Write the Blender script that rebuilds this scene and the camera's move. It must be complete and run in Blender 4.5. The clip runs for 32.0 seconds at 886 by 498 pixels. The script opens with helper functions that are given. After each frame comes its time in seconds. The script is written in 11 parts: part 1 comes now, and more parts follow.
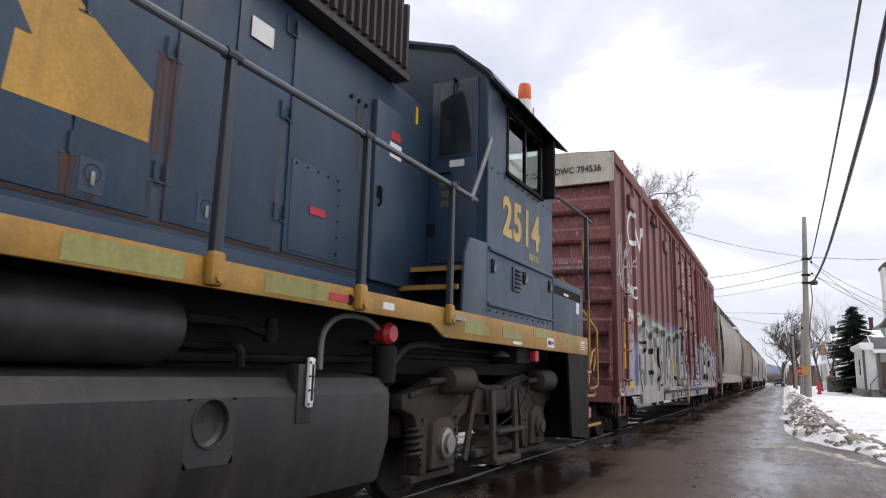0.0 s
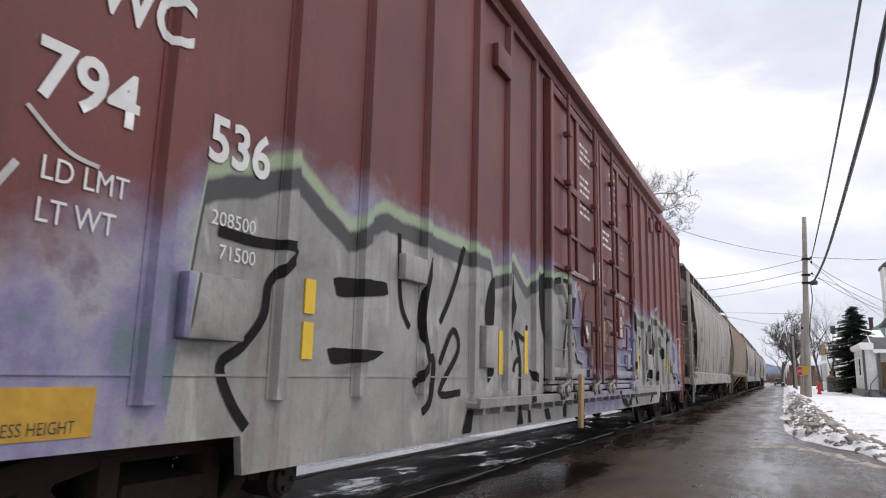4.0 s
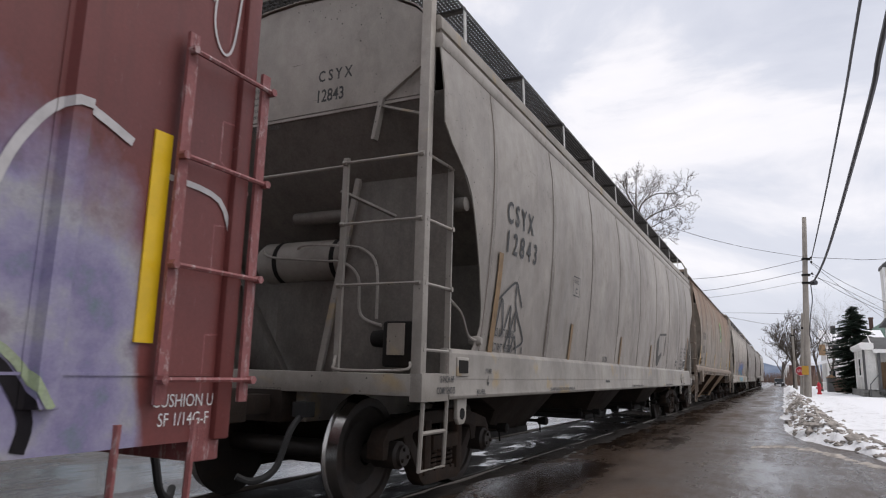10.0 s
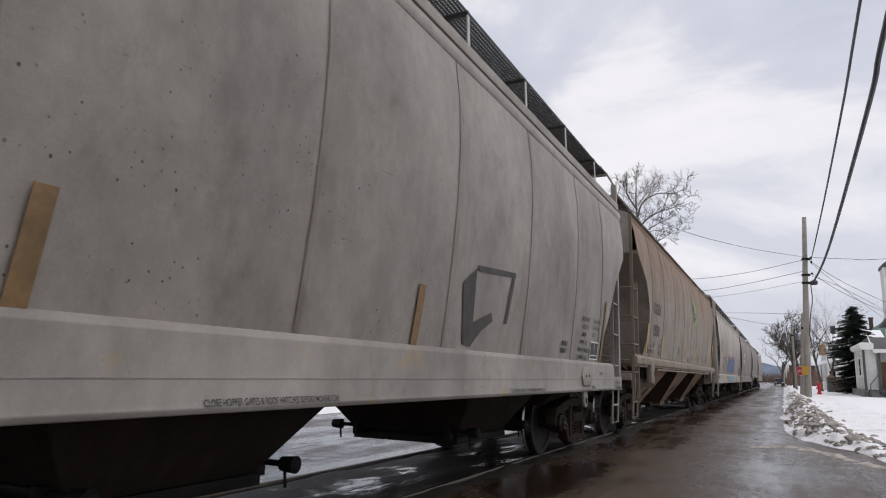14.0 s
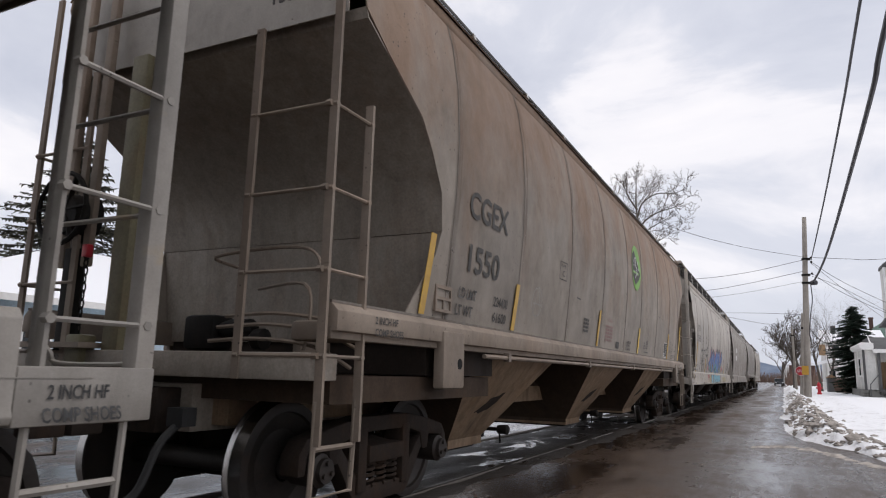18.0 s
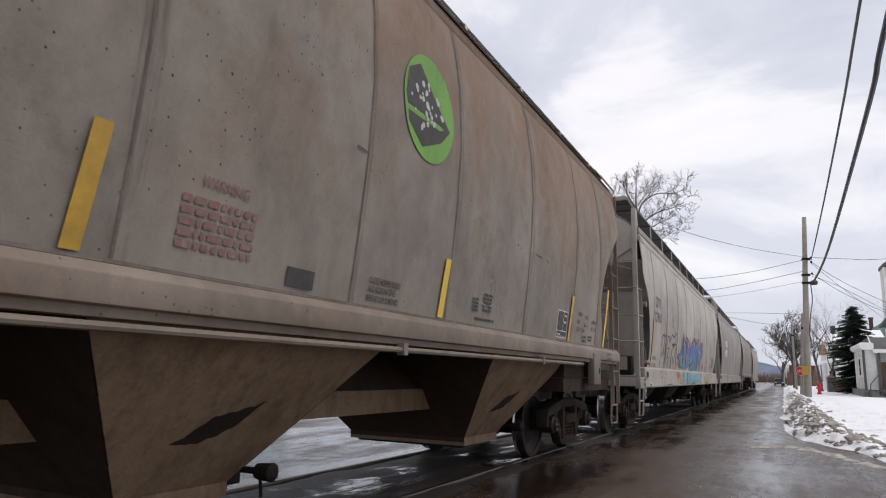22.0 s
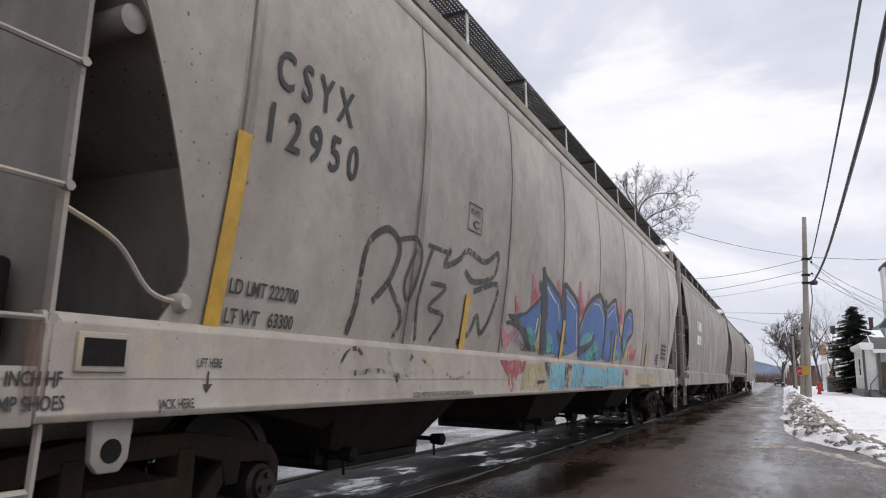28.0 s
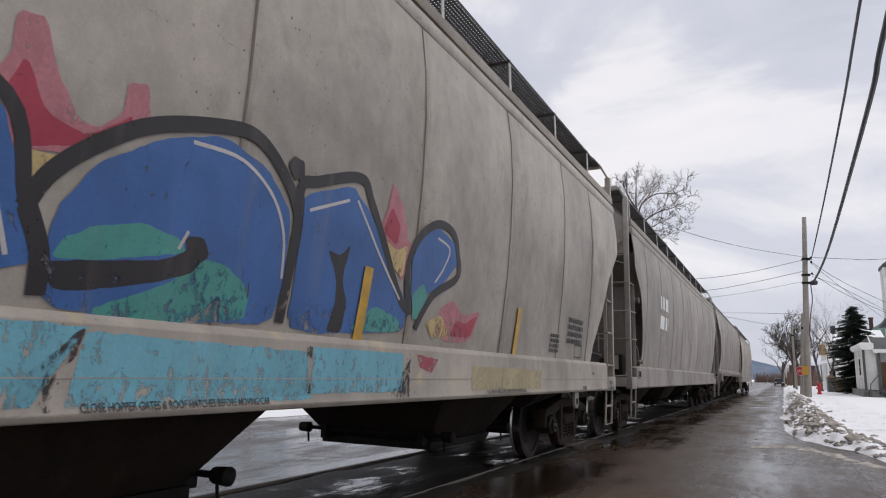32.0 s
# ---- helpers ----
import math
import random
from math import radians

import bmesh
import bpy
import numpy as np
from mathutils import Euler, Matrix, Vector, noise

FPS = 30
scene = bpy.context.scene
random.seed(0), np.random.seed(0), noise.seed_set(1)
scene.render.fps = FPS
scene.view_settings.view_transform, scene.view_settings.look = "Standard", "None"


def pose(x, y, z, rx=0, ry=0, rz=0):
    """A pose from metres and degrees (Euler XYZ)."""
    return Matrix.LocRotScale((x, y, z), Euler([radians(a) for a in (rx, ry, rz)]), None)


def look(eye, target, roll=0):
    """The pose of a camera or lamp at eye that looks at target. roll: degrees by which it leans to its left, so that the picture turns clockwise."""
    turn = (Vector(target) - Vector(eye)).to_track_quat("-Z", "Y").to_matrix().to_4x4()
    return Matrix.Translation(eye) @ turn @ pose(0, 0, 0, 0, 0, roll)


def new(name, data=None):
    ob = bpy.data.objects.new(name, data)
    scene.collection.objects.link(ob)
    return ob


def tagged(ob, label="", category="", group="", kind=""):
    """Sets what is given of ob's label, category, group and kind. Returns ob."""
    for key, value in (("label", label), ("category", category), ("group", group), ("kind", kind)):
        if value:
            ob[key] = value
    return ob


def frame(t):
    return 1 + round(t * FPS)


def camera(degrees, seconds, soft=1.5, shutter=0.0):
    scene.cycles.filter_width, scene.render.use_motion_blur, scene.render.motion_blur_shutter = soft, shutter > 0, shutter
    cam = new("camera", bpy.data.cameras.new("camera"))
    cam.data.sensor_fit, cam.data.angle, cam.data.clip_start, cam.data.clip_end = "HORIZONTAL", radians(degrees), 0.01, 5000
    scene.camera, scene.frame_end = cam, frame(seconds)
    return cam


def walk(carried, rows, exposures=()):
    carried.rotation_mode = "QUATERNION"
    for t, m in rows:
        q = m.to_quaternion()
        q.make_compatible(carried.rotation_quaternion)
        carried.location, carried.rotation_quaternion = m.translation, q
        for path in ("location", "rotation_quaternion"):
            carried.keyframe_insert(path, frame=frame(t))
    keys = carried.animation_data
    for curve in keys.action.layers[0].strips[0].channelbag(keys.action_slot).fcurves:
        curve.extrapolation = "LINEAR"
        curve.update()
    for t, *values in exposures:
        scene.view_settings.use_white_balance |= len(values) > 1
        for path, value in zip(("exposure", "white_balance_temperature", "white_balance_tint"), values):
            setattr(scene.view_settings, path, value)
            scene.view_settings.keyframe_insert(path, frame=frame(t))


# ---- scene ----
# ------------------------------------------------------------------ camera
cam = camera(66.84, 32.0, soft=1.1, shutter=0.1)
EYE = pose(0, 0, 1.18) @ pose(0, 0, 0, 0, 0, 26.602) @ pose(0, 0, 0, 90 + 10.301, 0, 0) @ pose(0, 0, 0, 0, 0, 1.478)
walk(cam, [(0, EYE), (32, EYE)], [(t, stops, 6620, 14) for t, stops in ((0, 0.42), (3, 0.42), (6, 0.2), (9.5, 0.19), (12, 0.19), (14, 0.04), (17, 0.12), (20, 0.19), (24, 0.16), (28, 0.22), (30, 0.0), (32, 0.02))])

# the train's travel along the street, metres, second by second
TRAVEL = [0.0, 2.848, 5.728, 8.631, 11.516, 14.533, 17.679, 20.775, 23.791, 26.719, 29.556, 32.267, 34.854, 37.389, 39.841, 42.26,
          44.737, 47.225, 49.587, 51.854, 54.019, 56.075, 58.096, 60.133, 62.25, 64.373, 66.447, 68.519, 70.575, 72.537, 74.426,
          76.306, 78.175]
TRACK_X = -3.98

# ------------------------------------------------------------------ nodes
class Nodes:
    def __init__(self, tree):
        self.t = tree

    def add(self, kind, **kw):
        n = self.t.nodes.new(kind)
        for key, value in kw.items():
            if key in n.inputs:
                n.inputs[key].default_value = value
            else:
                setattr(n, key, value)
        return n

    def link(self, a, b):
        self.t.links.new(a, b)

    def coords(self, sx=1.0, sy=1.0, sz=1.0, which="Object"):
        c = self.add("ShaderNodeTexCoord")
        m = self.add("ShaderNodeMapping")
        m.inputs["Scale"].default_value = (sx, sy, sz)
        self.link(c.outputs[which], m.inputs["Vector"])
        return m.outputs["Vector"]

    def noise(self, vec, scale, detail=5.0, rough=0.55, dist=0.0):
        n = self.add("ShaderNodeTexNoise")
        n.inputs["Scale"].default_value = scale
        n.inputs["Detail"].default_value = detail
        n.inputs["Roughness"].default_value = rough
        n.inputs["Distortion"].default_value = dist
        self.link(vec, n.inputs["Vector"])
        return n.outputs["Fac"]

    def ramp(self, fac, *stops, ease="LINEAR"):
        r = self.add("ShaderNodeValToRGB")
        r.color_ramp.interpolation = ease
        e = r.color_ramp.elements
        while len(e) < len(stops):
            e.new(0.5)
        for el, (pos, col) in zip(e, stops):
            el.position = pos
            el.color = (col, col, col, 1) if isinstance(col, (int, float)) else (*col, 1)
        self.link(fac, r.inputs["Fac"])
        return r.outputs["Color"]

    def mix(self, fac, a, b, how="MIX"):
        m = self.add("ShaderNodeMix", data_type="RGBA", blend_type=how)
        for sock, value in ((m.inputs[0], fac), (m.inputs[6], a), (m.inputs[7], b)):
            if isinstance(value, bpy.types.NodeSocket):
                self.link(value, sock)
            elif isinstance(value, (int, float)):
                sock.default_value = value
            else:
                sock.default_value = (*value, 1)
        return m.outputs[2]

    def math(self, op, a, b=0.0, clamp=False):
        m = self.add("ShaderNodeMath", operation=op, use_clamp=clamp)
        for sock, value in ((m.inputs[0], a), (m.inputs[1], b)):
            if isinstance(value, bpy.types.NodeSocket):
                self.link(value, sock)
            else:
                sock.default_value = value
        return m.outputs[0]


def material(name):
    m = bpy.data.materials.new(name)
    m.use_nodes = True
    n = Nodes(m.node_tree)
    return m, n, m.node_tree.nodes["Principled BSDF"]


def bumped(n, bsdf, height, strength, distance):
    b = n.add("ShaderNodeBump", Strength=strength, Distance=distance)
    n.link(height, b.inputs["Height"])
    n.link(b.outputs["Normal"], bsdf.inputs["Normal"])


def weathered(name, base, grime=(0.06, 0.05, 0.045), grime_amount=0.4, rust=(0.16, 0.07, 0.035), rust_amount=0.0,
              rough=0.55, metal=0.0, streak=0.5, bump=0.15, tone=0.18, fine=45.0, runs=None, pits=0.0, chalk=None, dents=0.0, spec=0.5):
    """Old paint: broad tone, vertical streaks, rust blooms, fine grain."""
    m, n, b = material(name)
    broad = n.noise(n.coords(0.9, 0.9, 0.9), 0.8, 4)
    streaks = n.noise(n.coords(3.5, 3.5, 0.28), 2.2, 6, 0.62)
    grain = n.noise(n.coords(), fine, 4, 0.7)
    lo = tuple(c * (1 - tone) for c in base)
    hi = tuple(min(0.9, c * (1 + tone)) for c in base)
    col = n.ramp(broad, (0.3, lo), (0.7, hi))
    mask = n.ramp(streaks, (0.5, 0.0), (0.75, streak))
    col = n.mix(mask, col, grime)
    blot = n.ramp(n.noise(n.coords(1.3, 1.3, 0.8), 1.6, 7, 0.7), (0.48, 0.0), (0.8, grime_amount))
    col = n.mix(blot, col, grime)
    if rust_amount:
        r = n.ramp(n.noise(n.coords(1.6, 1.6, 0.7), 1.9, 8, 0.72, 0.4), (0.5, 0.0), (0.68, rust_amount))
        col = n.mix(r, col, rust)
    if runs:
        # rust run-off and grime that streams down from the roof edge
        colour, z0, z1, amount = runs
        sep = n.add("ShaderNodeSeparateXYZ")
        n.link(n.coords(), sep.inputs[0])
        edge = n.noise(n.coords(0.9, 1.5, 0.35), 1.3, 7, 0.68, 0.3)
        high = n.math("DIVIDE", n.math("SUBTRACT", sep.outputs["Z"], z0), z1 - z0)
        f = n.math("MULTIPLY", n.ramp(n.math("ADD", n.math("MULTIPLY", high, 0.45), edge), (0.62, 0.0), (0.95, amount)), 1.0)
        col = n.mix(f, col, colour)
    if pits:
        # long scuffs and scratches along the side
        scuff = n.ramp(n.noise(n.coords(1, 0.7, 7), 1.6, 8, 0.7, 0.6), (0.64, 0.0), (0.70, 0.5 * pits))
        col = n.mix(scuff, col, (0.1, 0.085, 0.075))
        pale = n.ramp(n.noise(n.coords(1, 1.6, 0.5), 1.1, 5, 0.6, 0.3), (0.56, 0.0), (0.75, 0.35))
        col = n.mix(pale, col, tuple(min(0.8, c * 1.35) for c in base))
        spots = n.add("ShaderNodeTexVoronoi")
        spots.inputs["Scale"].default_value = 11.0
        n.link(n.coords(1, 1.5, 1), spots.inputs["Vector"])
        patch = n.ramp(n.noise(n.coords(), 1.4, 4, 0.7), (0.53, 0.0), (0.62, pits))
        col = n.mix(n.math("MULTIPLY", n.ramp(spots.outputs["Distance"], (0.09, 1.0), (0.13, 0.0)), patch), col, (0.03, 0.025, 0.022))
    if chalk:
        # pale flakes where the paint has weathered through
        colour, amount = chalk
        flake = n.noise(n.coords(6, 6, 2.0), 4.0, 9, 0.72, 0.5)
        where = n.ramp(n.noise(n.coords(), 1.1, 4), (0.35, 0.35), (0.6, 1.0))
        col = n.mix(n.math("MULTIPLY", n.ramp(flake, (0.53, 0.0), (0.66, amount)), where), col, colour)
    mott = n.noise(n.coords(1, 1, 0.7), 11, 6, 0.7)
    speck = n.mix(1.0, n.ramp(grain, (0.3, 0.82), (0.7, 1.12)), n.ramp(mott, (0.3, 0.86), (0.7, 1.1)), "MULTIPLY")
    col = n.mix(1.0, col, speck, "MULTIPLY")
    n.link(col, b.inputs["Base Color"])
    n.link(n.ramp(blot, (0.0, rough), (0.4, min(1.0, rough + 0.25))), b.inputs["Roughness"])
    b.inputs["Metallic"].default_value = metal
    b.inputs["Specular IOR Level"].default_value = spec
    if dents:
        wave = n.noise(n.coords(1, 1, 0.8), 1.7, 3, 0.5)
        bumped(n, b, n.math("ADD", n.math("MULTIPLY", grain, 0.05), n.math("MULTIPLY", wave, dents)), 0.6, 0.05)
    else:
        bumped(n, b, grain, bump, 0.004)
    return m


def plain(name, base, rough=0.6, metal=0.0, tone=0.15, scale=8.0, bump=0.1, spec=0.5):
    m, n, b = material(name)
    f = n.noise(n.coords(), scale, 5, 0.65)
    n.link(n.ramp(f, (0.3, tuple(c * (1 - tone) for c in base)), (0.7, tuple(min(0.95, c * (1 + tone)) for c in base))), b.inputs["Base Color"])
    b.inputs["Roughness"].default_value = rough
    b.inputs["Metallic"].default_value = metal
    b.inputs["Specular IOR Level"].default_value = spec
    bumped(n, b, f, bump, 0.005)
    return m


# ------------------------------------------------------------------ light
world = bpy.data.worlds.new("overcast")
scene.world = world
world.use_nodes = True
wn = Nodes(world.node_tree)
world.node_tree.nodes.clear()
sky = wn.add("ShaderNodeTexSky", sky_type="NISHITA", sun_disc=False)
sky.sun_elevation, sky.sun_rotation = radians(58), radians(70)
bg_sky = wn.add("ShaderNodeBackground", Strength=0.1)
wn.link(sky.outputs["Color"], bg_sky.inputs["Color"])
cloud_vec = wn.coords(1.0, 1.0, 2.3, "Generated")
big = wn.noise(cloud_vec, 2.1, 8, 0.55, 0.5)
cloud = wn.ramp(big, (0.3, (0.50, 0.545, 0.64)), (0.5, (0.66, 0.70, 0.775)), (0.58, (0.86, 0.875, 0.91)), (0.68, (0.93, 0.935, 0.95)))
bg_cloud = wn.add("ShaderNodeBackground", Strength=1.0)
wn.link(cloud, bg_cloud.inputs["Color"])
blend = wn.add("ShaderNodeMixShader")
blend.inputs[0].default_value = 0.93
wn.link(bg_sky.outputs[0], blend.inputs[1])
wn.link(bg_cloud.outputs[0], blend.inputs[2])
wout = wn.add("ShaderNodeOutputWorld")
wn.link(blend.outputs[0], wout.inputs["Surface"])

sun = new("sun", bpy.data.lights.new("sun", "SUN"))
sun.data.energy, sun.data.angle, sun.data.color = 0.95, radians(30), (1.0, 0.96, 0.9)
sun.matrix_world = look((17, 6, 29), (0, 0, 0))
# ------------------------------------------------------------------ geometry helpers
class Geo:
    """Collects vertices and faces of one mesh."""
    def __init__(self):
        self.v, self.f = [], []

    def add(self, verts, faces):
        k = len(self.v)
        self.v += [tuple(p) for p in verts]
        self.f += [tuple(i + k for i in q) for q in faces]
        return self

    def box(self, x0, x1, y0, y1, z0, z1):
        return self.add([(x0, y0, z0), (x1, y0, z0), (x1, y1, z0), (x0, y1, z0), (x0, y0, z1), (x1, y0, z1), (x1, y1, z1), (x0, y1, z1)],
                        [(3, 2, 1, 0), (4, 5, 6, 7), (0, 1, 5, 4), (1, 2, 6, 5), (2, 3, 7, 6), (3, 0, 4, 7)])

    def beam(self, a, b, w, h, up=(0, 0, 1)):
        """A straight bar of section w x h from a to b."""
        a, b = Vector(a), Vector(b)
        d = (b - a).normalized()
        u = Vector(up)
        if abs(d.dot(u)) > 0.99:
            u = Vector((0, 1, 0))
        s = d.cross(u).normalized() * (w / 2)
        u = s.cross(d).normalized() * (h / 2)
        return self.add([a - s - u, a + s - u, a + s + u, a - s + u, b - s - u, b + s - u, b + s + u, b - s + u],
                        [(0, 1, 2, 3), (7, 6, 5, 4), (0, 4, 5, 1), (1, 5, 6, 2), (2, 6, 7, 3), (3, 7, 4, 0)])

    def tube(self, pts, r, n=8, cap=True):
        pts = [Vector(p) for p in pts]
        rings = []
        side = None
        for i, p in enumerate(pts):
            d = (pts[min(i + 1, len(pts) - 1)] - pts[max(i - 1, 0)]).normalized()
            if side is None:
                ref = Vector((0, 0, 1)) if abs(d.z) < 0.9 else Vector((1, 0, 0))
                side = d.cross(ref).normalized()
            else:
                side = (side - d * side.dot(d)).normalized()
            up = d.cross(side)
            rr = r[i] if isinstance(r, (list, tuple)) else r
            rings.append([p + (side * math.cos(2 * math.pi * j / n) + up * math.sin(2 * math.pi * j / n)) * rr for j in range(n)])
        v = [q for ring in rings for q in ring]
        f = [(i * n + j, i * n + (j + 1) % n, (i + 1) * n + (j + 1) % n, (i + 1) * n + j) for i in range(len(pts) - 1) for j in range(n)]
        if cap:
            f += [tuple(range(n - 1, -1, -1)), tuple(range((len(pts) - 1) * n, len(pts) * n))]
        return self.add(v, f)

    def prism(self, poly, axis, a, b):
        """Extrudes a polygon along an axis. poly: (y, z) for x, (x, z) for y, (x, y) for z."""
        def at(p, w):
            return (w, p[0], p[1]) if axis == "x" else (p[0], w, p[1]) if axis == "y" else (p[0], p[1], w)
        n = len(poly)
        return self.add([at(p, a) for p in poly] + [at(p, b) for p in poly],
                        [tuple(range(n)), tuple(range(2 * n - 1, n - 1, -1))] + [(i + n, (i + 1) % n + n, (i + 1) % n, i) for i in range(n)])

    def lathe(self, profile, centre, axis="x", n=28):
        """Turns (along, radius) pairs about an axis through centre."""
        c = Vector(centre)
        v = []
        for al, r in profile:
            for j in range(n):
                u, w = r * math.cos(2 * math.pi * j / n), r * math.sin(2 * math.pi * j / n)
                v.append(c + Vector((al, u, w) if axis == "x" else (u, al, w) if axis == "y" else (u, w, al)))
        m = len(profile)
        f = [(i * n + j, i * n + (j + 1) % n, (i + 1) * n + (j + 1) % n, (i + 1) * n + j) for i in range(m - 1) for j in range(n)]
        f += [tuple(range(n)), tuple(range(m * n - 1, (m - 1) * n - 1, -1))]
        return self.add(v, f)

    def sheet(self, rows, thick=0.0):
        """A grid of points (rows of equal length)."""
        m, n = len(rows), len(rows[0])
        return self.add([p for r in rows for p in r],
                        [(i * n + j, i * n + j + 1, (i + 1) * n + j + 1, (i + 1) * n + j) for i in range(m - 1) for j in range(n - 1)])


def part(name, geo, mat, parent=None, label="", bevel=0.0, angle=35.0, thick=0.0):
    """Links one mesh object under a thing or a part."""
    me = bpy.data.meshes.new(name)
    if isinstance(geo, Geo):
        me.from_pydata(geo.v, [], geo.f)
        bm = bmesh.new()
        bm.from_mesh(me)
    else:
        bm = geo
    if thick:
        bmesh.ops.solidify(bm, geom=bm.faces[:], thickness=thick)
    bmesh.ops.recalc_face_normals(bm, faces=bm.faces[:])
    if bevel:
        edges = [e for e in bm.edges if len(e.link_faces) == 2 and e.calc_face_angle() > 0.6]
        bmesh.ops.bevel(bm, geom=edges, offset=bevel, segments=2, profile=0.5, affect="EDGES", clamp_overlap=True)
    bm.to_mesh(me)
    bm.free()
    me.materials.append(mat)
    me.polygons.foreach_set("use_smooth", [True] * len(me.polygons))
    me.set_sharp_from_angle(angle=radians(angle))
    ob = new(name, me)
    if parent:
        ob.parent = parent
    if label:
        ob["label"] = label
    return ob


def again(ob, parent=None, m=None):
    """The same mesh as another object."""
    o = new(ob.name.split(".")[0], ob.data)
    o.parent = parent or ob.parent
    if m is not None:
        o.matrix_basis = m
    if "label" in ob:
        o["label"] = ob["label"]
    return o


def thing(name, label, category, group="", at=(0, 0, 0)):
    e = new(name)
    e.empty_display_size = 0.3
    e.location = at
    return tagged(e, label, category, group)


def lettering(text, size, place, mat, parent, name="lettering", squeeze=1.0, bold=0.0, spacing=1.0, align="LEFT", label="", width=0.0, cuts=()):
    """Words as thin raised paint. place maps (along, up) on the words' plane to a point."""
    cu = bpy.data.curves.new(name, "FONT")
    cu.body, cu.size, cu.offset, cu.space_character, cu.align_x = text, size, bold, spacing, align
    cu.resolution_u = 3
    tmp = bpy.data.objects.new(name, cu)
    scene.collection.objects.link(tmp)
    me = bpy.data.meshes.new_from_object(tmp)
    bpy.data.objects.remove(tmp)
    bm = bmesh.new()
    bm.from_mesh(me)
    bmesh.ops.remove_doubles(bm, verts=bm.verts[:], dist=1e-4)
    if width:
        squeeze = width / max(v.co.x for v in bm.verts)
    for c in cuts:
        bmesh.ops.bisect_plane(bm, geom=bm.verts[:] + bm.edges[:] + bm.faces[:], plane_co=(c / squeeze, 0, 0), plane_no=(1, 0, 0))
    zs = [v.co.y for v in bm.verts]
    k = min(zs)
    while k < max(zs):
        bmesh.ops.bisect_plane(bm, geom=bm.verts[:] + bm.edges[:] + bm.faces[:], plane_co=(0, k, 0), plane_no=(0, 1, 0))
        k += 0.12
    for v in bm.verts:
        v.co = place(v.co.x * squeeze, v.co.y)
    me2 = bpy.data.meshes.new(name)
    bm.to_mesh(me2)
    bm.free()
    me2.materials.append(mat)
    ob = new(name, me2)
    ob.parent = parent
    if label:
        ob["label"] = label
    return ob


def decal(shapes, place, mat, parent, name="marking", step=0.15, label=""):
    """Painted shapes, polygons in (along, up), laid on a curved side."""
    if name == "graffiti" and len(shapes) > 1:
        return [decal([s], place, mat, parent, name, step, label) for s in shapes]
    bm = bmesh.new()
    for poly in shapes:
        fs = [bm.verts.new((a, u, 0)) for a, u in poly]
        face = bm.faces.new(fs)
        bmesh.ops.triangulate(bm, faces=[face])
    bmesh.ops.remove_doubles(bm, verts=bm.verts[:], dist=1e-5)
    ups = [v.co.y for v in bm.verts]
    k = math.floor(min(ups) / step) * step + step
    while k < max(ups):
        bmesh.ops.bisect_plane(bm, geom=bm.verts[:] + bm.edges[:] + bm.faces[:], plane_co=(0, k, 0), plane_no=(0, 1, 0))
        k += step
    for v in bm.verts:
        v.co = place(v.co.x, v.co.y)
    me = bpy.data.meshes.new(name)
    bm.to_mesh(me)
    bm.free()
    me.materials.append(mat)
    ob = new(name, me)
    ob.parent = parent
    if label:
        ob["label"] = label
    return ob


def bar(a0, a1, u0, u1):
    return [(a0, u0), (a1, u0), (a1, u1), (a0, u1)]


def stroke(pts, w):
    """The outline of a brush stroke along pts; w a width or one per point."""
    left, right = [], []
    for i, p in enumerate(pts):
        a, b = pts[max(i - 1, 0)], pts[min(i + 1, len(pts) - 1)]
        d = Vector((b[0] - a[0], b[1] - a[1])).normalized()
        ww = (w[i] if isinstance(w, (list, tuple)) else w) / 2
        left.append((p[0] - d.y * ww, p[1] + d.x * ww))
        right.append((p[0] + d.y * ww, p[1] - d.x * ww))
    return [[left[i], right[i], right[i + 1], left[i + 1]] for i in range(len(pts) - 1)]


def rounded(pts, turns=2, k=0.2):
    """Cuts the corners of an outline, for the soft edge of a spray can."""
    for _ in range(turns):
        out = []
        for (a0, u0), (a1, u1) in zip(pts, list(pts[1:]) + [pts[0]]):
            out += [(a0 * (1 - k) + a1 * k, u0 * (1 - k) + u1 * k), (a0 * k + a1 * (1 - k), u0 * k + u1 * (1 - k))]
        pts = out
    return pts


def ragged(pts, step=0.03, amount=0.008):
    """Splits an outline finely and lets it wander, as overspray and flaking do."""
    out = []
    for (a0, u0), (a1, u1) in zip(pts, list(pts[1:]) + [pts[0]]):
        k = max(1, int(math.hypot(a1 - a0, u1 - u0) / step))
        for i in range(k):
            a, u = a0 + (a1 - a0) * i / k, u0 + (u1 - u0) * i / k
            out.append((a + amount * noise.noise((a * 17, u * 17, 1)), u + amount * noise.noise((a * 17, u * 17, 5))))
    return out


def curve_pts(pts, n=5):
    """A smooth line through pts."""
    out = []
    for i in range(len(pts) - 1):
        p0, p1, p2, p3 = (Vector(pts[max(0, min(len(pts) - 1, j))]) for j in (i - 1, i, i + 1, i + 2))
        for k in range(n):
            t = k / n
            q = 0.5 * ((2 * p1) + (p2 - p0) * t + (2 * p0 - 5 * p1 + 4 * p2 - p3) * t * t + (3 * p1 - p0 - 3 * p2 + p3) * t ** 3)
            out.append(tuple(q))
    out.append(tuple(pts[-1]))
    return out
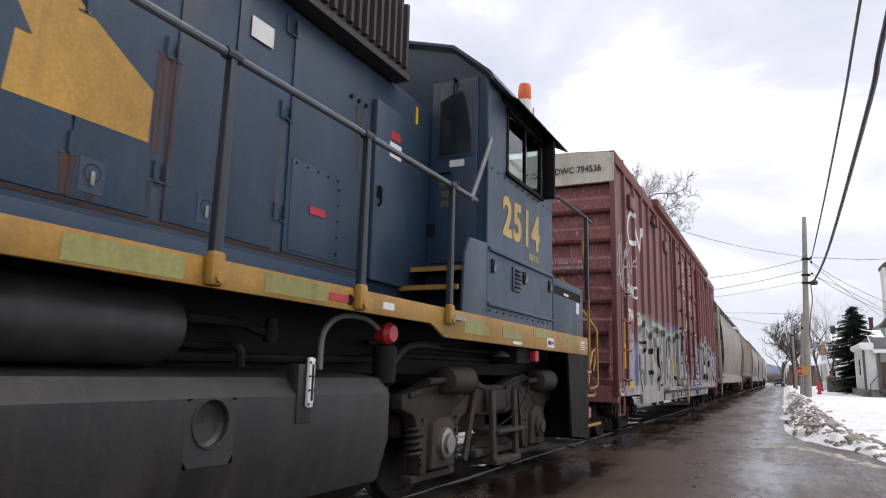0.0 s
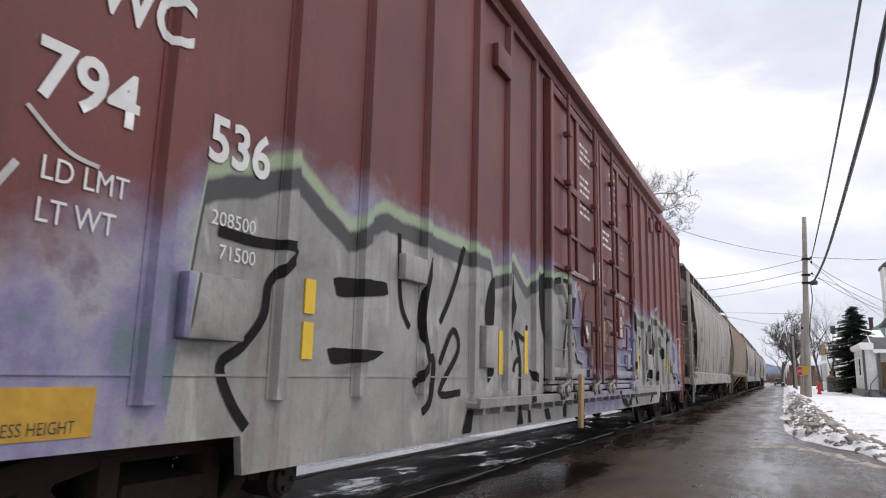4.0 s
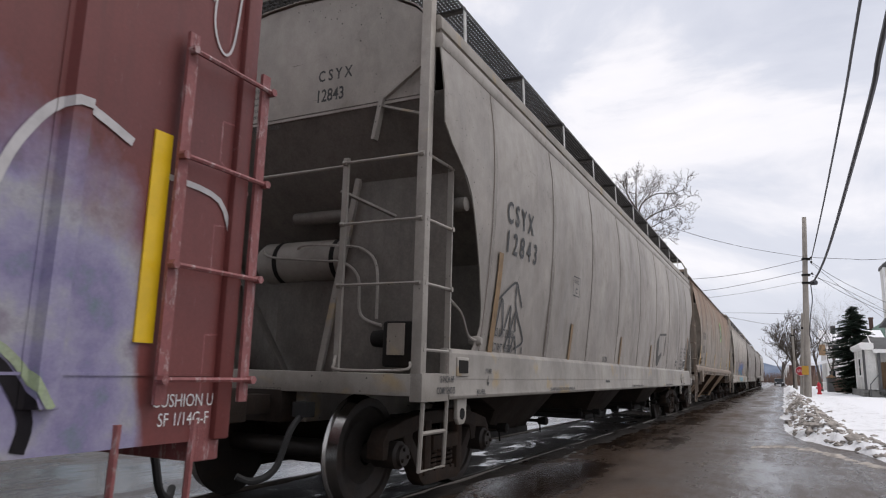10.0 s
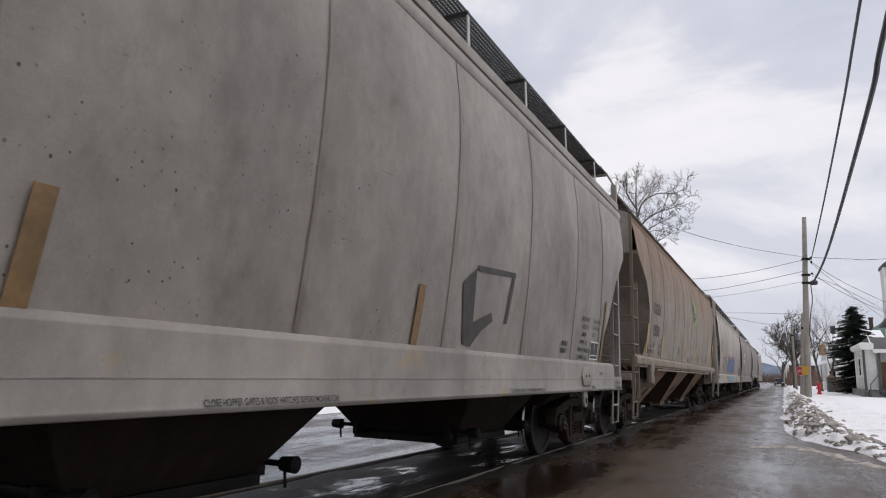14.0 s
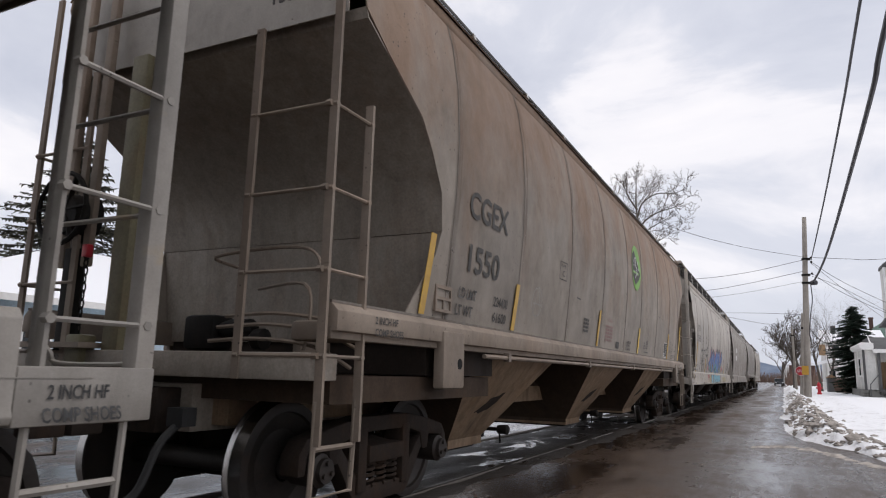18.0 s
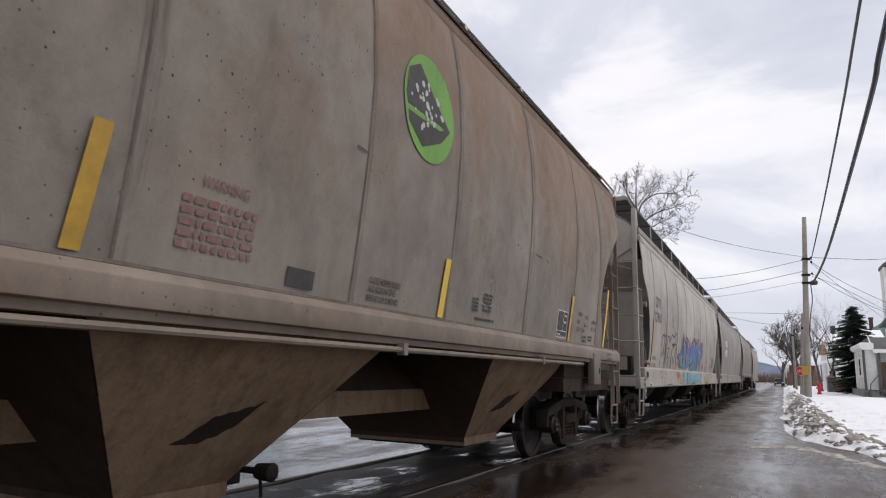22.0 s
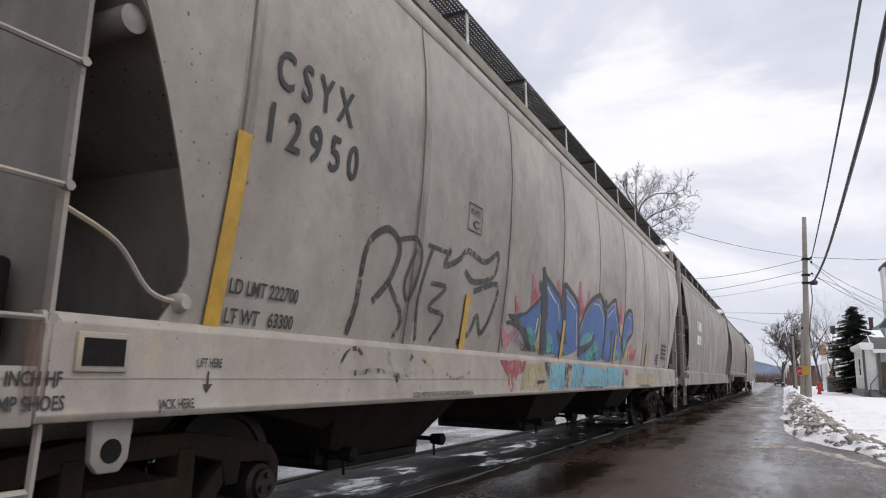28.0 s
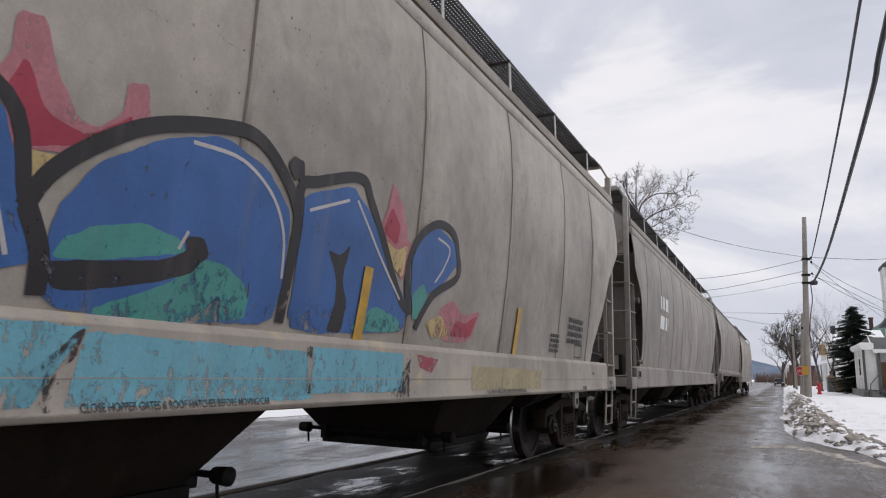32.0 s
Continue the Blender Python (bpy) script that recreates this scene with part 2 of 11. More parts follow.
# ------------------------------------------------------------------ materials
BLUE = weathered("locomotive_blue", (0.020, 0.05, 0.095), (0.075, 0.085, 0.09), 0.35, (0.10, 0.05, 0.035), 0.13, 0.42, streak=0.35, tone=0.25, runs=((0.045, 0.055, 0.065), 1.6, 4.2, 0.5), dents=0.5)
YELLOW = weathered("locomotive_yellow", (0.42, 0.22, 0.035), (0.10, 0.08, 0.05), 0.35, (0.28, 0.3, 0.1), 0.25, 0.5, streak=0.25)
RAILYELLOW = weathered("handrail_yellow", (0.4, 0.22, 0.045), (0.2, 0.12, 0.05), 0.4, rough=0.5)
UNDERBLACK = weathered("underframe_black", (0.014, 0.013, 0.012), (0.03, 0.026, 0.023), 0.5, (0.04, 0.026, 0.018), 0.3, 0.6, streak=0.3, spec=0.12)
TANKBLACK = weathered("tank_black", (0.02, 0.02, 0.02), (0.075, 0.068, 0.06), 0.45, (0.05, 0.035, 0.025), 0.15, 0.42, streak=0.5, dents=0.35)
LOCOTRUCK = weathered("dusty_black_casting", (0.045, 0.039, 0.034), (0.075, 0.066, 0.057), 0.6, (0.07, 0.042, 0.028), 0.3, 0.7, streak=0.3, bump=0.35, spec=0.25)
TRUCKIRON = weathered("truck_iron", (0.030, 0.023, 0.019), (0.045, 0.036, 0.03), 0.6, (0.07, 0.038, 0.022), 0.4, 0.75, streak=0.3, bump=0.35, spec=0.12)
WHEELSTEEL = weathered("wheel_steel", (0.026, 0.021, 0.018), (0.016, 0.013, 0.011), 0.5, (0.06, 0.034, 0.02), 0.35, 0.6, 0.3, streak=0.1)
TREAD = plain("polished_tread", (0.35, 0.34, 0.33), 0.25, 1.0)

def hopper_paint(name, base, dirt, pale=1.25, dirty=0.5, top_tint=(0.2, 0.12, 0.07), top_amount=0.2, top_from=2.4, pocks=1.0, rough=0.5, blots=None):
    """Old hopper paint: every sheet of its own tone, broad clouds, wide soft runs, top tint (rust; on greys, painted-in
    sky light), pockmarks and scuffs.
    """
    m, n, b = material(name)
    info = n.add("ShaderNodeObjectInfo")
    shift = n.add("ShaderNodeVectorMath", operation="ADD")
    spread = n.add("ShaderNodeCombineXYZ")
    n.link(n.math("MULTIPLY", info.outputs["Random"], 19.0), spread.inputs[2])
    n.link(n.coords(), shift.inputs[0])
    n.link(spread.outputs[0], shift.inputs[1])

    def at(sx, sy, sz):
        v = n.add("ShaderNodeVectorMath", operation="MULTIPLY")
        n.link(shift.outputs[0], v.inputs[0])
        v.inputs[1].default_value = (sx, sy, sz)
        return v.outputs[0]

    sep = n.add("ShaderNodeSeparateXYZ")
    n.link(n.coords(), sep.inputs[0])
    clouds = n.noise(at(1, 0.9, 0.7), 0.85, 6, 0.6, 0.4)
    col = n.ramp(clouds, (0.34, tuple(c * 0.74 for c in base)), (0.5, base), (0.68, tuple(min(0.8, c * pale) for c in base)))
    # wide soft runs
    runs = n.noise(at(1, 1.0, 0.2), 1.3, 4, 0.5, 0.35)
    col = n.mix(n.ramp(runs, (0.50, 0.0), (0.72, dirty)), col, dirt)
    lift = n.noise(at(1, 0.6, 0.45), 1.9, 5, 0.6, 0.6)
    col = n.mix(n.ramp(lift, (0.52, 0.0), (0.75, 0.55)), col, tuple(min(0.8, c * pale * 1.12) for c in base))
    # rust that streams from the roof edge in broken clouds; greys get sky light painted in
    cloud = n.noise(at(1, 0.8, 0.45), 1.15, 7, 0.66, 0.5)
    high = n.math("DIVIDE", n.math("SUBTRACT", sep.outputs["Z"], top_from), 4.3 - top_from)
    col = n.mix(n.ramp(n.math("ADD", n.math("MULTIPLY", high, 0.32), cloud), (0.50, 0.0), (0.80, top_amount)), col, top_tint)
    # dark smudges with soft edges
    smudge = n.noise(at(1, 1.2, 0.8), 1.7, 7, 0.7, 0.6)
    col = n.mix(n.ramp(smudge, (0.56, 0.0), (0.74, 0.45 * dirty + 0.12)), col, tuple(c * 0.6 for c in dirt))
    if blots:
        spot = n.noise(at(1, 1.4, 1.6), 2.1, 3, 0.5)
        col = n.mix(n.ramp(spot, (0.62, 0.0), (0.72, 0.55)), col, blots)
    # short scuffs along the side
    scuff = n.noise(at(1, 1.3, 11), 2.2, 6, 0.65, 0.4)
    col = n.mix(n.math("MULTIPLY", n.ramp(scuff, (0.68, 0.0), (0.71, 0.7)), n.ramp(clouds, (0.45, 0.0), (0.6, 1.0))), col, (0.07, 0.055, 0.045))
    # pockmarks in clusters
    where = n.ramp(n.noise(at(1, 1, 0.8), 0.9, 5, 0.68), (0.48, 0.0), (0.56, 1.0))
    for scale, lo, hi in ((8.0, 0.06, 0.085), (17.0, 0.09, 0.14)):
        spots = n.add("ShaderNodeTexVoronoi")
        spots.inputs["Scale"].default_value = scale
        n.link(at(1, 1.3, 1), spots.inputs["Vector"])
        some = n.ramp(spots.outputs["Color"], (0.45, 0.0), (0.55, 1.0))
        col = n.mix(n.math("MULTIPLY", n.math("MULTIPLY", n.ramp(spots.outputs["Distance"], (lo, pocks), (hi, 0.0)), where), some), col, (0.03, 0.024, 0.02))
    # the sheet's own tone and a fine grain
    tone = n.ramp(info.outputs["Random"], (0.0, 0.88), (1.0, 1.10))
    grain = n.noise(n.coords(), 70, 4, 0.7)
    mott = n.noise(at(1, 1, 0.8), 7, 6, 0.66)
    fine = n.mix(1.0, n.ramp(grain, (0.3, 0.93), (0.7, 1.06)), n.ramp(mott, (0.3, 0.88), (0.7, 1.1)), "MULTIPLY")
    col = n.mix(1.0, n.mix(1.0, col, tone, "MULTIPLY"), fine, "MULTIPLY")
    n.link(col, b.inputs["Base Color"])
    n.link(n.ramp(smudge, (0.4, rough), (0.7, min(1.0, rough + 0.2))), b.inputs["Roughness"])
    b.inputs["Specular IOR Level"].default_value = 0.4
    wave = n.noise(n.coords(1, 1, 0.7), 1.5, 3, 0.5)
    bumped(n, b, n.math("ADD", n.math("MULTIPLY", grain, 0.03), n.math("MULTIPLY", wave, 0.5)), 0.6, 0.05)
    return m


# on both greys the pale top tint paints in light from the sky
HOPGREY = hopper_paint("hopper_grey", (0.268, 0.24, 0.212), (0.15, 0.126, 0.104), 1.22, 0.5, (0.39, 0.362, 0.325), 0.65, 2.5, 1.0, 0.46)
HOPGREY_LIGHT = hopper_paint("hopper_light_grey", (0.345, 0.312, 0.272), (0.21, 0.175, 0.145), 1.18, 0.42, (0.50, 0.46, 0.41), 0.65, 2.5, 0.9, 0.46)

def stain_material(name, colour, amount):
    """Thin run-off stain: patchy, transparent between its streaks."""
    m, n, b = material(name)
    b.inputs["Base Color"].default_value = (*colour, 1)
    b.inputs["Roughness"].default_value = 0.7
    f = n.noise(n.coords(8, 22, 1.1), 1.6, 7, 0.66, 0.3)
    patch = n.noise(n.coords(1, 2, 0.5), 1.2, 4)
    n.link(n.ramp(n.math("ADD", n.math("MULTIPLY", f, 0.6), n.math("MULTIPLY", patch, 0.5)), (0.5, 0.0), (0.68, amount)), b.inputs["Alpha"])
    return m


STAIN = stain_material("seam_stain", (0.09, 0.07, 0.055), 0.34)
OLIVE = weathered("olive_brown_steel", (0.17, 0.15, 0.085), (0.08, 0.065, 0.05), 0.5, (0.2, 0.12, 0.06), 0.4, 0.6, streak=0.3)
RUSTRUN = stain_material("rust_run", (0.13, 0.055, 0.03), 0.8)
SEAMDARK = weathered("stained_weld", (0.19, 0.165, 0.14), (0.09, 0.06, 0.04), 0.7, (0.12, 0.07, 0.04), 0.5, 0.7)
HOPSILL_DIRTY = hopper_paint("dirty_sill_grey", (0.30, 0.277, 0.247), (0.19, 0.165, 0.135), 1.2, 0.4, (0.3, 0.22, 0.13), 0.1, 3.5, 0.8, 0.5, blots=(0.40, 0.28, 0.12))
TAUPESILL = hopper_paint("rusty_taupe_sill", (0.235, 0.19, 0.15), (0.13, 0.1, 0.078), 1.2, 0.55, (0.24, 0.14, 0.08), 0.3, 1.0, 0.8, 0.6)
REFLECT_BROWN = plain("browned_reflector", (0.2, 0.12, 0.05), 0.6, tone=0.3)
HOPSILL = hopper_paint("sill_grey", (0.335, 0.30, 0.26), (0.22, 0.185, 0.145), 1.18, 0.4, (0.3, 0.22, 0.13), 0.15, 3.5, 0.8, 0.5, blots=(0.44, 0.35, 0.2))
HOPBROWN = hopper_paint("hopper_taupe", (0.26, 0.224, 0.186), (0.15, 0.122, 0.098), 1.18, 0.5, (0.215, 0.122, 0.068), 0.75, 2.3, 1.0, 0.6)
HOPEND = weathered("hopper_end_taupe", (0.3, 0.262, 0.22), (0.11, 0.088, 0.07), 0.5, (0.2, 0.11, 0.06), 0.25, 0.6, streak=0.35)
# hopper grey darkened: the shade inside the open ends is painted in
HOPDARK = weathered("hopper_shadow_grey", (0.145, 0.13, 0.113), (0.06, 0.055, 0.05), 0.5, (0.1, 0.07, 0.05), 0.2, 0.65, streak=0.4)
# near-black brown for the parts low under the cars
UNDERDARK = weathered("sooty_underside", (0.03, 0.023, 0.019), (0.018, 0.015, 0.013), 0.5, (0.07, 0.042, 0.027), 0.25, 0.75, streak=0.4, spec=0.12)
# bay brown darkened, so that shade under the car is in the colour
BAYSHADE = weathered("blackened_bay_brown", (0.055, 0.038, 0.027), (0.03, 0.024, 0.02), 0.5, (0.09, 0.05, 0.028), 0.3, 0.7, streak=0.4, spec=0.12)
BAYBROWN = weathered("hopper_bay_brown", (0.25, 0.175, 0.115), (0.035, 0.028, 0.024), 0.6, (0.2, 0.11, 0.05), 0.35, 0.65, streak=0.5, spec=0.12)
BOXRED = weathered("boxcar_red", (0.155, 0.038, 0.034), (0.065, 0.028, 0.026), 0.4, (0.22, 0.08, 0.06), 0.15, 0.55, streak=0.35, chalk=((0.32, 0.2, 0.19), 0.25))
BOXEND = weathered("boxcar_end_red", (0.26, 0.085, 0.082), (0.09, 0.04, 0.04), 0.35, (0.3, 0.2, 0.2), 0.15, 0.6, streak=0.3, chalk=((0.5, 0.4, 0.39), 0.85))
CREAM = weathered("cream_panel", (0.62, 0.58, 0.48), (0.3, 0.26, 0.2), 0.35, (0.3, 0.17, 0.07), 0.15, 0.55)
WHITE = plain("white_paint", (0.72, 0.72, 0.7), 0.6, tone=0.08)
LETTERDARK = plain("dark_lettering", (0.035, 0.035, 0.035), 0.6, tone=0.2)
REFLECT = plain("yellow_reflector", (0.75, 0.48, 0.01), 0.35, tone=0.08)
REFLECT_OLD = plain("faded_reflector", (0.5, 0.29, 0.03), 0.45, tone=0.2)
REDPLASTIC = plain("red_paint", (0.45, 0.02, 0.035), 0.4, tone=0.12)
BLACK = plain("flat_black", (0.010, 0.010, 0.010), 0.7, spec=0.15)
STEEL = plain("bare_steel", (0.3, 0.29, 0.27), 0.4, 0.8)
RUBBER = plain("black_rubber", (0.02, 0.02, 0.02), 0.75)
PALESTEEL = plain("pale_galvanised_strap", (0.5, 0.49, 0.47), 0.5, 0.2)
GRATE = weathered("galvanised_grating", (0.06, 0.056, 0.052), (0.05, 0.05, 0.05), 0.4, rough=0.55, metal=0.3)


def glass_material():
    m, n, b = material("window_glass")
    b.inputs["Base Color"].default_value = (0.02, 0.025, 0.028, 1)
    b.inputs["Roughness"].default_value = 0.06
    return m


GLASS = glass_material()


def asphalt_material():
    """Wet, salt-stained asphalt: shining film in the wheel tracks, sandy grit between, dark wet beside the rails."""
    m, n, b = material("wet_asphalt")
    c = n.coords(1, 1, 1)
    along = n.coords(1.0, 0.13, 1.0)
    sep = n.add("ShaderNodeSeparateXYZ")
    n.link(c, sep.inputs[0])
    wet = n.noise(along, 1.1, 7, 0.62, 0.35)
    patch = n.noise(c, 0.55, 8, 0.68, 0.7)
    crumb = n.noise(n.coords(1, 0.3, 1), 7.5, 9, 0.78, 0.6)
    grit = n.noise(c, 90, 3, 0.7)
    # wheel tracks of road traffic run along the street, kept wet; the lane's crown and edge keep grit
    lane = n.ramp(n.math("DIVIDE", n.math("ADD", sep.outputs["X"], 9.4), 10.3), (0.0, 0.40), (0.38, 0.40), (0.50, 0.40), (0.62, 0.36), (0.70, 0.40), (0.77, 0.54), (0.83, 0.51), (0.88, 0.38), (0.93, 0.38), (0.97, 0.5))
    both = n.math("ADD", n.math("ADD", n.math("MULTIPLY", wet, 0.42), n.math("MULTIPLY", patch, 0.34)), n.math("ADD", n.math("MULTIPLY", crumb, 0.24), n.math("MULTIPLY", n.math("SUBTRACT", lane, 0.5), 0.55)))
    film = n.ramp(both, (0.40, 0.0), (0.495, 0.42), (0.55, 0.58), (0.62, 1.0))
    col = n.mix(film, (0.019, 0.0115, 0.0075), (0.105, 0.070, 0.047))
    col = n.mix(1.0, col, n.ramp(grit, (0.3, 0.4), (0.7, 1.65)), "MULTIPLY")
    slush = n.math("MULTIPLY", n.ramp(n.math("ADD", n.math("MULTIPLY", crumb, 0.6), n.math("MULTIPLY", both, 0.4)), (0.60, 0.0), (0.66, 0.55)), n.ramp(patch, (0.48, 0.0), (0.6, 1.0)))
    col = n.mix(slush, col, (0.34, 0.31, 0.28))
    n.link(col, b.inputs["Base Color"])
    n.link(n.ramp(film, (0.0, 0.13), (0.4, 0.36), (1.0, 0.75)), b.inputs["Roughness"])
    n.link(n.ramp(film, (0.0, 0.38), (1.0, 0.12)), b.inputs["Specular IOR Level"])
    h = n.math("ADD", n.math("MULTIPLY", grit, 0.5), n.math("MULTIPLY", crumb, 0.9))
    bp = n.add("ShaderNodeBump", Distance=0.014)
    n.link(n.math("ADD", n.math("MULTIPLY", film, 0.6), 0.10), bp.inputs["Strength"])
    n.link(h, bp.inputs["Height"])
    n.link(bp.outputs["Normal"], b.inputs["Normal"])
    return m


def snow_material(name, dirt):
    m, n, b = material(name)
    c = n.coords()
    d = n.noise(c, 1.4, 8, 0.7, 0.5)
    fine = n.noise(c, 22, 6, 0.7)
    mask = n.math("ADD", n.math("MULTIPLY", d, 0.75), n.math("MULTIPLY", fine, 0.25))
    col = n.mix(n.ramp(mask, (0.62 - 0.22 * dirt, 0.0), (0.74 - 0.16 * dirt, 0.25 + 0.7 * dirt)), (0.9, 0.905, 0.92), (0.2, 0.18, 0.155))
    n.link(col, b.inputs["Base Color"])
    b.inputs["Roughness"].default_value = 0.75
    bumped(n, b, n.math("ADD", d, n.math("MULTIPLY", fine, 0.4)), 0.5, 0.06)
    return m


ASPHALT = asphalt_material()
SNOW = snow_material("clean_snow", 0.0)
SNOWBANK = snow_material("bank_snow", 0.45)
RAILSTEEL = plain("worn_rail", (0.1, 0.085, 0.07), 0.35, 0.8)


def mud_material():
    """Broken wet paving round the rails: dark mud, pools and scraps of grey slush."""
    m, n, b = material("trackside_mud")
    big = n.noise(n.coords(1, 0.45, 1), 1.6, 7, 0.68, 0.5)
    fine = n.noise(n.coords(1, 0.7, 1), 14, 7, 0.72)
    col = n.ramp(fine, (0.3, (0.008, 0.006, 0.005)), (0.72, (0.042, 0.032, 0.025)))
    slush = n.ramp(n.math("ADD", n.math("MULTIPLY", n.noise(n.coords(1, 0.4, 1.0), 2.6, 8, 0.72, 0.4), 0.75), n.math("MULTIPLY", fine, 0.25)), (0.62, 0.0), (0.67, 0.55))
    col = n.mix(slush, col, (0.33, 0.32, 0.31))
    n.link(col, b.inputs["Base Color"])
    n.link(n.ramp(big, (0.52, 0.6), (0.62, 0.08)), b.inputs["Roughness"])
    bump = n.add("ShaderNodeBump")
    bump.inputs["Strength"].default_value = 0.7
    bump.inputs["Distance"].default_value = 0.03
    n.link(n.math("MULTIPLY", fine, n.ramp(big, (0.5, 1.0), (0.6, 0.05))), bump.inputs["Height"])
    n.link(bump.outputs["Normal"], b.inputs["Normal"])
    return m


MUD = mud_material()
# ------------------------------------------------------------------ ground
def rough_sheet(name, x0, x1, y0, y1, nx, ny, height, mat, label, category="ground"):
    g = Geo()
    g.sheet([[(x0 + (x1 - x0) * i / nx, y0 + (y1 - y0) * j / ny, height(x0 + (x1 - x0) * i / nx, y0 + (y1 - y0) * j / ny))
              for i in range(nx + 1)] for j in range(ny + 1)])
    return tagged(part(name, g, mat, angle=80), label, category, kind="structure")


g = Geo()
g.sheet([[(x, y, -0.06) for x in (-2500, -60, -9, 60, 2500)] for y in (-2500, -60, 60, 2500)])
tagged(part("ground", g, SNOW), "flat snow-covered ground reaching the horizon", "ground", kind="structure")


def road_z(x, y):
    return 0.012 * noise.noise((x * 0.6, y * 0.25, 0)) - 0.012


rough_sheet("road", -11.2, 0.9, -30, 150, 60, 300, road_z, ASPHALT, "wet salt-stained asphalt street with tracks in it", "road")
g = Geo().sheet([[(x, y, -0.02) for x in (-11.2, -4, 0.9)] for y in (149.9, 300, 600)])
tagged(part("road_distance", g, ASPHALT), "far end of the wet asphalt street", "road", kind="structure")
rough_sheet("side_road", 0.85, 45, -14, 14.2, 60, 44, lambda x, y: road_z(x, y) + 0.004, ASPHALT, "wet asphalt side street joining the main street", "road")

for x, nm in ((TRACK_X + 0.755, "rail_near"), (TRACK_X - 0.755, "rail_far")):
    g = Geo()
    g.box(x - 0.037, x + 0.037, -60, 260, -0.05, 0.03)
    tagged(part(nm, g, RAILSTEEL, bevel=0.01), "worn steel rail set flush in the street", "rail", kind="structure")


def strip_z(x, y):
    d = x - TRACK_X
    rim = min(1.0, max(0.0, (1.32 + 0.3 * noise.noise((0, y * 0.5, 3)) + 0.12 * noise.noise((0, y * 2.1, 6)) - d) / 0.6), max(0.0, (d + 0.74) / 0.1))
    return -0.035 + rim * (0.045 + 0.022 * noise.noise((x * 2.3, y * 1.3, 4)) + 0.014 * noise.noise((x * 7, y * 4, 5)) + 0.016 * math.exp(-((d - 0.85) / 0.25) ** 2))


rough_sheet("trackside_strip", TRACK_X - 0.72, TRACK_X + 2.1, -8, 60, 36, 420, strip_z, MUD, "muddy strip of broken pavement round the rails", "ground")


def bank_edge(y):
    return -0.18 + 0.14 * noise.noise((0, y * 0.3, 7)) + 0.05 * noise.noise((0, y * 1.7, 8)) + 0.003 * max(0, y - 20)


def ridge(x, y):
    """How much of the ploughed ridge stands at a place, 0 to 1."""
    mid = bank_edge(y) + 0.85 + 0.12 * math.sin(y * 0.4) + max(0.0, (17.0 - y) * 0.27)
    return math.exp(-((x - mid) / 0.42) ** 2) * max(0.0, min(1.0, (y - 13.2) / 3)) * (0.62 + 0.55 * noise.noise((x * 0.7, y * 0.35, 12)))


def verge(x, y):
    """Snow of the verge: a ploughed bank by the road, flat beyond."""
    e = bank_edge(y)
    d = x - e
    front = 13.05 + 3.0 * max(0, 1.16 - x) + 4.0 * max(0, 0.3 - x) - 7.0 * max(0, min(0.3, x - 1.16))
    corner = max(0.0, min(1.0, (y - front + 0.5 * noise.noise((x * 2.4, 0, 5)) + 0.25 * noise.noise((x * 7, y, 5))) / 1.1))
    up = max(0.0, min(1.0, d / 0.45)) * corner
    bank = ridge(x, y)
    lumps = 0.13 * max(0, noise.noise((x * 2.1, y * 1.3, 1))) + 0.08 * noise.noise((x * 5, y * 4, 2)) + 0.06 * noise.noise((x * 11, y * 8, 6))
    return -0.05 + up * (0.10 + 0.28 * bank + lumps * (0.25 + 1.3 * bank) + 0.03 * noise.noise((x * 0.4, y * 0.3, 3)))


rough_sheet("snow_bank", -0.6, 3.2, 10.6, 110, 76, 800, verge, SNOWBANK, "ploughed dirty snow bank along the street", "snow")
# a low broken ridge of slush that wheels have left across the side street's mouth
def slush_ridge():
    line = curve_pts([(-0.55, 13.4), (-0.2, 13.85), (0.15, 14.0), (0.62, 13.2), (0.95, 12.2), (1.3, 11.4), (2.2, 10.3), (3.6, 9.4)], 14)
    rows = []
    for i, (x, y) in enumerate(line):
        n = noise.noise((i * 0.31, 3, 1))
        wide = max(0.02, 0.13 + 0.2 * n + 0.1 * noise.noise((i * 0.9, 0, 2))) * min(1.0, i / 8)
        a, b = line[max(i - 1, 0)], line[min(i + 1, len(line) - 1)]
        d = Vector((b[0] - a[0], b[1] - a[1])).normalized()
        rows.append([(x - d.y * wide * k, y + d.x * wide * k, -0.03 + (1 - k * k) * (0.035 + 0.035 * n) + 0.03 * (1 - k * k) * noise.noise((x * 9, y * 9, k * 3))) for k in (-1, -0.75, -0.4, -0.1, 0.2, 0.5, 0.8, 1)])
    tagged(part("slush_ridge", Geo().sheet(rows), SLUSH, angle=80), "low ridge of brown-grey slush across the side street", "snow", kind="structure")


SLUSH = plain("brown_slush", (0.40, 0.36, 0.32), 0.8, tone=0.55, scale=7, bump=0.5)
slush_ridge()
rough_sheet("snow_verge", 3.15, 60, 11.2, 160, 70, 150, verge, SNOW, "clean snow lying on the lawns", "snow")
rough_sheet("cross_street", -60, -11.15, -30, 12.3, 50, 40, lambda x, y: road_z(x, y) + 0.004, ASPHALT, "wet asphalt street across the tracks", "road")
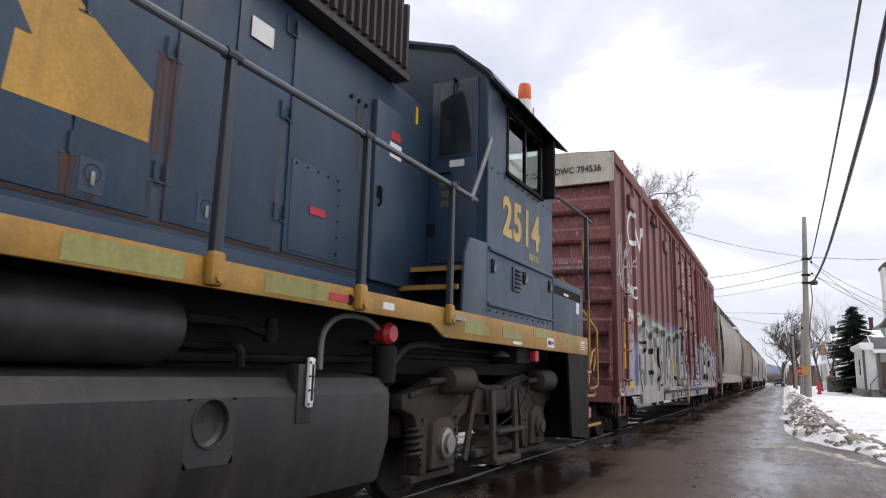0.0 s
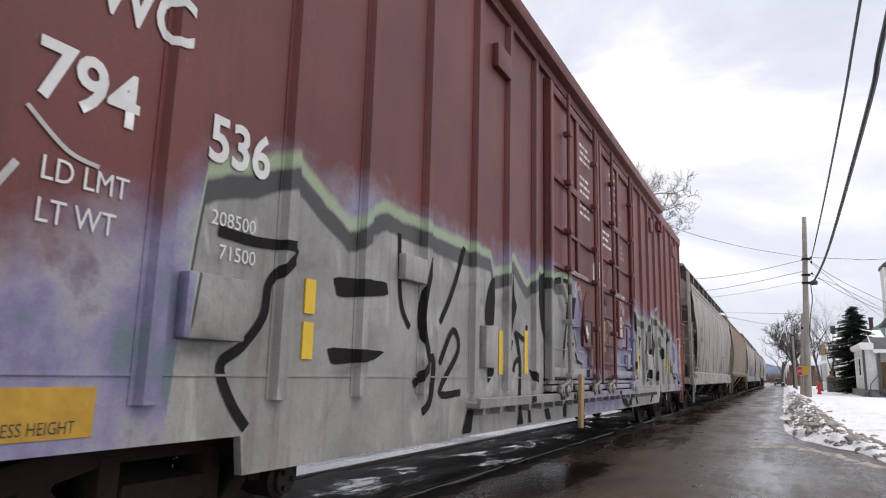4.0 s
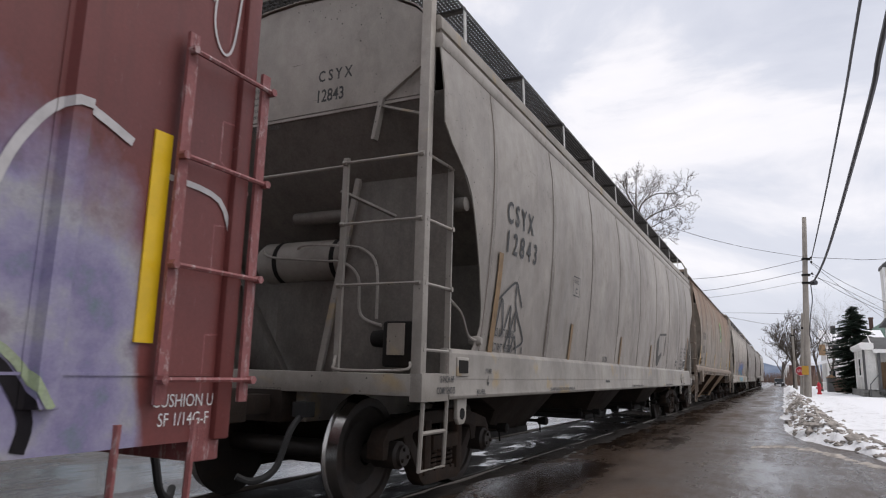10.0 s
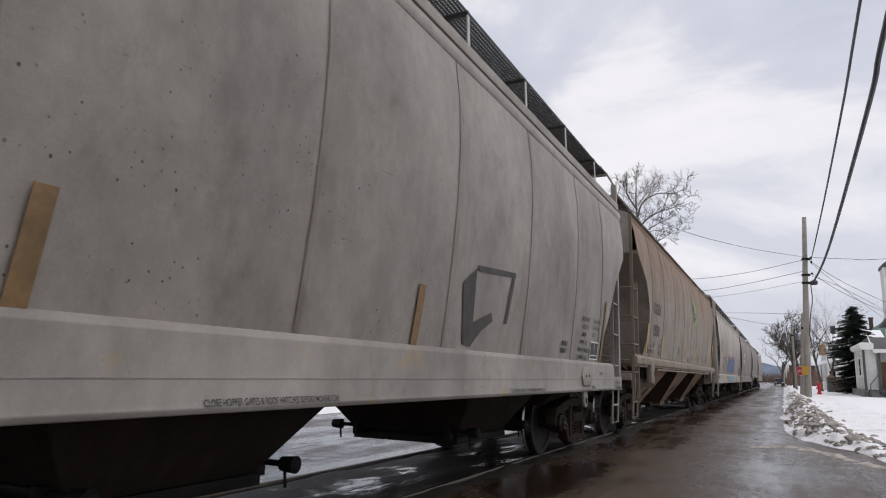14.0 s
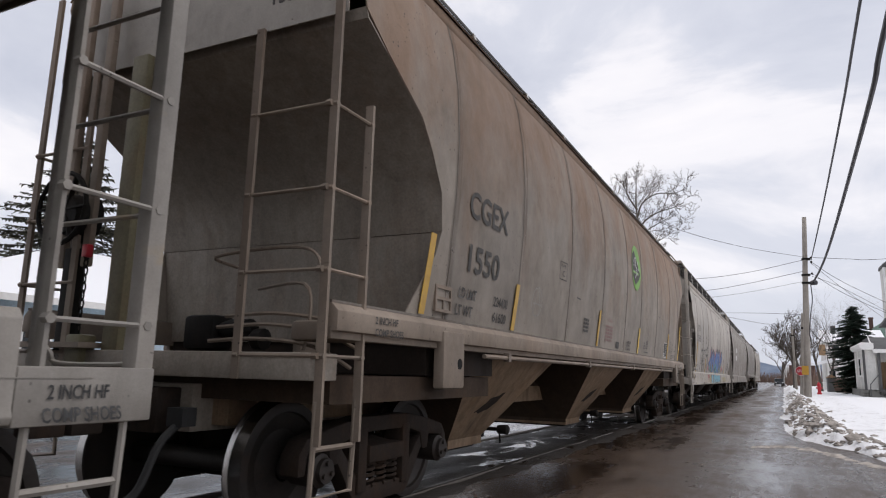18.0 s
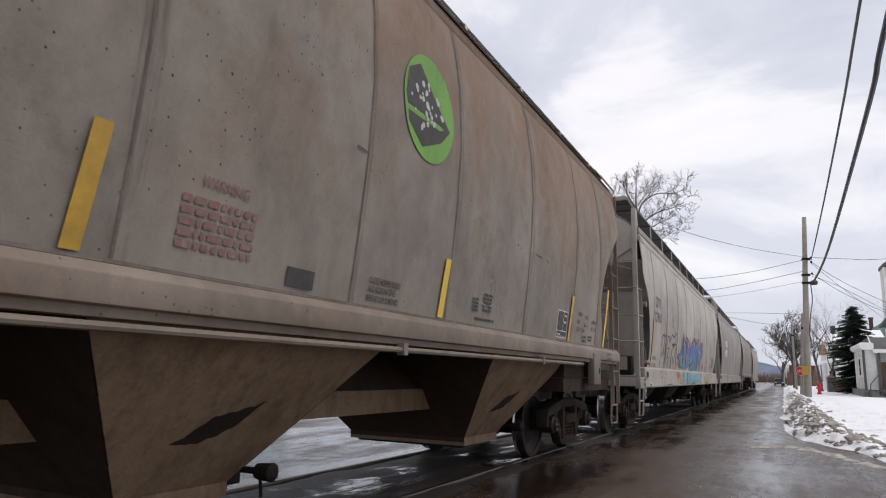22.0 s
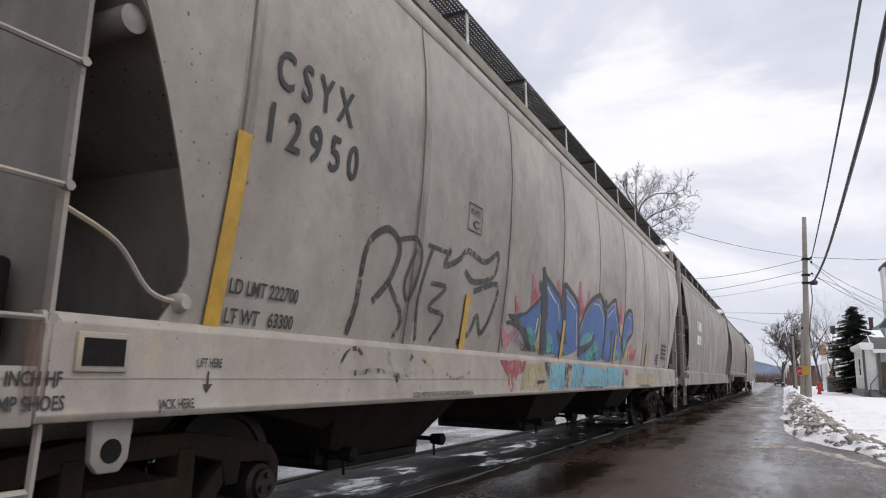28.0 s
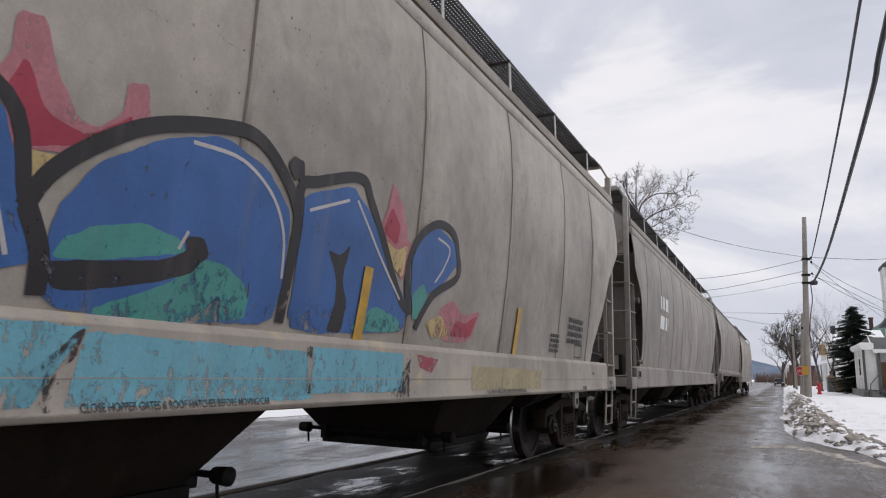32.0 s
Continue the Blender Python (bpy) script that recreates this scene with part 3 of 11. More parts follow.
rough_sheet("snow_far_side", -60, -10.7, 11.2, 160, 50, 150,
            lambda x, y: -0.05 + 0.22 * max(0, min(1, (-10.9 - x + 0.3 * noise.noise((0, y * 0.7, 2))) / 0.7)) * max(0, min(1, (y - 11.7 + 0.5 * noise.noise((x * 0.8, 0, 2))) / 0.6)) * (1 + 0.6 * noise.noise((x * 0.8, y * 0.5, 9))), SNOW, "snow bank on the far side of the tracks", "snow")
# ------------------------------------------------------------------ running gear
WHEELSETS = []
WHEEL_R = 0.457
AXLE_Z = 0.03 + WHEEL_R


def wheelset(parent, y, z=AXLE_Z, half=0.7175, cap_x=1.17, radius=WHEEL_R, name="wheelset"):
    """Two wheels, an axle and its bearing caps, turning as one."""
    key = (round(radius, 3), cap_x)
    if key not in WHEEL_MESH:
        g = Geo()
        for s in (-1, 1):
            r = radius
            prof = [(0.66, 0.12), (0.66, r - 0.10), (0.677, r - 0.06), (0.677, r + 0.02), (0.69, r + 0.027), (0.705, r + 0.015), (0.71, r),
                    (0.81, r - 0.006), (0.815, r - 0.02), (0.812, r - 0.075), (0.79, r - 0.085), (0.755, r - 0.2), (0.79, 0.15), (0.8, 0.1), (0.66, 0.1)]
            g.lathe([(s * a, q) for a, q in prof], (0, 0, 0), "x", 40)
            g.lathe([(s * 0.8, 0.085), (s * (cap_x - 0.24), 0.085)], (0, 0, 0), "x", 14)
            g.lathe([(s * (cap_x - 0.26), 0.11), (s * (cap_x - 0.05), 0.115), (s * (cap_x - 0.03), 0.09), (s * cap_x, 0.085)], (0, 0, 0), "x", 20)
            for k in range(3):
                a = 2 * math.pi * k / 3
                g.lathe([(s * (cap_x - 0.005), 0.018), (s * (cap_x + 0.02), 0.018)], (0, 0.052 * math.cos(a), 0.052 * math.sin(a)), "x", 6)
        g.lathe([(-0.7, 0.08), (0.7, 0.08)], (0, 0, 0), "x", 14)
        WHEEL_MESH[key] = part(name, g, WHEELSTEEL, parent)
        me = WHEEL_MESH[key].data
        me.materials.append(TREAD)
        for p in me.polygons:
            c = p.center
            rr = math.hypot(c.y, c.z)
            if rr > radius - 0.012 and abs(c.x) > 0.69 and abs(c.x) < 0.813:
                p.material_index = 1
        ob = WHEEL_MESH[key]
    else:
        ob = again(WHEEL_MESH[key], parent)
    ob.location = (0, y, z)
    WHEELSETS.append((ob, y, z, radius))
    return ob


WHEEL_MESH = {}
TRUCK_MESH = {}


def freight_truck(car, y):
    """Three-piece truck: bolster, cast side frames, springs and two wheelsets."""
    def make(nm, builder, parent, mat, bevel=0.0):
        if nm not in TRUCK_MESH:
            g = Geo()
            builder(g)
            TRUCK_MESH[nm] = part(nm.split("/")[0], g, mat, parent, bevel=bevel)
            return TRUCK_MESH[nm]
        return again(TRUCK_MESH[nm], parent)

    def bolster(g):
        g.prism([(-1.05, 0.40), (-0.6, 0.36), (0.6, 0.36), (1.05, 0.40), (1.05, 0.6), (0.4, 0.72), (-0.4, 0.72), (-1.05, 0.6)], "y", -0.2, 0.2)
        g.box(-0.72, 0.72, -0.52, -0.46, 0.30, 0.42)
        g.box(-0.72, 0.72, 0.46, 0.52, 0.30, 0.42)
        for s in (-1, 1):
            g.box(s * 0.72 - 0.07, s * 0.72 + 0.07, -0.50, -0.42, 0.28, 0.62)
            g.box(s * 0.72 - 0.07, s * 0.72 + 0.07, 0.42, 0.50, 0.28, 0.62)

    b = make("truck", bolster, car, TRUCKIRON, 0.015)
    b.location = (0, y, 0)

    def frame_side(s):
        def build(g):
            x0, x1 = s * 0.93, s * 1.09
            top = [(-1.10, 0.46), (-1.10, 0.60), (-1.02, 0.70), (-0.75, 0.76), (-0.35, 0.82), (0.35, 0.82), (0.75, 0.76), (1.02, 0.70), (1.10, 0.60), (1.10, 0.46),
                   (1.02, 0.46), (1.00, 0.60), (0.76, 0.62), (0.74, 0.50), (0.64, 0.50), (0.60, 0.64), (0.34, 0.70), (-0.34, 0.70), (-0.60, 0.64), (-0.64, 0.50), (-0.74, 0.50),
                   (-0.76, 0.62), (-1.00, 0.60), (-1.02, 0.46)]
            g.prism(top, "x", x0, x1)
            low = [(-0.72, 0.62), (-0.60, 0.62), (-0.30, 0.30), (0.30, 0.30), (0.60, 0.62), (0.72, 0.62), (0.42, 0.22), (0.34, 0.17), (-0.34, 0.17), (-0.42, 0.22)]
            g.prism(low, "x", x0 + 0.012 * s, x1 - 0.012 * s)
            for yy in (-0.33, 0.33):
                g.box(min(x0, x1) - 0.01, max(x0, x1) + 0.01, yy - 0.06, yy + 0.06, 0.26, 0.74)
            g.box(min(x0, x1) - 0.02, max(x0, x1) + 0.03, -0.27, 0.27, 0.47, 0.60)
        return build

    for s in (-1, 1):
        make("side_frame/%d" % s, frame_side(s), b, TRUCKIRON, 0.014)

        def springs(g, s=s):
            for yy in (-0.17, 0, 0.17):
                pts = [(s * 1.02 + 0.062 * math.cos(a), yy + 0.062 * math.sin(a), 0.29 + 0.19 * a / 28.2) for a in np.linspace(0, 28.2, 50)]
                g.tube(pts, 0.015, 5)
        make("spring/%d" % s, springs, b, TRUCKIRON)
    for dy in (-0.889, 0.889):
        wheelset(b, dy)
    return b


def coupler(car, y, s):
    """Knuckle coupler with draft box and air hose at a car's end; s: which way it points along the track."""
    g = Geo()
    g.box(-0.19, 0.19, min(y, y - s * 0.9), max(y, y - s * 0.9), 0.72, 1.02)
    g.box(-0.08, 0.08, min(y, y + s * 0.32), max(y, y + s * 0.32), 0.79, 0.95)
    g.prism([(-0.16, y + s * 0.28), (0.02, y + s * 0.28), (0.05, y + s * 0.42), (0.15, y + s * 0.36), (0.16, y + s * 0.58), (0.02, y + s * 0.62), (-0.14, y + s * 0.5)], "z", 0.74, 1.0)
    part("coupler", g, TRUCKIRON, car, bevel=0.012)
    g = Geo()
    g.tube(curve_pts([(0.42, y, 0.8), (0.45, y + s * 0.18, 0.68), (0.42, y + s * 0.3, 0.4), (0.34, y + s * 0.45, 0.32), (0.26, y + s * 0.55, 0.36)]), 0.027, 8)
    g.box(0.36, 0.5, y - 0.06, y + 0.06, 0.78, 0.9)
    part("air_hose", g, RUBBER, car, "black rubber brake hose")


def rung(g, a, b, r=0.013):
    """A ladder rung with its bolted feet."""
    g.tube([a, b], r, 6)
    for p in (a, b):
        g.tube([Vector(p) - Vector((0.02, 0.0, 0)), Vector(p) + Vector((0.02, 0, 0))], r * 1.7, 6)
# ------------------------------------------------------------------ covered hoppers
def lerp_table(table, z):
    for (z0, a), (z1, b) in zip(table, table[1:]):
        if z <= z1:
            return a + (b - a) * (z - z0) / (z1 - z0)
    return table[-1][1]


SIDE_A = [(1.30, 1.475), (1.6, 1.515), (2.1, 1.575), (2.6, 1.612), (3.1, 1.625), (3.5, 1.61), (3.98, 1.55)]
SIDE_B = [(1.30, 1.475), (1.6, 1.50), (2.1, 1.56), (2.6, 1.605), (3.1, 1.625), (3.6, 1.60), (4.0, 1.54), (4.3, 1.46)]
EDGE_A = [(1.30, 0.98), (1.5, 1.10), (1.65, 1.15), (1.95, 1.03), (2.35, 0.86), (2.72, 0.68), (2.85, 0.57), (2.95, 0.42), (3.06, 0.24), (3.2, 0.10), (4.4, 0.10)]
FAR_A = [(1.30, 1.5), (1.62, 1.42), (2.05, 1.10), (2.4, 0.91), (2.6, 0.78), (2.72, 0.68), (2.83, 0.53), (2.95, 0.40), (3.05, 0.28), (3.2, 0.10), (4.4, 0.10)]
EDGE_B = [(1.30, 0.80), (1.6, 1.05), (1.9, 1.33), (2.3, 1.46), (2.7, 1.36), (3.1, 0.98), (3.4, 0.48), (3.55, 0.22), (3.6, 0.2), (4.4, 0.2)]


def end_gear(car, y, e, zp, sill, end_mat, style):
    """Brake reservoir, valve, piping, hand wheel and chain at a hopper's open end."""
    if style == "A":
        cx = -0.2 if e < 0 else -0.75
        g = Geo().lathe([(-0.66, 0.06), (-0.62, 0.17), (-0.55, 0.21), (0.55, 0.21), (0.62, 0.17), (0.66, 0.06)], (cx, y - e * 0.85, 2.24), "x", 24)
        tank = part("brake_reservoir", g, sill if e < 0 else end_mat, car)
        for k in (-0.35, 0.35):
            part("tank_strap", Geo().lathe([(-0.025, 0.216), (0.025, 0.216)], (cx + k, y - e * 0.85, 2.24), "x", 24), UNDERBLACK, tank)
        part("reservoir_bracket", Geo().box(cx - 0.4, cx + 0.4, y - e * 0.85 - 0.04, y - e * 0.85 + 0.04, 1.1, 2.05), end_mat, car)
    g = Geo()
    if style == "A" and e < 0:
        g.tube(curve_pts([(-0.69, y + 0.64, 2.34), (-0.54, y + 0.6, 2.26), (0.1, y + 0.58, 2.19), (0.42, y + 0.47, 2.14), (0.6, y + 0.46, 1.99), (0.64, y + 0.46, 1.66), (0.86, y + 0.47, 1.56)]), 0.014, 6)
        part("brake_pipe", g, sill, car)
        g = Geo()
        g.tube(curve_pts([(-0.24, y + 0.62, 2.33), (-0.13, y + 0.6, 2.36), (0.4, y + 0.47, 2.30), (0.64, y + 0.46, 2.25), (0.79, y + 0.46, 2.08), (0.81, y + 0.46, 1.62)]), 0.014, 6)
        part("brake_pipe", g, sill, car)
    else:
        g.tube(curve_pts([(-0.1, y - e * 0.95, 2.0), (-0.1, y - e * 0.7, 2.05), (0.6, y - e * 0.65, 2.08), (0.95, y - e * 0.62, 2.02), (1.05, y - e * 0.6, 1.8), (1.05, y - e * 0.6, 1.4), (1.15, y - e * 0.58, 1.28)]), 0.014, 6)
        part("brake_pipe", g, sill, car)
        g = Geo()
        g.tube(curve_pts([(0.2, y - e * 0.9, 1.8), (0.9, y - e * 0.6, 1.78), (1.0, y - e * 0.55, 1.5), (1.0, y - e * 0.5, 1.3)]), 0.014, 6)
        part("brake_pipe", g, sill, car)
    if style == "A" and e < 0:
        valve = part("control_valve", Geo().box(1.02, 1.32, y + 0.22, y + 0.45, 1.2, 1.58), UNDERBLACK, car, bevel=0.03)
        part("valve_tag", Geo().box(1.08, 1.24, y + 0.205, y + 0.222, 1.3, 1.56), HOPSILL, valve)
        part("valve_body", Geo().lathe([(0, 0.07), (0.12, 0.08), (0.2, 0.05)], (0.86, y + 0.36, 1.44), "x", 12), UNDERBLACK, valve)
        part("reflector_recess", Geo().box(1.52, 1.545, y - e * 0.72 - 0.12, y - e * 0.72 + 0.12, 1.14, 1.30), sill, car, bevel=0.01)
        part("reflector_face", Geo().box(1.54, 1.549, y - e * 0.72 - 0.095, y - e * 0.72 + 0.095, 1.165, 1.275), UNDERBLACK, car)
    if style == "A" and e < 0:
        g = Geo()
        g.tube(curve_pts([(1.50, y - e * 0.5, 1.78), (1.5, y - e * 0.75, 1.68), (1.48, y - e * 0.95, 1.5), (1.5, y - e * 1.1, 1.46)]), 0.013, 6)
        g.lathe([(0, 0.04), (0.08, 0.05), (0.12, 0.03)], (1.42, y - e * 1.12, 1.46), "x", 10)
        part("release_rod", g, sill, car)
    if style == "B":
        valve = part("control_valve", Geo().box(-0.38, -0.05, y - e * 0.8 - 0.12, y - e * 0.8 + 0.12, 1.3, 1.58), UNDERBLACK, car, bevel=0.04)
        part("valve_body", Geo().lathe([(-0.05, 0.06), (0.06, 0.09), (0.26, 0.09), (0.3, 0.05)], (-0.02, y - e * 0.8, 1.46), "x", 14), UNDERBLACK, valve)
        part("valve_body", Geo().lathe([(0, 0.05), (0.04, 0.08), (0.12, 0.08), (0.14, 0.04)], (0.42, y - e * 0.62, 1.38), "x", 12), UNDERBLACK, valve)
        for k, (z, dd) in enumerate(((1.56, 0.66), (1.47, 0.58), (1.36, 0.5))):
            g = Geo().tube(curve_pts([(0.1, y - e * dd, z), (0.55, y - e * (dd + 0.03), z + 0.02), (1.0, y - e * (dd + 0.1), z - 0.03), (1.2, y - e * (dd + 0.3), z - 0.12 - 0.03 * k)]), 0.016, 6)
            part("brake_pipe", g, sill, car)
        part("bulkhead_bracket", Geo().box(0.5, 0.58, y - e * 1.2 - 0.2, y - e * 1.2 + 0.2, 1.1, 1.42), sill, car, bevel=0.01)
        part("jack_box", Geo().box(0.95, 1.4, y - e * 0.6 - 0.2, y - e * 0.6 + 0.2, 1.36, 1.5), sill, car, bevel=0.03)
    if style == "B" and e < 0:
        # hand brake, its posts and the heavy post beside it
        x = -0.91
        for xx, z0, z1 in ((-1.04, 1.9, 4.25), (-0.75, 1.9, 4.2)):
            part("brake_post", Geo().box(xx - 0.04, xx + 0.04, y, y + 0.05, z0, z1), sill, car, bevel=0.006)
        part("brake_post", Geo().box(-0.99, -0.85, y, y + 0.1, 1.1, 2.05), UNDERBLACK, car, bevel=0.01)
        part("end_post", Geo().box(-0.46, -0.29, y + 0.01, y + 0.12, 1.1, 3.56), OLIVE, car, "olive-brown steel post", bevel=0.012)
        part("brake_step", Geo().box(-1.35, -0.5, y - 0.14, y + 0.06, 1.28, 1.32), sill, car)
        g = Geo()
        g.tube([(x + 0.28 * math.cos(a), y - 0.12, 2.34 + 0.28 * math.sin(a)) for a in np.linspace(0, 2 * math.pi, 25)], 0.02, 6)
        wheel = part("brake_wheel", g, UNDERBLACK, car)
        for k in range(6):
            a = 2 * math.pi * k / 6
            part("spoke", Geo().beam((x, y - 0.08, 2.34), (x + 0.27 * math.cos(a), y - 0.12, 2.34 + 0.27 * math.sin(a)), 0.035, 0.014), UNDERBLACK, wheel)
        part("brake_gear_box", Geo().lathe([(-0.1, 0.15), (0.1, 0.2), (0.16, 0.1)], (x, y - 0.0, 2.3), "y", 18), UNDERBLACK, car)
        g = Geo()
        for k in range(11):
            z = 1.98 - k * 0.062
            g.tube([(-0.69 + 0.02 * math.cos(a) * (k % 2), y - 0.02 + 0.02 * math.cos(a) * (1 - k % 2), z + 0.04 * math.sin(a)) for a in np.linspace(0, 2 * math.pi, 9)], 0.008, 4)
        tagged(part("brake_chain", g, UNDERBLACK, car), kind="stuff")
        part("chain_hook", Geo().box(-0.72, -0.66, y - 0.05, y + 0.01, 1.96, 2.06), REDPLASTIC, car, "red chain hook", bevel=0.01)
        part("chain_sheave", Geo().box(-0.77, -0.6, y - 0.06, y + 0.08, 1.1, 1.38), OLIVE, car, bevel=0.02)
    if style == "A":
        # hand brake on the far half of the end
        x = -0.75
        g = Geo()
        ring = [(x + 0.27 * math.cos(a), y + e * 0.16, 2.25 + 0.27 * math.sin(a)) for a in np.linspace(0, 2 * math.pi, 25)]
        g.tube(ring, 0.018, 6)
        wheel = part("brake_wheel", g, end_mat, car)
        for k in range(5):
            a = 2 * math.pi * k / 5
            part("spoke", Geo().beam((x, y + e * 0.13, 2.25), (x + 0.26 * math.cos(a), y + e * 0.16, 2.25 + 0.26 * math.sin(a)), 0.03, 0.012), end_mat, wheel)
        part("brake_gear_box", Geo().box(x - 0.14, x + 0.14, min(y - e * 0.05, y + e * 0.1), max(y - e * 0.05, y + e * 0.1), 2.0, 2.45), sill, car, bevel=0.03)
        g = Geo()
        for k in range(14):
            z = 1.98 - k * 0.062
            ring = [(x + 0.02 * math.cos(a) * (k % 2), y + e * 0.04 + 0.02 * math.cos(a) * (1 - k % 2), z + 0.04 * math.sin(a)) for a in np.linspace(0, 2 * math.pi, 9)]
            g.tube(ring, 0.008, 4)
        tagged(part("brake_chain", g, UNDERBLACK, car), kind="stuff")
        part("brake_post", Geo().box(x - 0.2, x - 0.14, y - 0.05, y + 0.05, 1.1, 2.9), sill, car)
        part("brake_post", Geo().box(x + 0.16, x + 0.24, y - 0.05, y + 0.05, 1.1, 2.3), sill, car)


def covered_hopper(style, y0, y1, wall, sill, label, end_mat=HOPDARK, upper=None, bay=UNDERDARK, bays=3, truck_in=(1.3, 1.3), detail=True):
    """A covered hopper from y0 to y1 on the track. style A: deep side sill; style B: shallow sill and curved end sheets."""
    mid, half = (y0 + y1) / 2, (y1 - y0) / 2
    car = thing("covered_hopper", label, "railway car", "covered hoppers", (TRACK_X, mid, 0))
    side, edge = (SIDE_A, EDGE_A) if style == "A" else (SIDE_B, EDGE_B)
    top = side[-1][0]
    sill_lo, sill_hi = (0.95, 1.37) if style == "A" else (1.36, 1.58)
    zs = [sill_hi - 0.03] + [z for z, _ in side if z > sill_hi + 0.05]
    if style == "B":
        zs = sorted(set(zs + [2.3, 2.9, 3.4]))
    else:
        zs = sorted(set(zs + [1.5, 1.75, 2.35, 2.72, 2.85, 2.95, 3.06, 3.2, 3.3]))
    n = 10
    inner = [1.9 * k for k in range(-4, 4)] + [7.1] if style == "A" else [-6.8, -5.13, -3.25, -1.4, 0.35, 1.75, 3.65, 5.5, 6.8]
    joints = [-half] + inner + [half]
    for s in (-1, 1):
        for i in range(n):
            rows = []
            for z in zs:
                a = -half + lerp_table(edge, z) if i == 0 else joints[i] + 0.004
                b = half - lerp_table(FAR_A if style == "A" else edge, z) if i == n - 1 else joints[i + 1] - 0.004
                x = s * lerp_table(side, z)
                rows.append([(x + s * 0.003 * math.sin(math.pi * k / 6), a + (b - a) * k / 6, z) for k in range(7)])
            g = Geo()
            g.sheet(rows)
            part("side_panel", g, wall, car, thick=0.012)
        # the weld strips over the joints
        for i in range(1, n):
            g = Geo()
            g.sheet([[(s * (lerp_table(side, z) + 0.002), joints[i] - 0.011, z), (s * (lerp_table(side, z) + 0.0055), joints[i] - 0.005, z),
                      (s * (lerp_table(side, z) + 0.0055), joints[i] + 0.005, z), (s * (lerp_table(side, z) + 0.002), joints[i] + 0.011, z)] for z in zs])
            part("seam", g, SEAMDARK, car)
            if s > 0 and y0 < 80:
                wide = 0.05 + 0.05 * ((i * 7) % 5) / 4
                g = Geo()
                g.sheet([[(lerp_table(side, z) + 0.0060, joints[i] - wide * 0.6, z), (lerp_table(side, z) + 0.0064, joints[i], z), (lerp_table(side, z) + 0.0060, joints[i] + wide, z)] for z in zs])
                part("seam_stain", g, STAIN, car)
        # side sill
        g = Geo()
        if style == "A":
            x1 = 1.53
            g.prism([(s * (x1 - 0.09), sill_lo), (s * x1, sill_lo), (s * (x1 + 0.012), sill_lo + 0.03), (s * x1, sill_lo + 0.06), (s * x1, sill_hi - 0.04), (s * (x1 - 0.03), sill_hi), (s * (x1 - 0.09), sill_hi)],
                    "y", -half + 0.47, half - 0.6)
            for ya, yb in ((-half, -half + 0.468), (half - 0.598, half)):
                part("sill_step", Geo().box(min(s * 1.42, s * 1.53), max(s * 1.42, s * 1.53), ya, yb, 0.94, 1.16), sill, car, bevel=0.008)
        else:
            x1 = 1.56
            g.prism([(s * (x1 - 0.14), sill_lo), (s * (x1 - 0.045), sill_lo), (s * (x1 - 0.045), sill_lo + 0.045), (s * x1, sill_lo + 0.05), (s * x1, sill_hi - 0.045), (s * (x1 - 0.05), sill_hi + 0.005), (s * (x1 - 0.14), sill_hi + 0.005)], "y", -half + 0.1, half - 0.1)
            part("sill_weld", Geo().box(min(s * 1.495, s * 1.512), max(s * 1.495, s * 1.512), -half + 0.1, half - 0.1, sill_hi + 0.005, sill_hi + 0.022), SEAMDARK, car)
        part("side_sill", g, sill, car, bevel=0.006)
        if style == "A":
            part("sill_seam", Geo().box(min(s * 1.52, s * 1.5325), max(s * 1.52, s * 1.5325), -half + 0.3, half - 0.3, 1.115, 1.120), sill, car)
        # eave rail
        g = Geo()
        g.prism([(s * 1.44, top - 0.10), (s * (side[-1][1] + 0.02), top - 0.10), (s * (side[-1][1] + 0.035), top - 0.05), (s * (side[-1][1] + 0.02), top + 0.03), (s * 1.44, top + 0.05)], "y", -half + 0.1, half - 0.1)
        part("eave_rail", g, wall, car, bevel=0.008)
        if style == "A":
            # a second, upper band of the roof edge, set back over a groove
            g = Geo().prism([(s * 1.44, top + 0.075), (s * 1.56, top + 0.075), (s * 1.552, top + 0.19), (s * 1.53, top + 0.21), (s * 1.44, top + 0.21)], "y", -half + 0.11, half - 0.11)
            part("roof_band", g, sill, car, bevel=0.004)
            part("eave_groove", Geo().box(min(s * 1.45, s * 1.54), max(s * 1.45, s * 1.54), -half + 0.12, half - 0.12, top + 0.025, top + 0.08), SEAMDARK, car)
    # roof
    rise = 0.66 if style == "A" else 0.24
    g = Geo()
    prof = [(1.5 * math.cos(a), top + 0.02 + rise * math.sin(a)) for a in np.linspace(0, math.pi, 13)]
    g.sheet([[(x, y, z) for x, z in prof] for y in (-half + 0.1, half - 0.1)])
    part("roof", g, wall, car, thick=0.01)
    # hatches along the roof
    for i in range(8):
        g = Geo()
        yy = -half + 1.6 + (2 * half - 3.2) * i / 7
        g.box(-0.3, 0.3, yy - 0.75, yy + 0.75, top + rise - 0.02, top + rise + 0.12)
        part("roof_hatch", g, wall, car, bevel=0.02)
    for e in (-1, 1):
        y = e * half
        # upper end sheet
        g = Geo()
        zlow = (3.46 if e < 0 else 3.1) if style == "A" else 3.56
        pts = [(x, top + 0.02 + rise * math.sin(a) - 0.02) for a, x in ((a, 1.5 * math.cos(a)) for a in np.linspace(0, math.pi, 13))]
        poly = [(1.5, zlow)] + pts + [(-1.5, zlow)]
        g.prism(poly, "y", y - e * 0.12, y - e * 0.13)
        part("end_sheet", g, upper or wall, car)
        # slope sheet
        g = Geo()
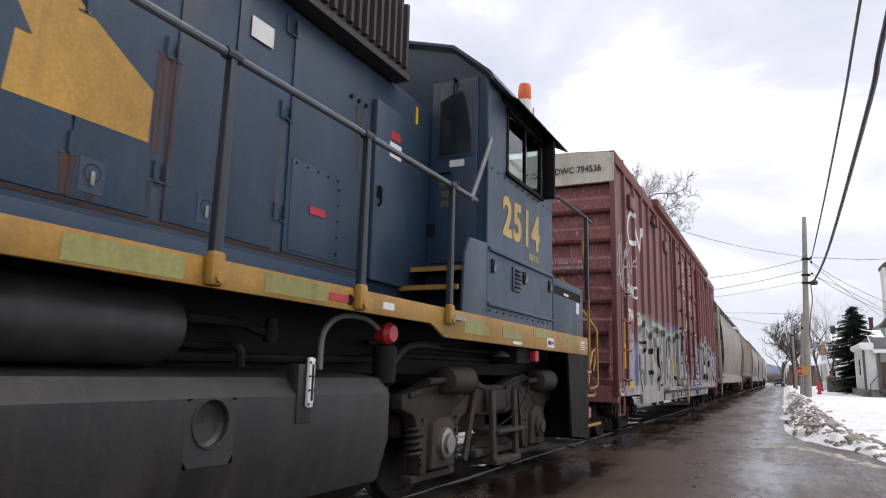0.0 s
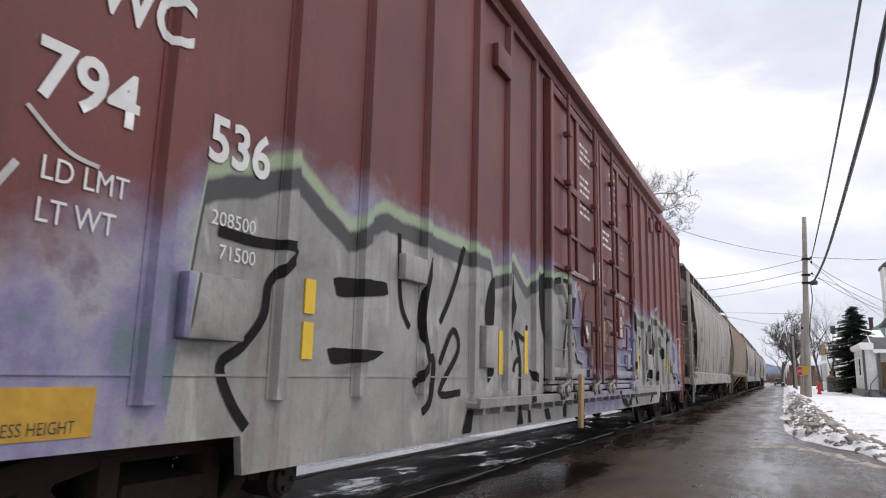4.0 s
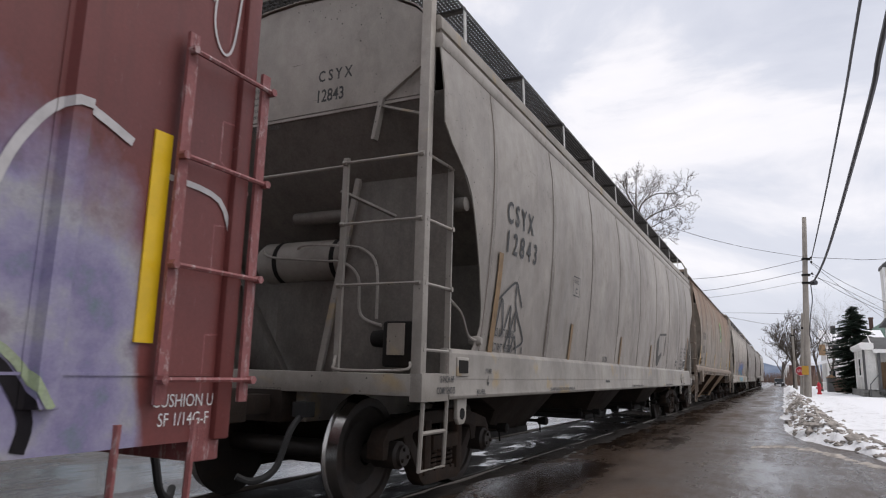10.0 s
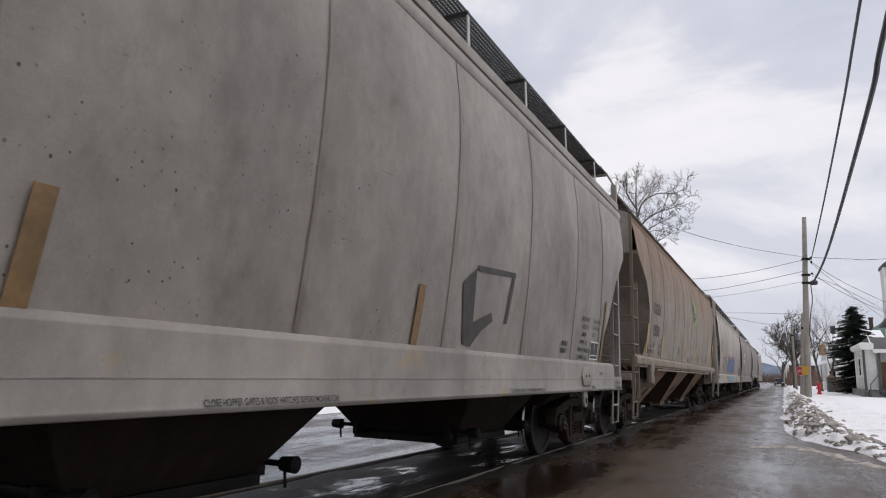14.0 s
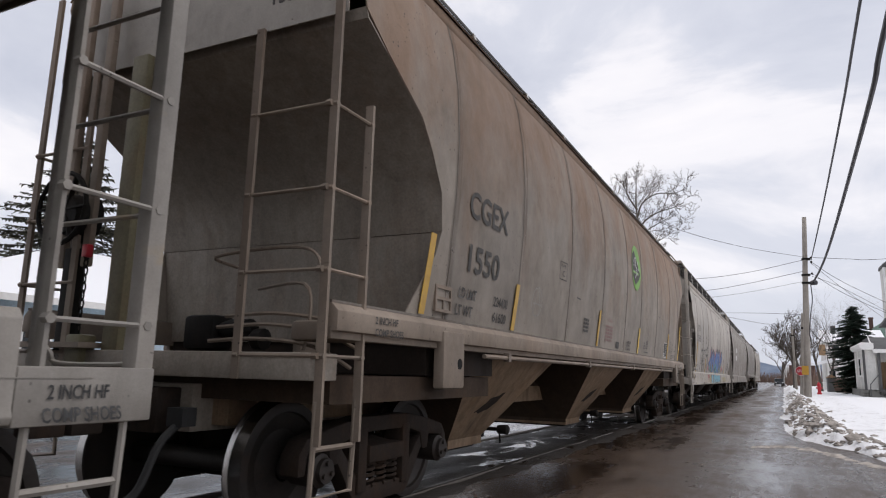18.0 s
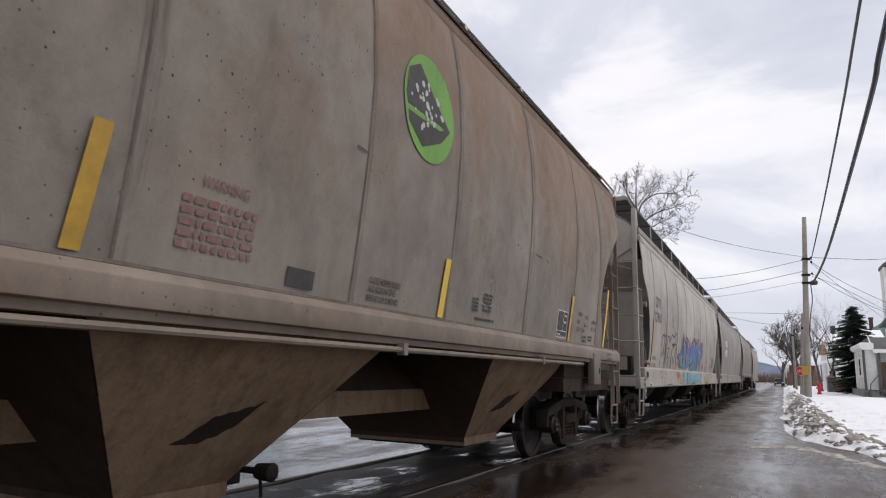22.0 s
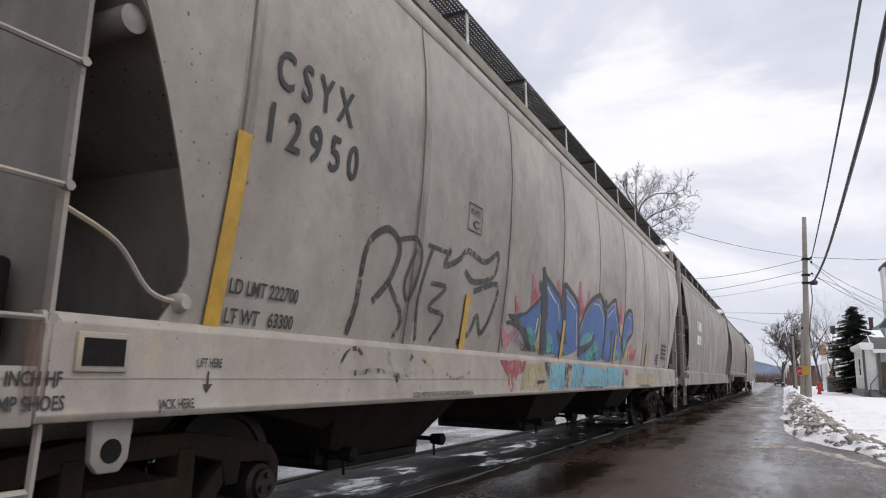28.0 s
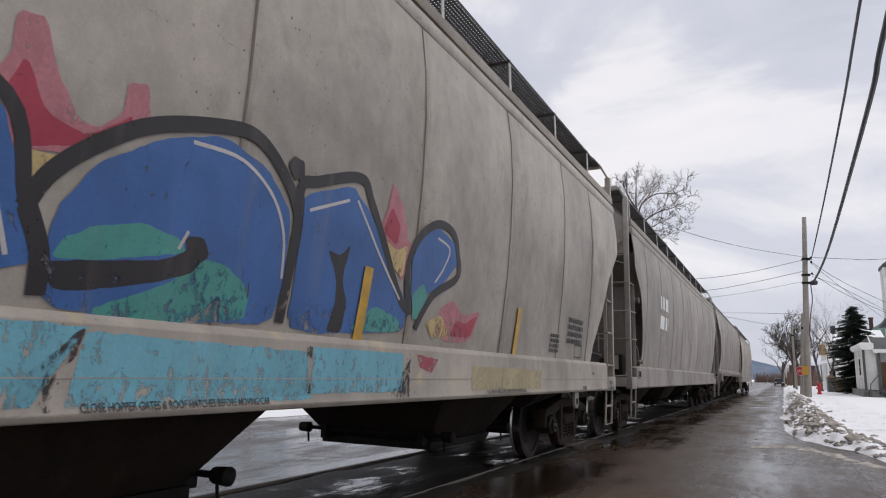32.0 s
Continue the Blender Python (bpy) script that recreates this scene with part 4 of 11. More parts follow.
        if style == "A":
            deep = 1.3 if e < 0 else 1.58
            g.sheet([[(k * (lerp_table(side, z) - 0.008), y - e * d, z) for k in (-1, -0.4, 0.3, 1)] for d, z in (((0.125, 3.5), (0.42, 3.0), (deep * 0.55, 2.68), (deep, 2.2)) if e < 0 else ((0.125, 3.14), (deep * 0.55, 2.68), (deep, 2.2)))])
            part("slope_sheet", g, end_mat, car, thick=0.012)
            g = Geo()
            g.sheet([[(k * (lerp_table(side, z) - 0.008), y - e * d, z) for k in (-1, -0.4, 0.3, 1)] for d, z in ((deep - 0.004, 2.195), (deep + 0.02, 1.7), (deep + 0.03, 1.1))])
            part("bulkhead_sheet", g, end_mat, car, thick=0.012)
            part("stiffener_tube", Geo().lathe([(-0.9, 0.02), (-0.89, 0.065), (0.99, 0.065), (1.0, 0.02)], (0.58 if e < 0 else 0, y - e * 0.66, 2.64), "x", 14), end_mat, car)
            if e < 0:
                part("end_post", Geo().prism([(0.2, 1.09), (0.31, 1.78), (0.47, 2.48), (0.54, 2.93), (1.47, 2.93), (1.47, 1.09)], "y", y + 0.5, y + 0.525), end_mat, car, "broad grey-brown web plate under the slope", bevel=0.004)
                part("web_flange", Geo().beam((0.2, y + 0.49, 1.1), (0.54, y + 0.49, 2.93), 0.05, 0.06), sill, car)
                part("end_brace", Geo().beam((-1.42, y + 0.42, 3.02), (-0.35, y + 0.7, 1.12), 0.13, 0.02), end_mat, car, "flat diagonal brace", bevel=0.004)
                g = Geo().beam((0.93, y + 0.11, 3.14), (1.0, y + 0.11, 3.52), 0.06, 0.04)
                g.beam((1.0, y + 0.11, 3.5), (1.4, y + 0.08, 3.74), 0.035, 0.02)
                g.beam((1.0, y + 0.11, 3.44), (1.4, y + 0.08, 3.3), 0.035, 0.02)
                part("post_brace", g, sill, car)
                part("end_handrail", Geo().tube([(-1.44, y + 0.02, 2.89), (0.70, y + 0.02, 2.9)], 0.015, 8), sill, car, "long grey grab rail")
                part("step_arm", Geo().beam((0.66, y + 0.04, 2.69), (0.97, y + 0.45, 2.53), 0.05, 0.02), sill, car)
            part("deck_plate", Geo().box(-1.4, 1.4, min(y - e * 0.28, y - e * 1.3), max(y - e * 0.28, y - e * 1.3), 1.0, 1.09), UNDERBLACK, car)
        else:
            zz = [3.62, 3.55, 3.4, 3.25, 3.1, 2.9, 2.7, 2.5, 2.3]
            g.sheet([[(k * (lerp_table(side, z) - 0.008), y - e * (lerp_table(edge, z) + 0.012), z) for k in (-1, -0.4, 0.3, 1)] for z in zz])
            part("slope_sheet", g, end_mat, car, thick=0.012)
            g = Geo()
            g.sheet([[(k * (lerp_table(side, z) - 0.008), y - e * d, z) for k in (-1, -0.4, 0.3, 1)] for d, z in ((1.478, 2.294), (1.5, 1.8), (1.52, 1.4))])
            part("bulkhead_sheet", g, end_mat, car, thick=0.012)
            part("hopper_floor", Geo().box(-1.42, 1.42, min(y - e * 1.54, y - e * 2.95), max(y - e * 1.54, y - e * 2.95), 1.14, 1.42), UNDERDARK, car)
            part("deck_plate", Geo().box(-1.4, 1.4, min(y - e * 0.28, y - e * 2.9), max(y - e * 0.28, y - e * 2.9), 0.95, 1.13), BAYSHADE, car)
        # end platform
        g = Geo()
        zp = 0.98 if style == "A" else 1.1
        g.box(-1.45, 1.45, min(y, y - e * 0.28), max(y, y - e * 0.28), zp + 0.0, zp + 0.17)
        g.box(-0.3, 0.3, min(y - e * 0.2, y - e * 2.6), max(y - e * 0.2, y - e * 2.6), 0.72, 1.05)
        part("end_sill", g, sill if style == "A" else end_mat, car, bevel=0.01)
        coupler(car, y, e)
        end_gear(car, y, e, zp, sill, end_mat, style)
        for s in (-1, 1):
            # corner post and ladders
            if style == "A":
                px, ptop = 1.47, 4.55
                g = Geo()
                g.box(s * px - 0.045, s * px + 0.045, min(y, y - e * 0.09), max(y, y - e * 0.09), zp + 0.1, ptop)
                part("corner_post", g, sill, car, bevel=0.006)
                ystile, xin = y - e * 0.50, s * 0.72
                g = Geo()
                g.beam((s * 1.49, ystile, 1.15), (s * 1.49, ystile, 3.0), 0.05, 0.02)
                g.beam((s * 1.49, ystile, 2.9), (s * 1.42, y - e * 0.5, 3.05), 0.05, 0.02)
                part("ladder_stile", g, sill, car)
                g = Geo()
                g.beam((xin, y - e * 0.02, zp + 0.1), (xin, y - e * 0.02, 2.97 if e < 0 else 3.1), 0.05 if e < 0 else 0.1, 0.03)
                part("ladder_stile", g, sill, car)
                zr = [1.34, 1.86, 2.38, 2.92]
                for z in zr:
                    g = Geo()
                    rung(g, (s * 1.50, y - e * 0.05, z), (s * 1.51, ystile, z))
                    part("rung", g, sill, car)
                for z in zr[1:]:
                    g = Geo()
                    rung(g, (s * 1.47, y, z), (xin, y, z))
                    part("rung", g, sill, car)
                g = Geo()
                g.tube(curve_pts([(s * 1.42, y, zp + 0.26), (s * 1.38, y + e * 0.05, zp + 0.2), (s * 0.8, y + e * 0.06, zp + 0.19), (s * 0.74, y + e * 0.04, zp + 0.24), (s * 0.72, y, zp + 0.3)]), 0.012, 6)
                part("grab_iron", g, sill, car)
            else:
                g = Geo()
                yl = y - e * 0.03
                for yy in (yl, yl - e * 0.42):
                    g.beam((s * 1.5, yy, 0.72), (s * 1.5, yy, 3.0 if yy != yl else 4.3), 0.06, 0.025)
                part("ladder_stile", g, sill, car)
                for z in (1.25, 1.78, 2.3, 2.86):
                    g = Geo()
                    rung(g, (s * 1.51, yl, z), (s * 1.51, yl - e * 0.42, z))
                    part("rung", g, sill, car)
                g = Geo()
                g.beam((s * 0.86, y, 1.1), (s * 0.86, y, 3.5), 0.06, 0.025)
                part("ladder_stile", g, sill, car)
                for z in (1.25, 1.78, 2.3, 2.86):
                    g = Geo()
                    rung(g, (s * 1.48, y, z), (s * 0.86, y, z))
                    part("rung", g, sill, car)
                g = Geo()
                yb = y - e * 1.55
                g.box(s * 1.53 - 0.05, s * 1.53 + 0.05, min(yb, yb - e * 0.4), max(yb, yb - e * 0.4), 1.04, 1.5)
                bracket = part("jacking_bracket", g, sill, car, bevel=0.02)
                part("eye_hole", Geo().lathe([(s * 1.57, 0.045), (s * 1.5825, 0.045), (s * 1.583, 0.005)], (0, (yb - e * 0.3) if e < 0 else (yb - e * 0.1), 1.24), "x", 16), BLACK, bracket)
            # stirrup step
            g = Geo()
            ys = y - e * (0.1 if style == "A" else 0.03)
            g.tube([(s * 1.49, ys, 0.98), (s * 1.47, ys, 0.42), (s * 1.47, ys - e * 0.42, 0.42), (s * 1.49, ys - e * 0.42, 0.98)], 0.018, 6)
            g.tube([(s * 1.475, ys, 0.7), (s * 1.475, ys - e * 0.42, 0.7)], 0.018, 6)
            part("stirrup_step", g, sill, car)
        # end running board
        zt = 4.79 if style == "A" else 4.69
        if True:
            xe = 1.34 if style == "A" else 1.28
            for s in (-1, 1):
                part("board_brace", Geo().beam((s * xe, y - e * 0.05, zt), (s * 1.5, y - e * 0.06, zt - 0.3), 0.05, 0.03), sill, car)
            g = Geo()
            g.box(-xe, xe, min(y, y - e * 0.07), max(y, y - e * 0.07), zt - 0.05, zt + 0.03)
            part("running_board_edge", g, sill, car, bevel=0.008)
            g = Geo()
            for k in range(9):
                yy = y - e * (0.1 + 0.05 * k)
                g.box(-xe, xe, yy - 0.006, yy + 0.006, zt - 0.02, zt + 0.01)
            for k in range(41):
                x = -xe + 2 * xe * k / 40
                g.box(x - 0.005, x + 0.005, min(y - e * 0.08, y - e * 0.52), max(y - e * 0.08, y - e * 0.52), zt - 0.02, zt + 0.008)
            tagged(part("grating", g, GRATE, car), kind="stuff")
    # running boards along the roof
    zt = 4.77 if style == "A" else 4.67
    xo, xi = (1.34, 0.86) if style == "A" else (1.28, 0.8)
    for s in (-1, 1):
        g = Geo()
        for k in range(13):
            x = s * (xi + (xo - xi) * k / 12)
            g.box(x - 0.005, x + 0.005, -half + 0.5, half - 0.5, zt - 0.024, zt + 0.005)
        m = int((2 * half - 1) / 0.045)
        for k in range(m):
            yy = -half + 0.5 + 0.045 * k
            g.box(s * xi if s > 0 else -xo, s * xo if s > 0 else -xi, yy - 0.0035, yy + 0.0035, zt - 0.014, zt)
        tagged(part("running_board", g, GRATE, car), kind="stuff")
        for k in range(10):
            yy = -half + 1.0 + (2 * half - 2.0) * k / 9
            g = Geo()
            g.beam((s * xi, yy, zt - 0.03), (s * (xo + 0.02), yy, zt - 0.03), 0.05, 0.04)
            bracket = part("board_bracket", g, GRATE if style == "A" else sill, car)
            g = Geo().beam((s * (xo + 0.01), yy, zt), (s * (xo + 0.03), yy, top + 0.3), 0.012, 0.05, (0, 1, 0))
            part("bracket_post", g, PALESTEEL, bracket, "bright galvanised strap")
    # discharge bays, and open triangles between them
    zb = 0.95 if style == "A" else 1.36
    if style == "A":
        spans = [(-5.85, -3.55), (-1.15, 1.15), (3.55, 5.85)]
    else:
        spans = [(-5.9, -3.3), (-1.46, 1.07), (3.03, 5.7)]
    y_a, y_b = spans[0][0], spans[-1][1]
    for c0, c1 in spans:
        b0, b1 = (c0 + 0.45, c1 - 0.45) if style == "A" else (c0 + 0.8, c1 - 0.9)
        cm, gw = (b0 + b1) / 2, (b1 - b0) / 2
        xb, xh = (0.66, 1.05) if style == "A" else (0.76, 1.46)
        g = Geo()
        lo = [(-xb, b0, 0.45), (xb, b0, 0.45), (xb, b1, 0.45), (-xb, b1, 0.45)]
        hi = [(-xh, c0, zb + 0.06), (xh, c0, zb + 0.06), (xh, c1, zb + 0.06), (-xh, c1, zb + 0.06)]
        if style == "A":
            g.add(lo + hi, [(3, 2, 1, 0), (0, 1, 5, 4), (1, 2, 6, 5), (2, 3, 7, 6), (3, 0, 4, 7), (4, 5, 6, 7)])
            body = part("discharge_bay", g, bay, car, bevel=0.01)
        else:
            g.add(lo + hi, [(3, 2, 1, 0), (1, 2, 6, 5), (3, 0, 4, 7), (4, 5, 6, 7)])
            g.box(-xb, xb, b0, b1, 0.36, 0.4495)
            body = part("discharge_bay", g, bay, car)
            # the end faces take the darker brown in place of their shade
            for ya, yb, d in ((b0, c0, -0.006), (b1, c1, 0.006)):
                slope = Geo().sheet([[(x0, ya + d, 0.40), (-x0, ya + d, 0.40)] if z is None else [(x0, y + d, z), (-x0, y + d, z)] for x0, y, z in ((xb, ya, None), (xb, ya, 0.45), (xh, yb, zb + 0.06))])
                part("end_slope", slope, BAYSHADE, body, "end sheet in bay brown with its shade painted in")
            eye = [(cm - 0.28, 0.74), (cm - 0.18, 0.80), (cm - 0.05, 0.90), (cm + 0.16, 0.93), (cm + 0.3, 0.97), (cm + 0.2, 0.86), (cm + 0.08, 0.78), (cm - 0.08, 0.74)]
            decal([ragged(eye, 0.03, 0.02)], lambda a, u: Vector((xb + (xh - xb) * (u - 0.45) / (zb - 0.39) + 0.004, a, u)), UNDERDARK, body, "grease_smear", 9, "black grease smear")
        out = 0.03 if style == "A" else -0.06
        gate = part("discharge_gate", Geo().box(-xb - out, xb + out, cm - gw - 1.3 * out, cm + gw + 1.3 * out, 0.33 if style == "B" else 0.37, 0.45 if style == "A" else 0.36), UNDERBLACK, car, bevel=0.008)
        for d in (-1, 1) if style == "A" else (1,):
            yg = cm + d * (gw + 0.08)
            g = Geo().tube([(-xb - 0.25, yg, 0.52), (xb + 0.25, yg, 0.52)], 0.022, 8)
            shaft = part("gate_shaft", g, UNDERBLACK, gate)
            for s in (-1, 1):
                g = Geo().lathe([(-0.06, 0.05), (0.06, 0.06), (0.08, 0.03)], (s * (xb + 0.24), yg, 0.52), "x", 10)
                g.tube([(s * (xb + 0.2), yg, 0.5), (s * (xb + 0.2), yg + 0.02, 0.36)], 0.012, 5)
                part("capstan", g, UNDERBLACK, gate)
                part("gate_rail", Geo().box(s * (xb - 0.05) - 0.03, s * (xb - 0.05) + 0.03, min(cm + d * gw, yg + d * 0.06), max(cm + d * gw, yg + d * 0.06), 0.42, 0.56), UNDERBLACK, gate)
    if style == "B":
        for s in (-1, 1):
            part("vent_pipe", Geo().tube([(s * 1.545, -6.0, 1.322), (s * 1.545, 6.0, 1.322)], 0.021, 8), sill, car)
            for k in range(4):
                part("pipe_clamp", Geo().box(s * 1.545 - 0.03, s * 1.545 + 0.03, -5.4 + 3.2 * k - 0.03, -5.4 + 3.2 * k + 0.03, 1.285, 1.37), sill, car)
    # end slopes below the sill
    for e in (-1, 1) if style == "A" else ():
        g = Geo()
        ya = y_b if e > 0 else y_a
        g.add([(-1.38, ya, zb + 0.1), (1.38, ya, zb + 0.1), (1.0, ya + e * 0.1, 0.75), (-1.0, ya + e * 0.1, 0.75), (-1.38, ya + e * 1.8, zb + 0.1), (1.38, ya + e * 1.8, zb + 0.1)],
              [(0, 1, 2, 3), (1, 5, 2), (0, 3, 4), (3, 2, 5, 4), (0, 4, 5, 1)])
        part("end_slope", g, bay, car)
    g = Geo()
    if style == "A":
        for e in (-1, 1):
            part("stub_sill", Geo().box(-0.28, 0.28, min(e * 7.2, e * (half - 0.4)), max(e * 7.2, e * (half - 0.4)), 0.72, 1.0), UNDERDARK, car)
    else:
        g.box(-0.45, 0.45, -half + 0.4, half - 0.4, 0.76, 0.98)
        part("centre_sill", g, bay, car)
        part("sill_hood", Geo().prism([(-0.44, 0.985), (0.44, 0.985), (0.1, 1.4), (-0.1, 1.4)], "y", -6.0, 6.0), BAYSHADE, car, "dark sloping hood over the centre sill")
    for e, t_in in ((-1, truck_in[0]), (1, truck_in[1])):
        freight_truck(car, e * (half - t_in))
    return car


def on_side(table, off=0.004):
    return lambda a, u: Vector((lerp_table(table, u) + off, a, u))
# ------------------------------------------------------------------ boxcar
def graffiti_material():
    """Red car side, sprayed: silver letters to an uneven top line, black and green edging, violet haze."""
    m, n, b = material("sprayed_boxcar_side")
    co = n.coords()
    sep = n.add("ShaderNodeSeparateXYZ")
    n.link(co, sep.inputs[0])
    y, z = sep.outputs["Y"], sep.outputs["Z"]
    u = n.math("DIVIDE", n.math("ADD", y, 10.2), 20.4)
    tops = [(-10.2, 0.3), (-8.27, 0.4), (-8.17, 2.1), (-7.45, 2.37), (-6.82, 2.08), (-6.41, 2.33), (-5.46, 2.28), (-4.38, 2.30), (-4.31, 2.14), (-3.84, 2.25),
            (-3.76, 2.40), (-3.30, 2.14), (-2.82, 2.41), (-2.45, 2.30), (-1.95, 2.36), (-1.55, 1.95), (-0.75, 0.6), (2.5, 0.6), (2.78, 2.44), (3.3, 2.34), (3.88, 2.29), (4.22, 2.21),
            (4.36, 2.06), (4.94, 2.52), (6.4, 2.37), (6.46, 2.15), (7.16, 2.48), (7.29, 2.19), (7.72, 2.27), (7.78, 1.7), (8.3, 1.2), (8.7, 0.3)]
    top = n.math("MULTIPLY", n.ramp(u, *[((a + 10.2) / 20.4, c / 3.0) for a, c in tops]), 3.0)
    hazes = [(-10.2, 0.4), (-9.45, 0.5), (-9.25, 1.7), (-8.5, 2.0), (-8.2, 2.3), (-7.4, 2.55), (-6.4, 2.55), (-4.4, 2.5), (-4.0, 2.6), (-3.2, 2.6), (-2.7, 2.75), (-2.2, 2.5), (-1.2, 2.1),
             (-0.6, 1.25), (0.9, 1.2), (1.45, 2.0), (2.5, 2.45), (2.9, 2.75), (4.3, 2.5), (5.0, 2.75), (6.6, 2.55), (7.9, 2.45), (9.2, 2.2), (9.55, 1.9), (9.7, 0.5)]
    haze_top = n.math("MULTIPLY", n.ramp(u, *[((a + 10.2) / 20.4, c / 3.0) for a, c in hazes]), 3.0)
    wob = n.noise(co, 2.4, 5, 0.6)
    # red paint
    broad = n.noise(co, 0.9, 4)
    red = n.ramp(broad, (0.3, (0.12, 0.028, 0.026)), (0.7, (0.18, 0.046, 0.04)))
    streak = n.ramp(n.noise(n.coords(3, 4, 0.3), 2.4, 6, 0.62), (0.52, 0.0), (0.78, 0.4))
    red = n.mix(streak, red, (0.055, 0.028, 0.026))
    chalk = n.ramp(n.noise(n.coords(1, 9, 2.2), 5, 6, 0.75), (0.62, 0.0), (0.72, 0.45))
    red = n.mix(chalk, red, (0.3, 0.19, 0.18))
    # violet and pale haze
    soft = n.math("SUBTRACT", n.math("ADD", haze_top, n.math("MULTIPLY", n.math("SUBTRACT", wob, 0.5), 0.75)), z)
    haze = n.ramp(n.math("ADD", n.math("MULTIPLY", soft, 2.6), 0.08), (0.0, 0.0), (1.0, 0.95))
    tint = n.ramp(n.noise(co, 2.1, 6, 0.6), (0.34, (0.14, 0.20, 0.23)), (0.42, (0.22, 0.20, 0.34)), (0.50, (0.29, 0.275, 0.40)), (0.58, (0.35, 0.345, 0.38)), (0.66, (0.2, 0.17, 0.22)))
    col = n.mix(haze, red, tint)
    # silver
    diff = n.math("SUBTRACT", n.math("ADD", top, n.math("MULTIPLY", n.math("SUBTRACT", wob, 0.5), 0.10)), z)
    silver = n.ramp(n.noise(co, 1.3, 6, 0.6), (0.3, (0.215, 0.205, 0.19)), (0.7, (0.40, 0.385, 0.36)))
    scr = n.ramp(n.noise(n.coords(1, 3, 1.2), 7, 8, 0.75), (0.55, 0.0), (0.72, 0.6))
    silver = n.mix(scr, silver, (0.16, 0.15, 0.14))
    drip = n.ramp(n.noise(n.coords(1, 4.5, 0.35), 2.3, 6, 0.62, 0.2), (0.54, 0.0), (0.72, 0.6))
    silver = n.mix(drip, silver, (0.15, 0.13, 0.115))
    fog = n.ramp(n.noise(n.coords(1, 0.9, 1.1), 1.9, 4, 0.5, 0.8), (0.55, 0.0), (0.68, 0.5))
    silver = n.mix(fog, silver, (0.075, 0.07, 0.072))
    gleam = n.ramp(n.noise(n.coords(1, 2.2, 1.0), 1.6, 4, 0.5, 0.9), (0.60, 0.0), (0.70, 0.6))
    silver = n.mix(gleam, silver, (0.52, 0.51, 0.48))
    s_mask = n.ramp(n.math("ADD", n.math("MULTIPLY", diff, 28.0), 0.5), (0.0, 0.0), (1.0, 1.0))
    gate = n.ramp(n.math("DIVIDE", n.math("SUBTRACT", z, 1.32), 0.06), (0.0, 0.0), (1.0, 1.0))
    col = n.mix(s_mask, col, silver)
    line = n.math("ABSOLUTE", n.math("SUBTRACT", diff, 0.075))
    black = n.math("MULTIPLY", n.ramp(line, (0.060, 0.93), (0.085, 0.0)), gate)
    col = n.mix(black, col, (0.03, 0.027, 0.03))
    gl = n.math("ABSOLUTE", n.math("ADD", diff, 0.045))
    green = n.math("MULTIPLY", n.ramp(gl, (0.02, 0.75), (0.07, 0.0)), gate)
    col = n.mix(green, col, (0.36, 0.48, 0.27))
    grain = n.noise(co, 60, 4, 0.7)
    col = n.mix(1.0, col, n.ramp(grain, (0.3, 0.88), (0.7, 1.07)), "MULTIPLY")
    n.link(col, b.inputs["Base Color"])
    n.link(n.ramp(s_mask, (0.0, 0.5), (1.0, 0.42)), b.inputs["Roughness"])
    bumped(n, b, grain, 0.15, 0.004)
    return m


BOXSIDE = graffiti_material()
SPRAYBLACK = plain("spray_black", (0.014, 0.012, 0.014), 0.7, tone=0.4, spec=0.15)
LIMESPRAY = weathered("sprayed_pale_green", (0.36, 0.44, 0.26), (0.3, 0.3, 0.3), 0.5, (0.12, 0.05, 0.05), 0.2)
VIOLET = weathered("sprayed_violet", (0.24, 0.215, 0.36), (0.3, 0.3, 0.3), 0.4, (0.12, 0.05, 0.05), 0.2)
SPRAYWHITE = plain("spray_white", (0.5, 0.48, 0.48), 0.6, tone=0.15)
PLANKGREY = weathered("grey_green_step", (0.10, 0.10, 0.085), (0.05, 0.045, 0.04), 0.4)
BOX_RIBS = (-9.31, -8.38, -7.5, -6.68, -5.78, -4.80, -3.95, -3.06, 3.0, 3.85, 4.70, 5.57, 6.45, 7.30, 8.30, 9.18)
WALL_X = 1.44


def rib_rise(y, z):
    """How far the boxcar's side stands out at a place: its posts are pressed ribs."""
    d = min(abs(y - r) for r in BOX_RIBS)
    if z < 0.999:
        return 0.0
    return 0.05 if d < 0.0421 else 0.006 + 0.044 * (0.06 - d) / 0.018 if d < 0.06 else 0.006 if d < 0.085 else 0.0


RIB_CUTS = [r + d for r in BOX_RIBS for d in (-0.0852, -0.0848, -0.06, -0.042, 0.042, 0.06, 0.0848, 0.0852)]


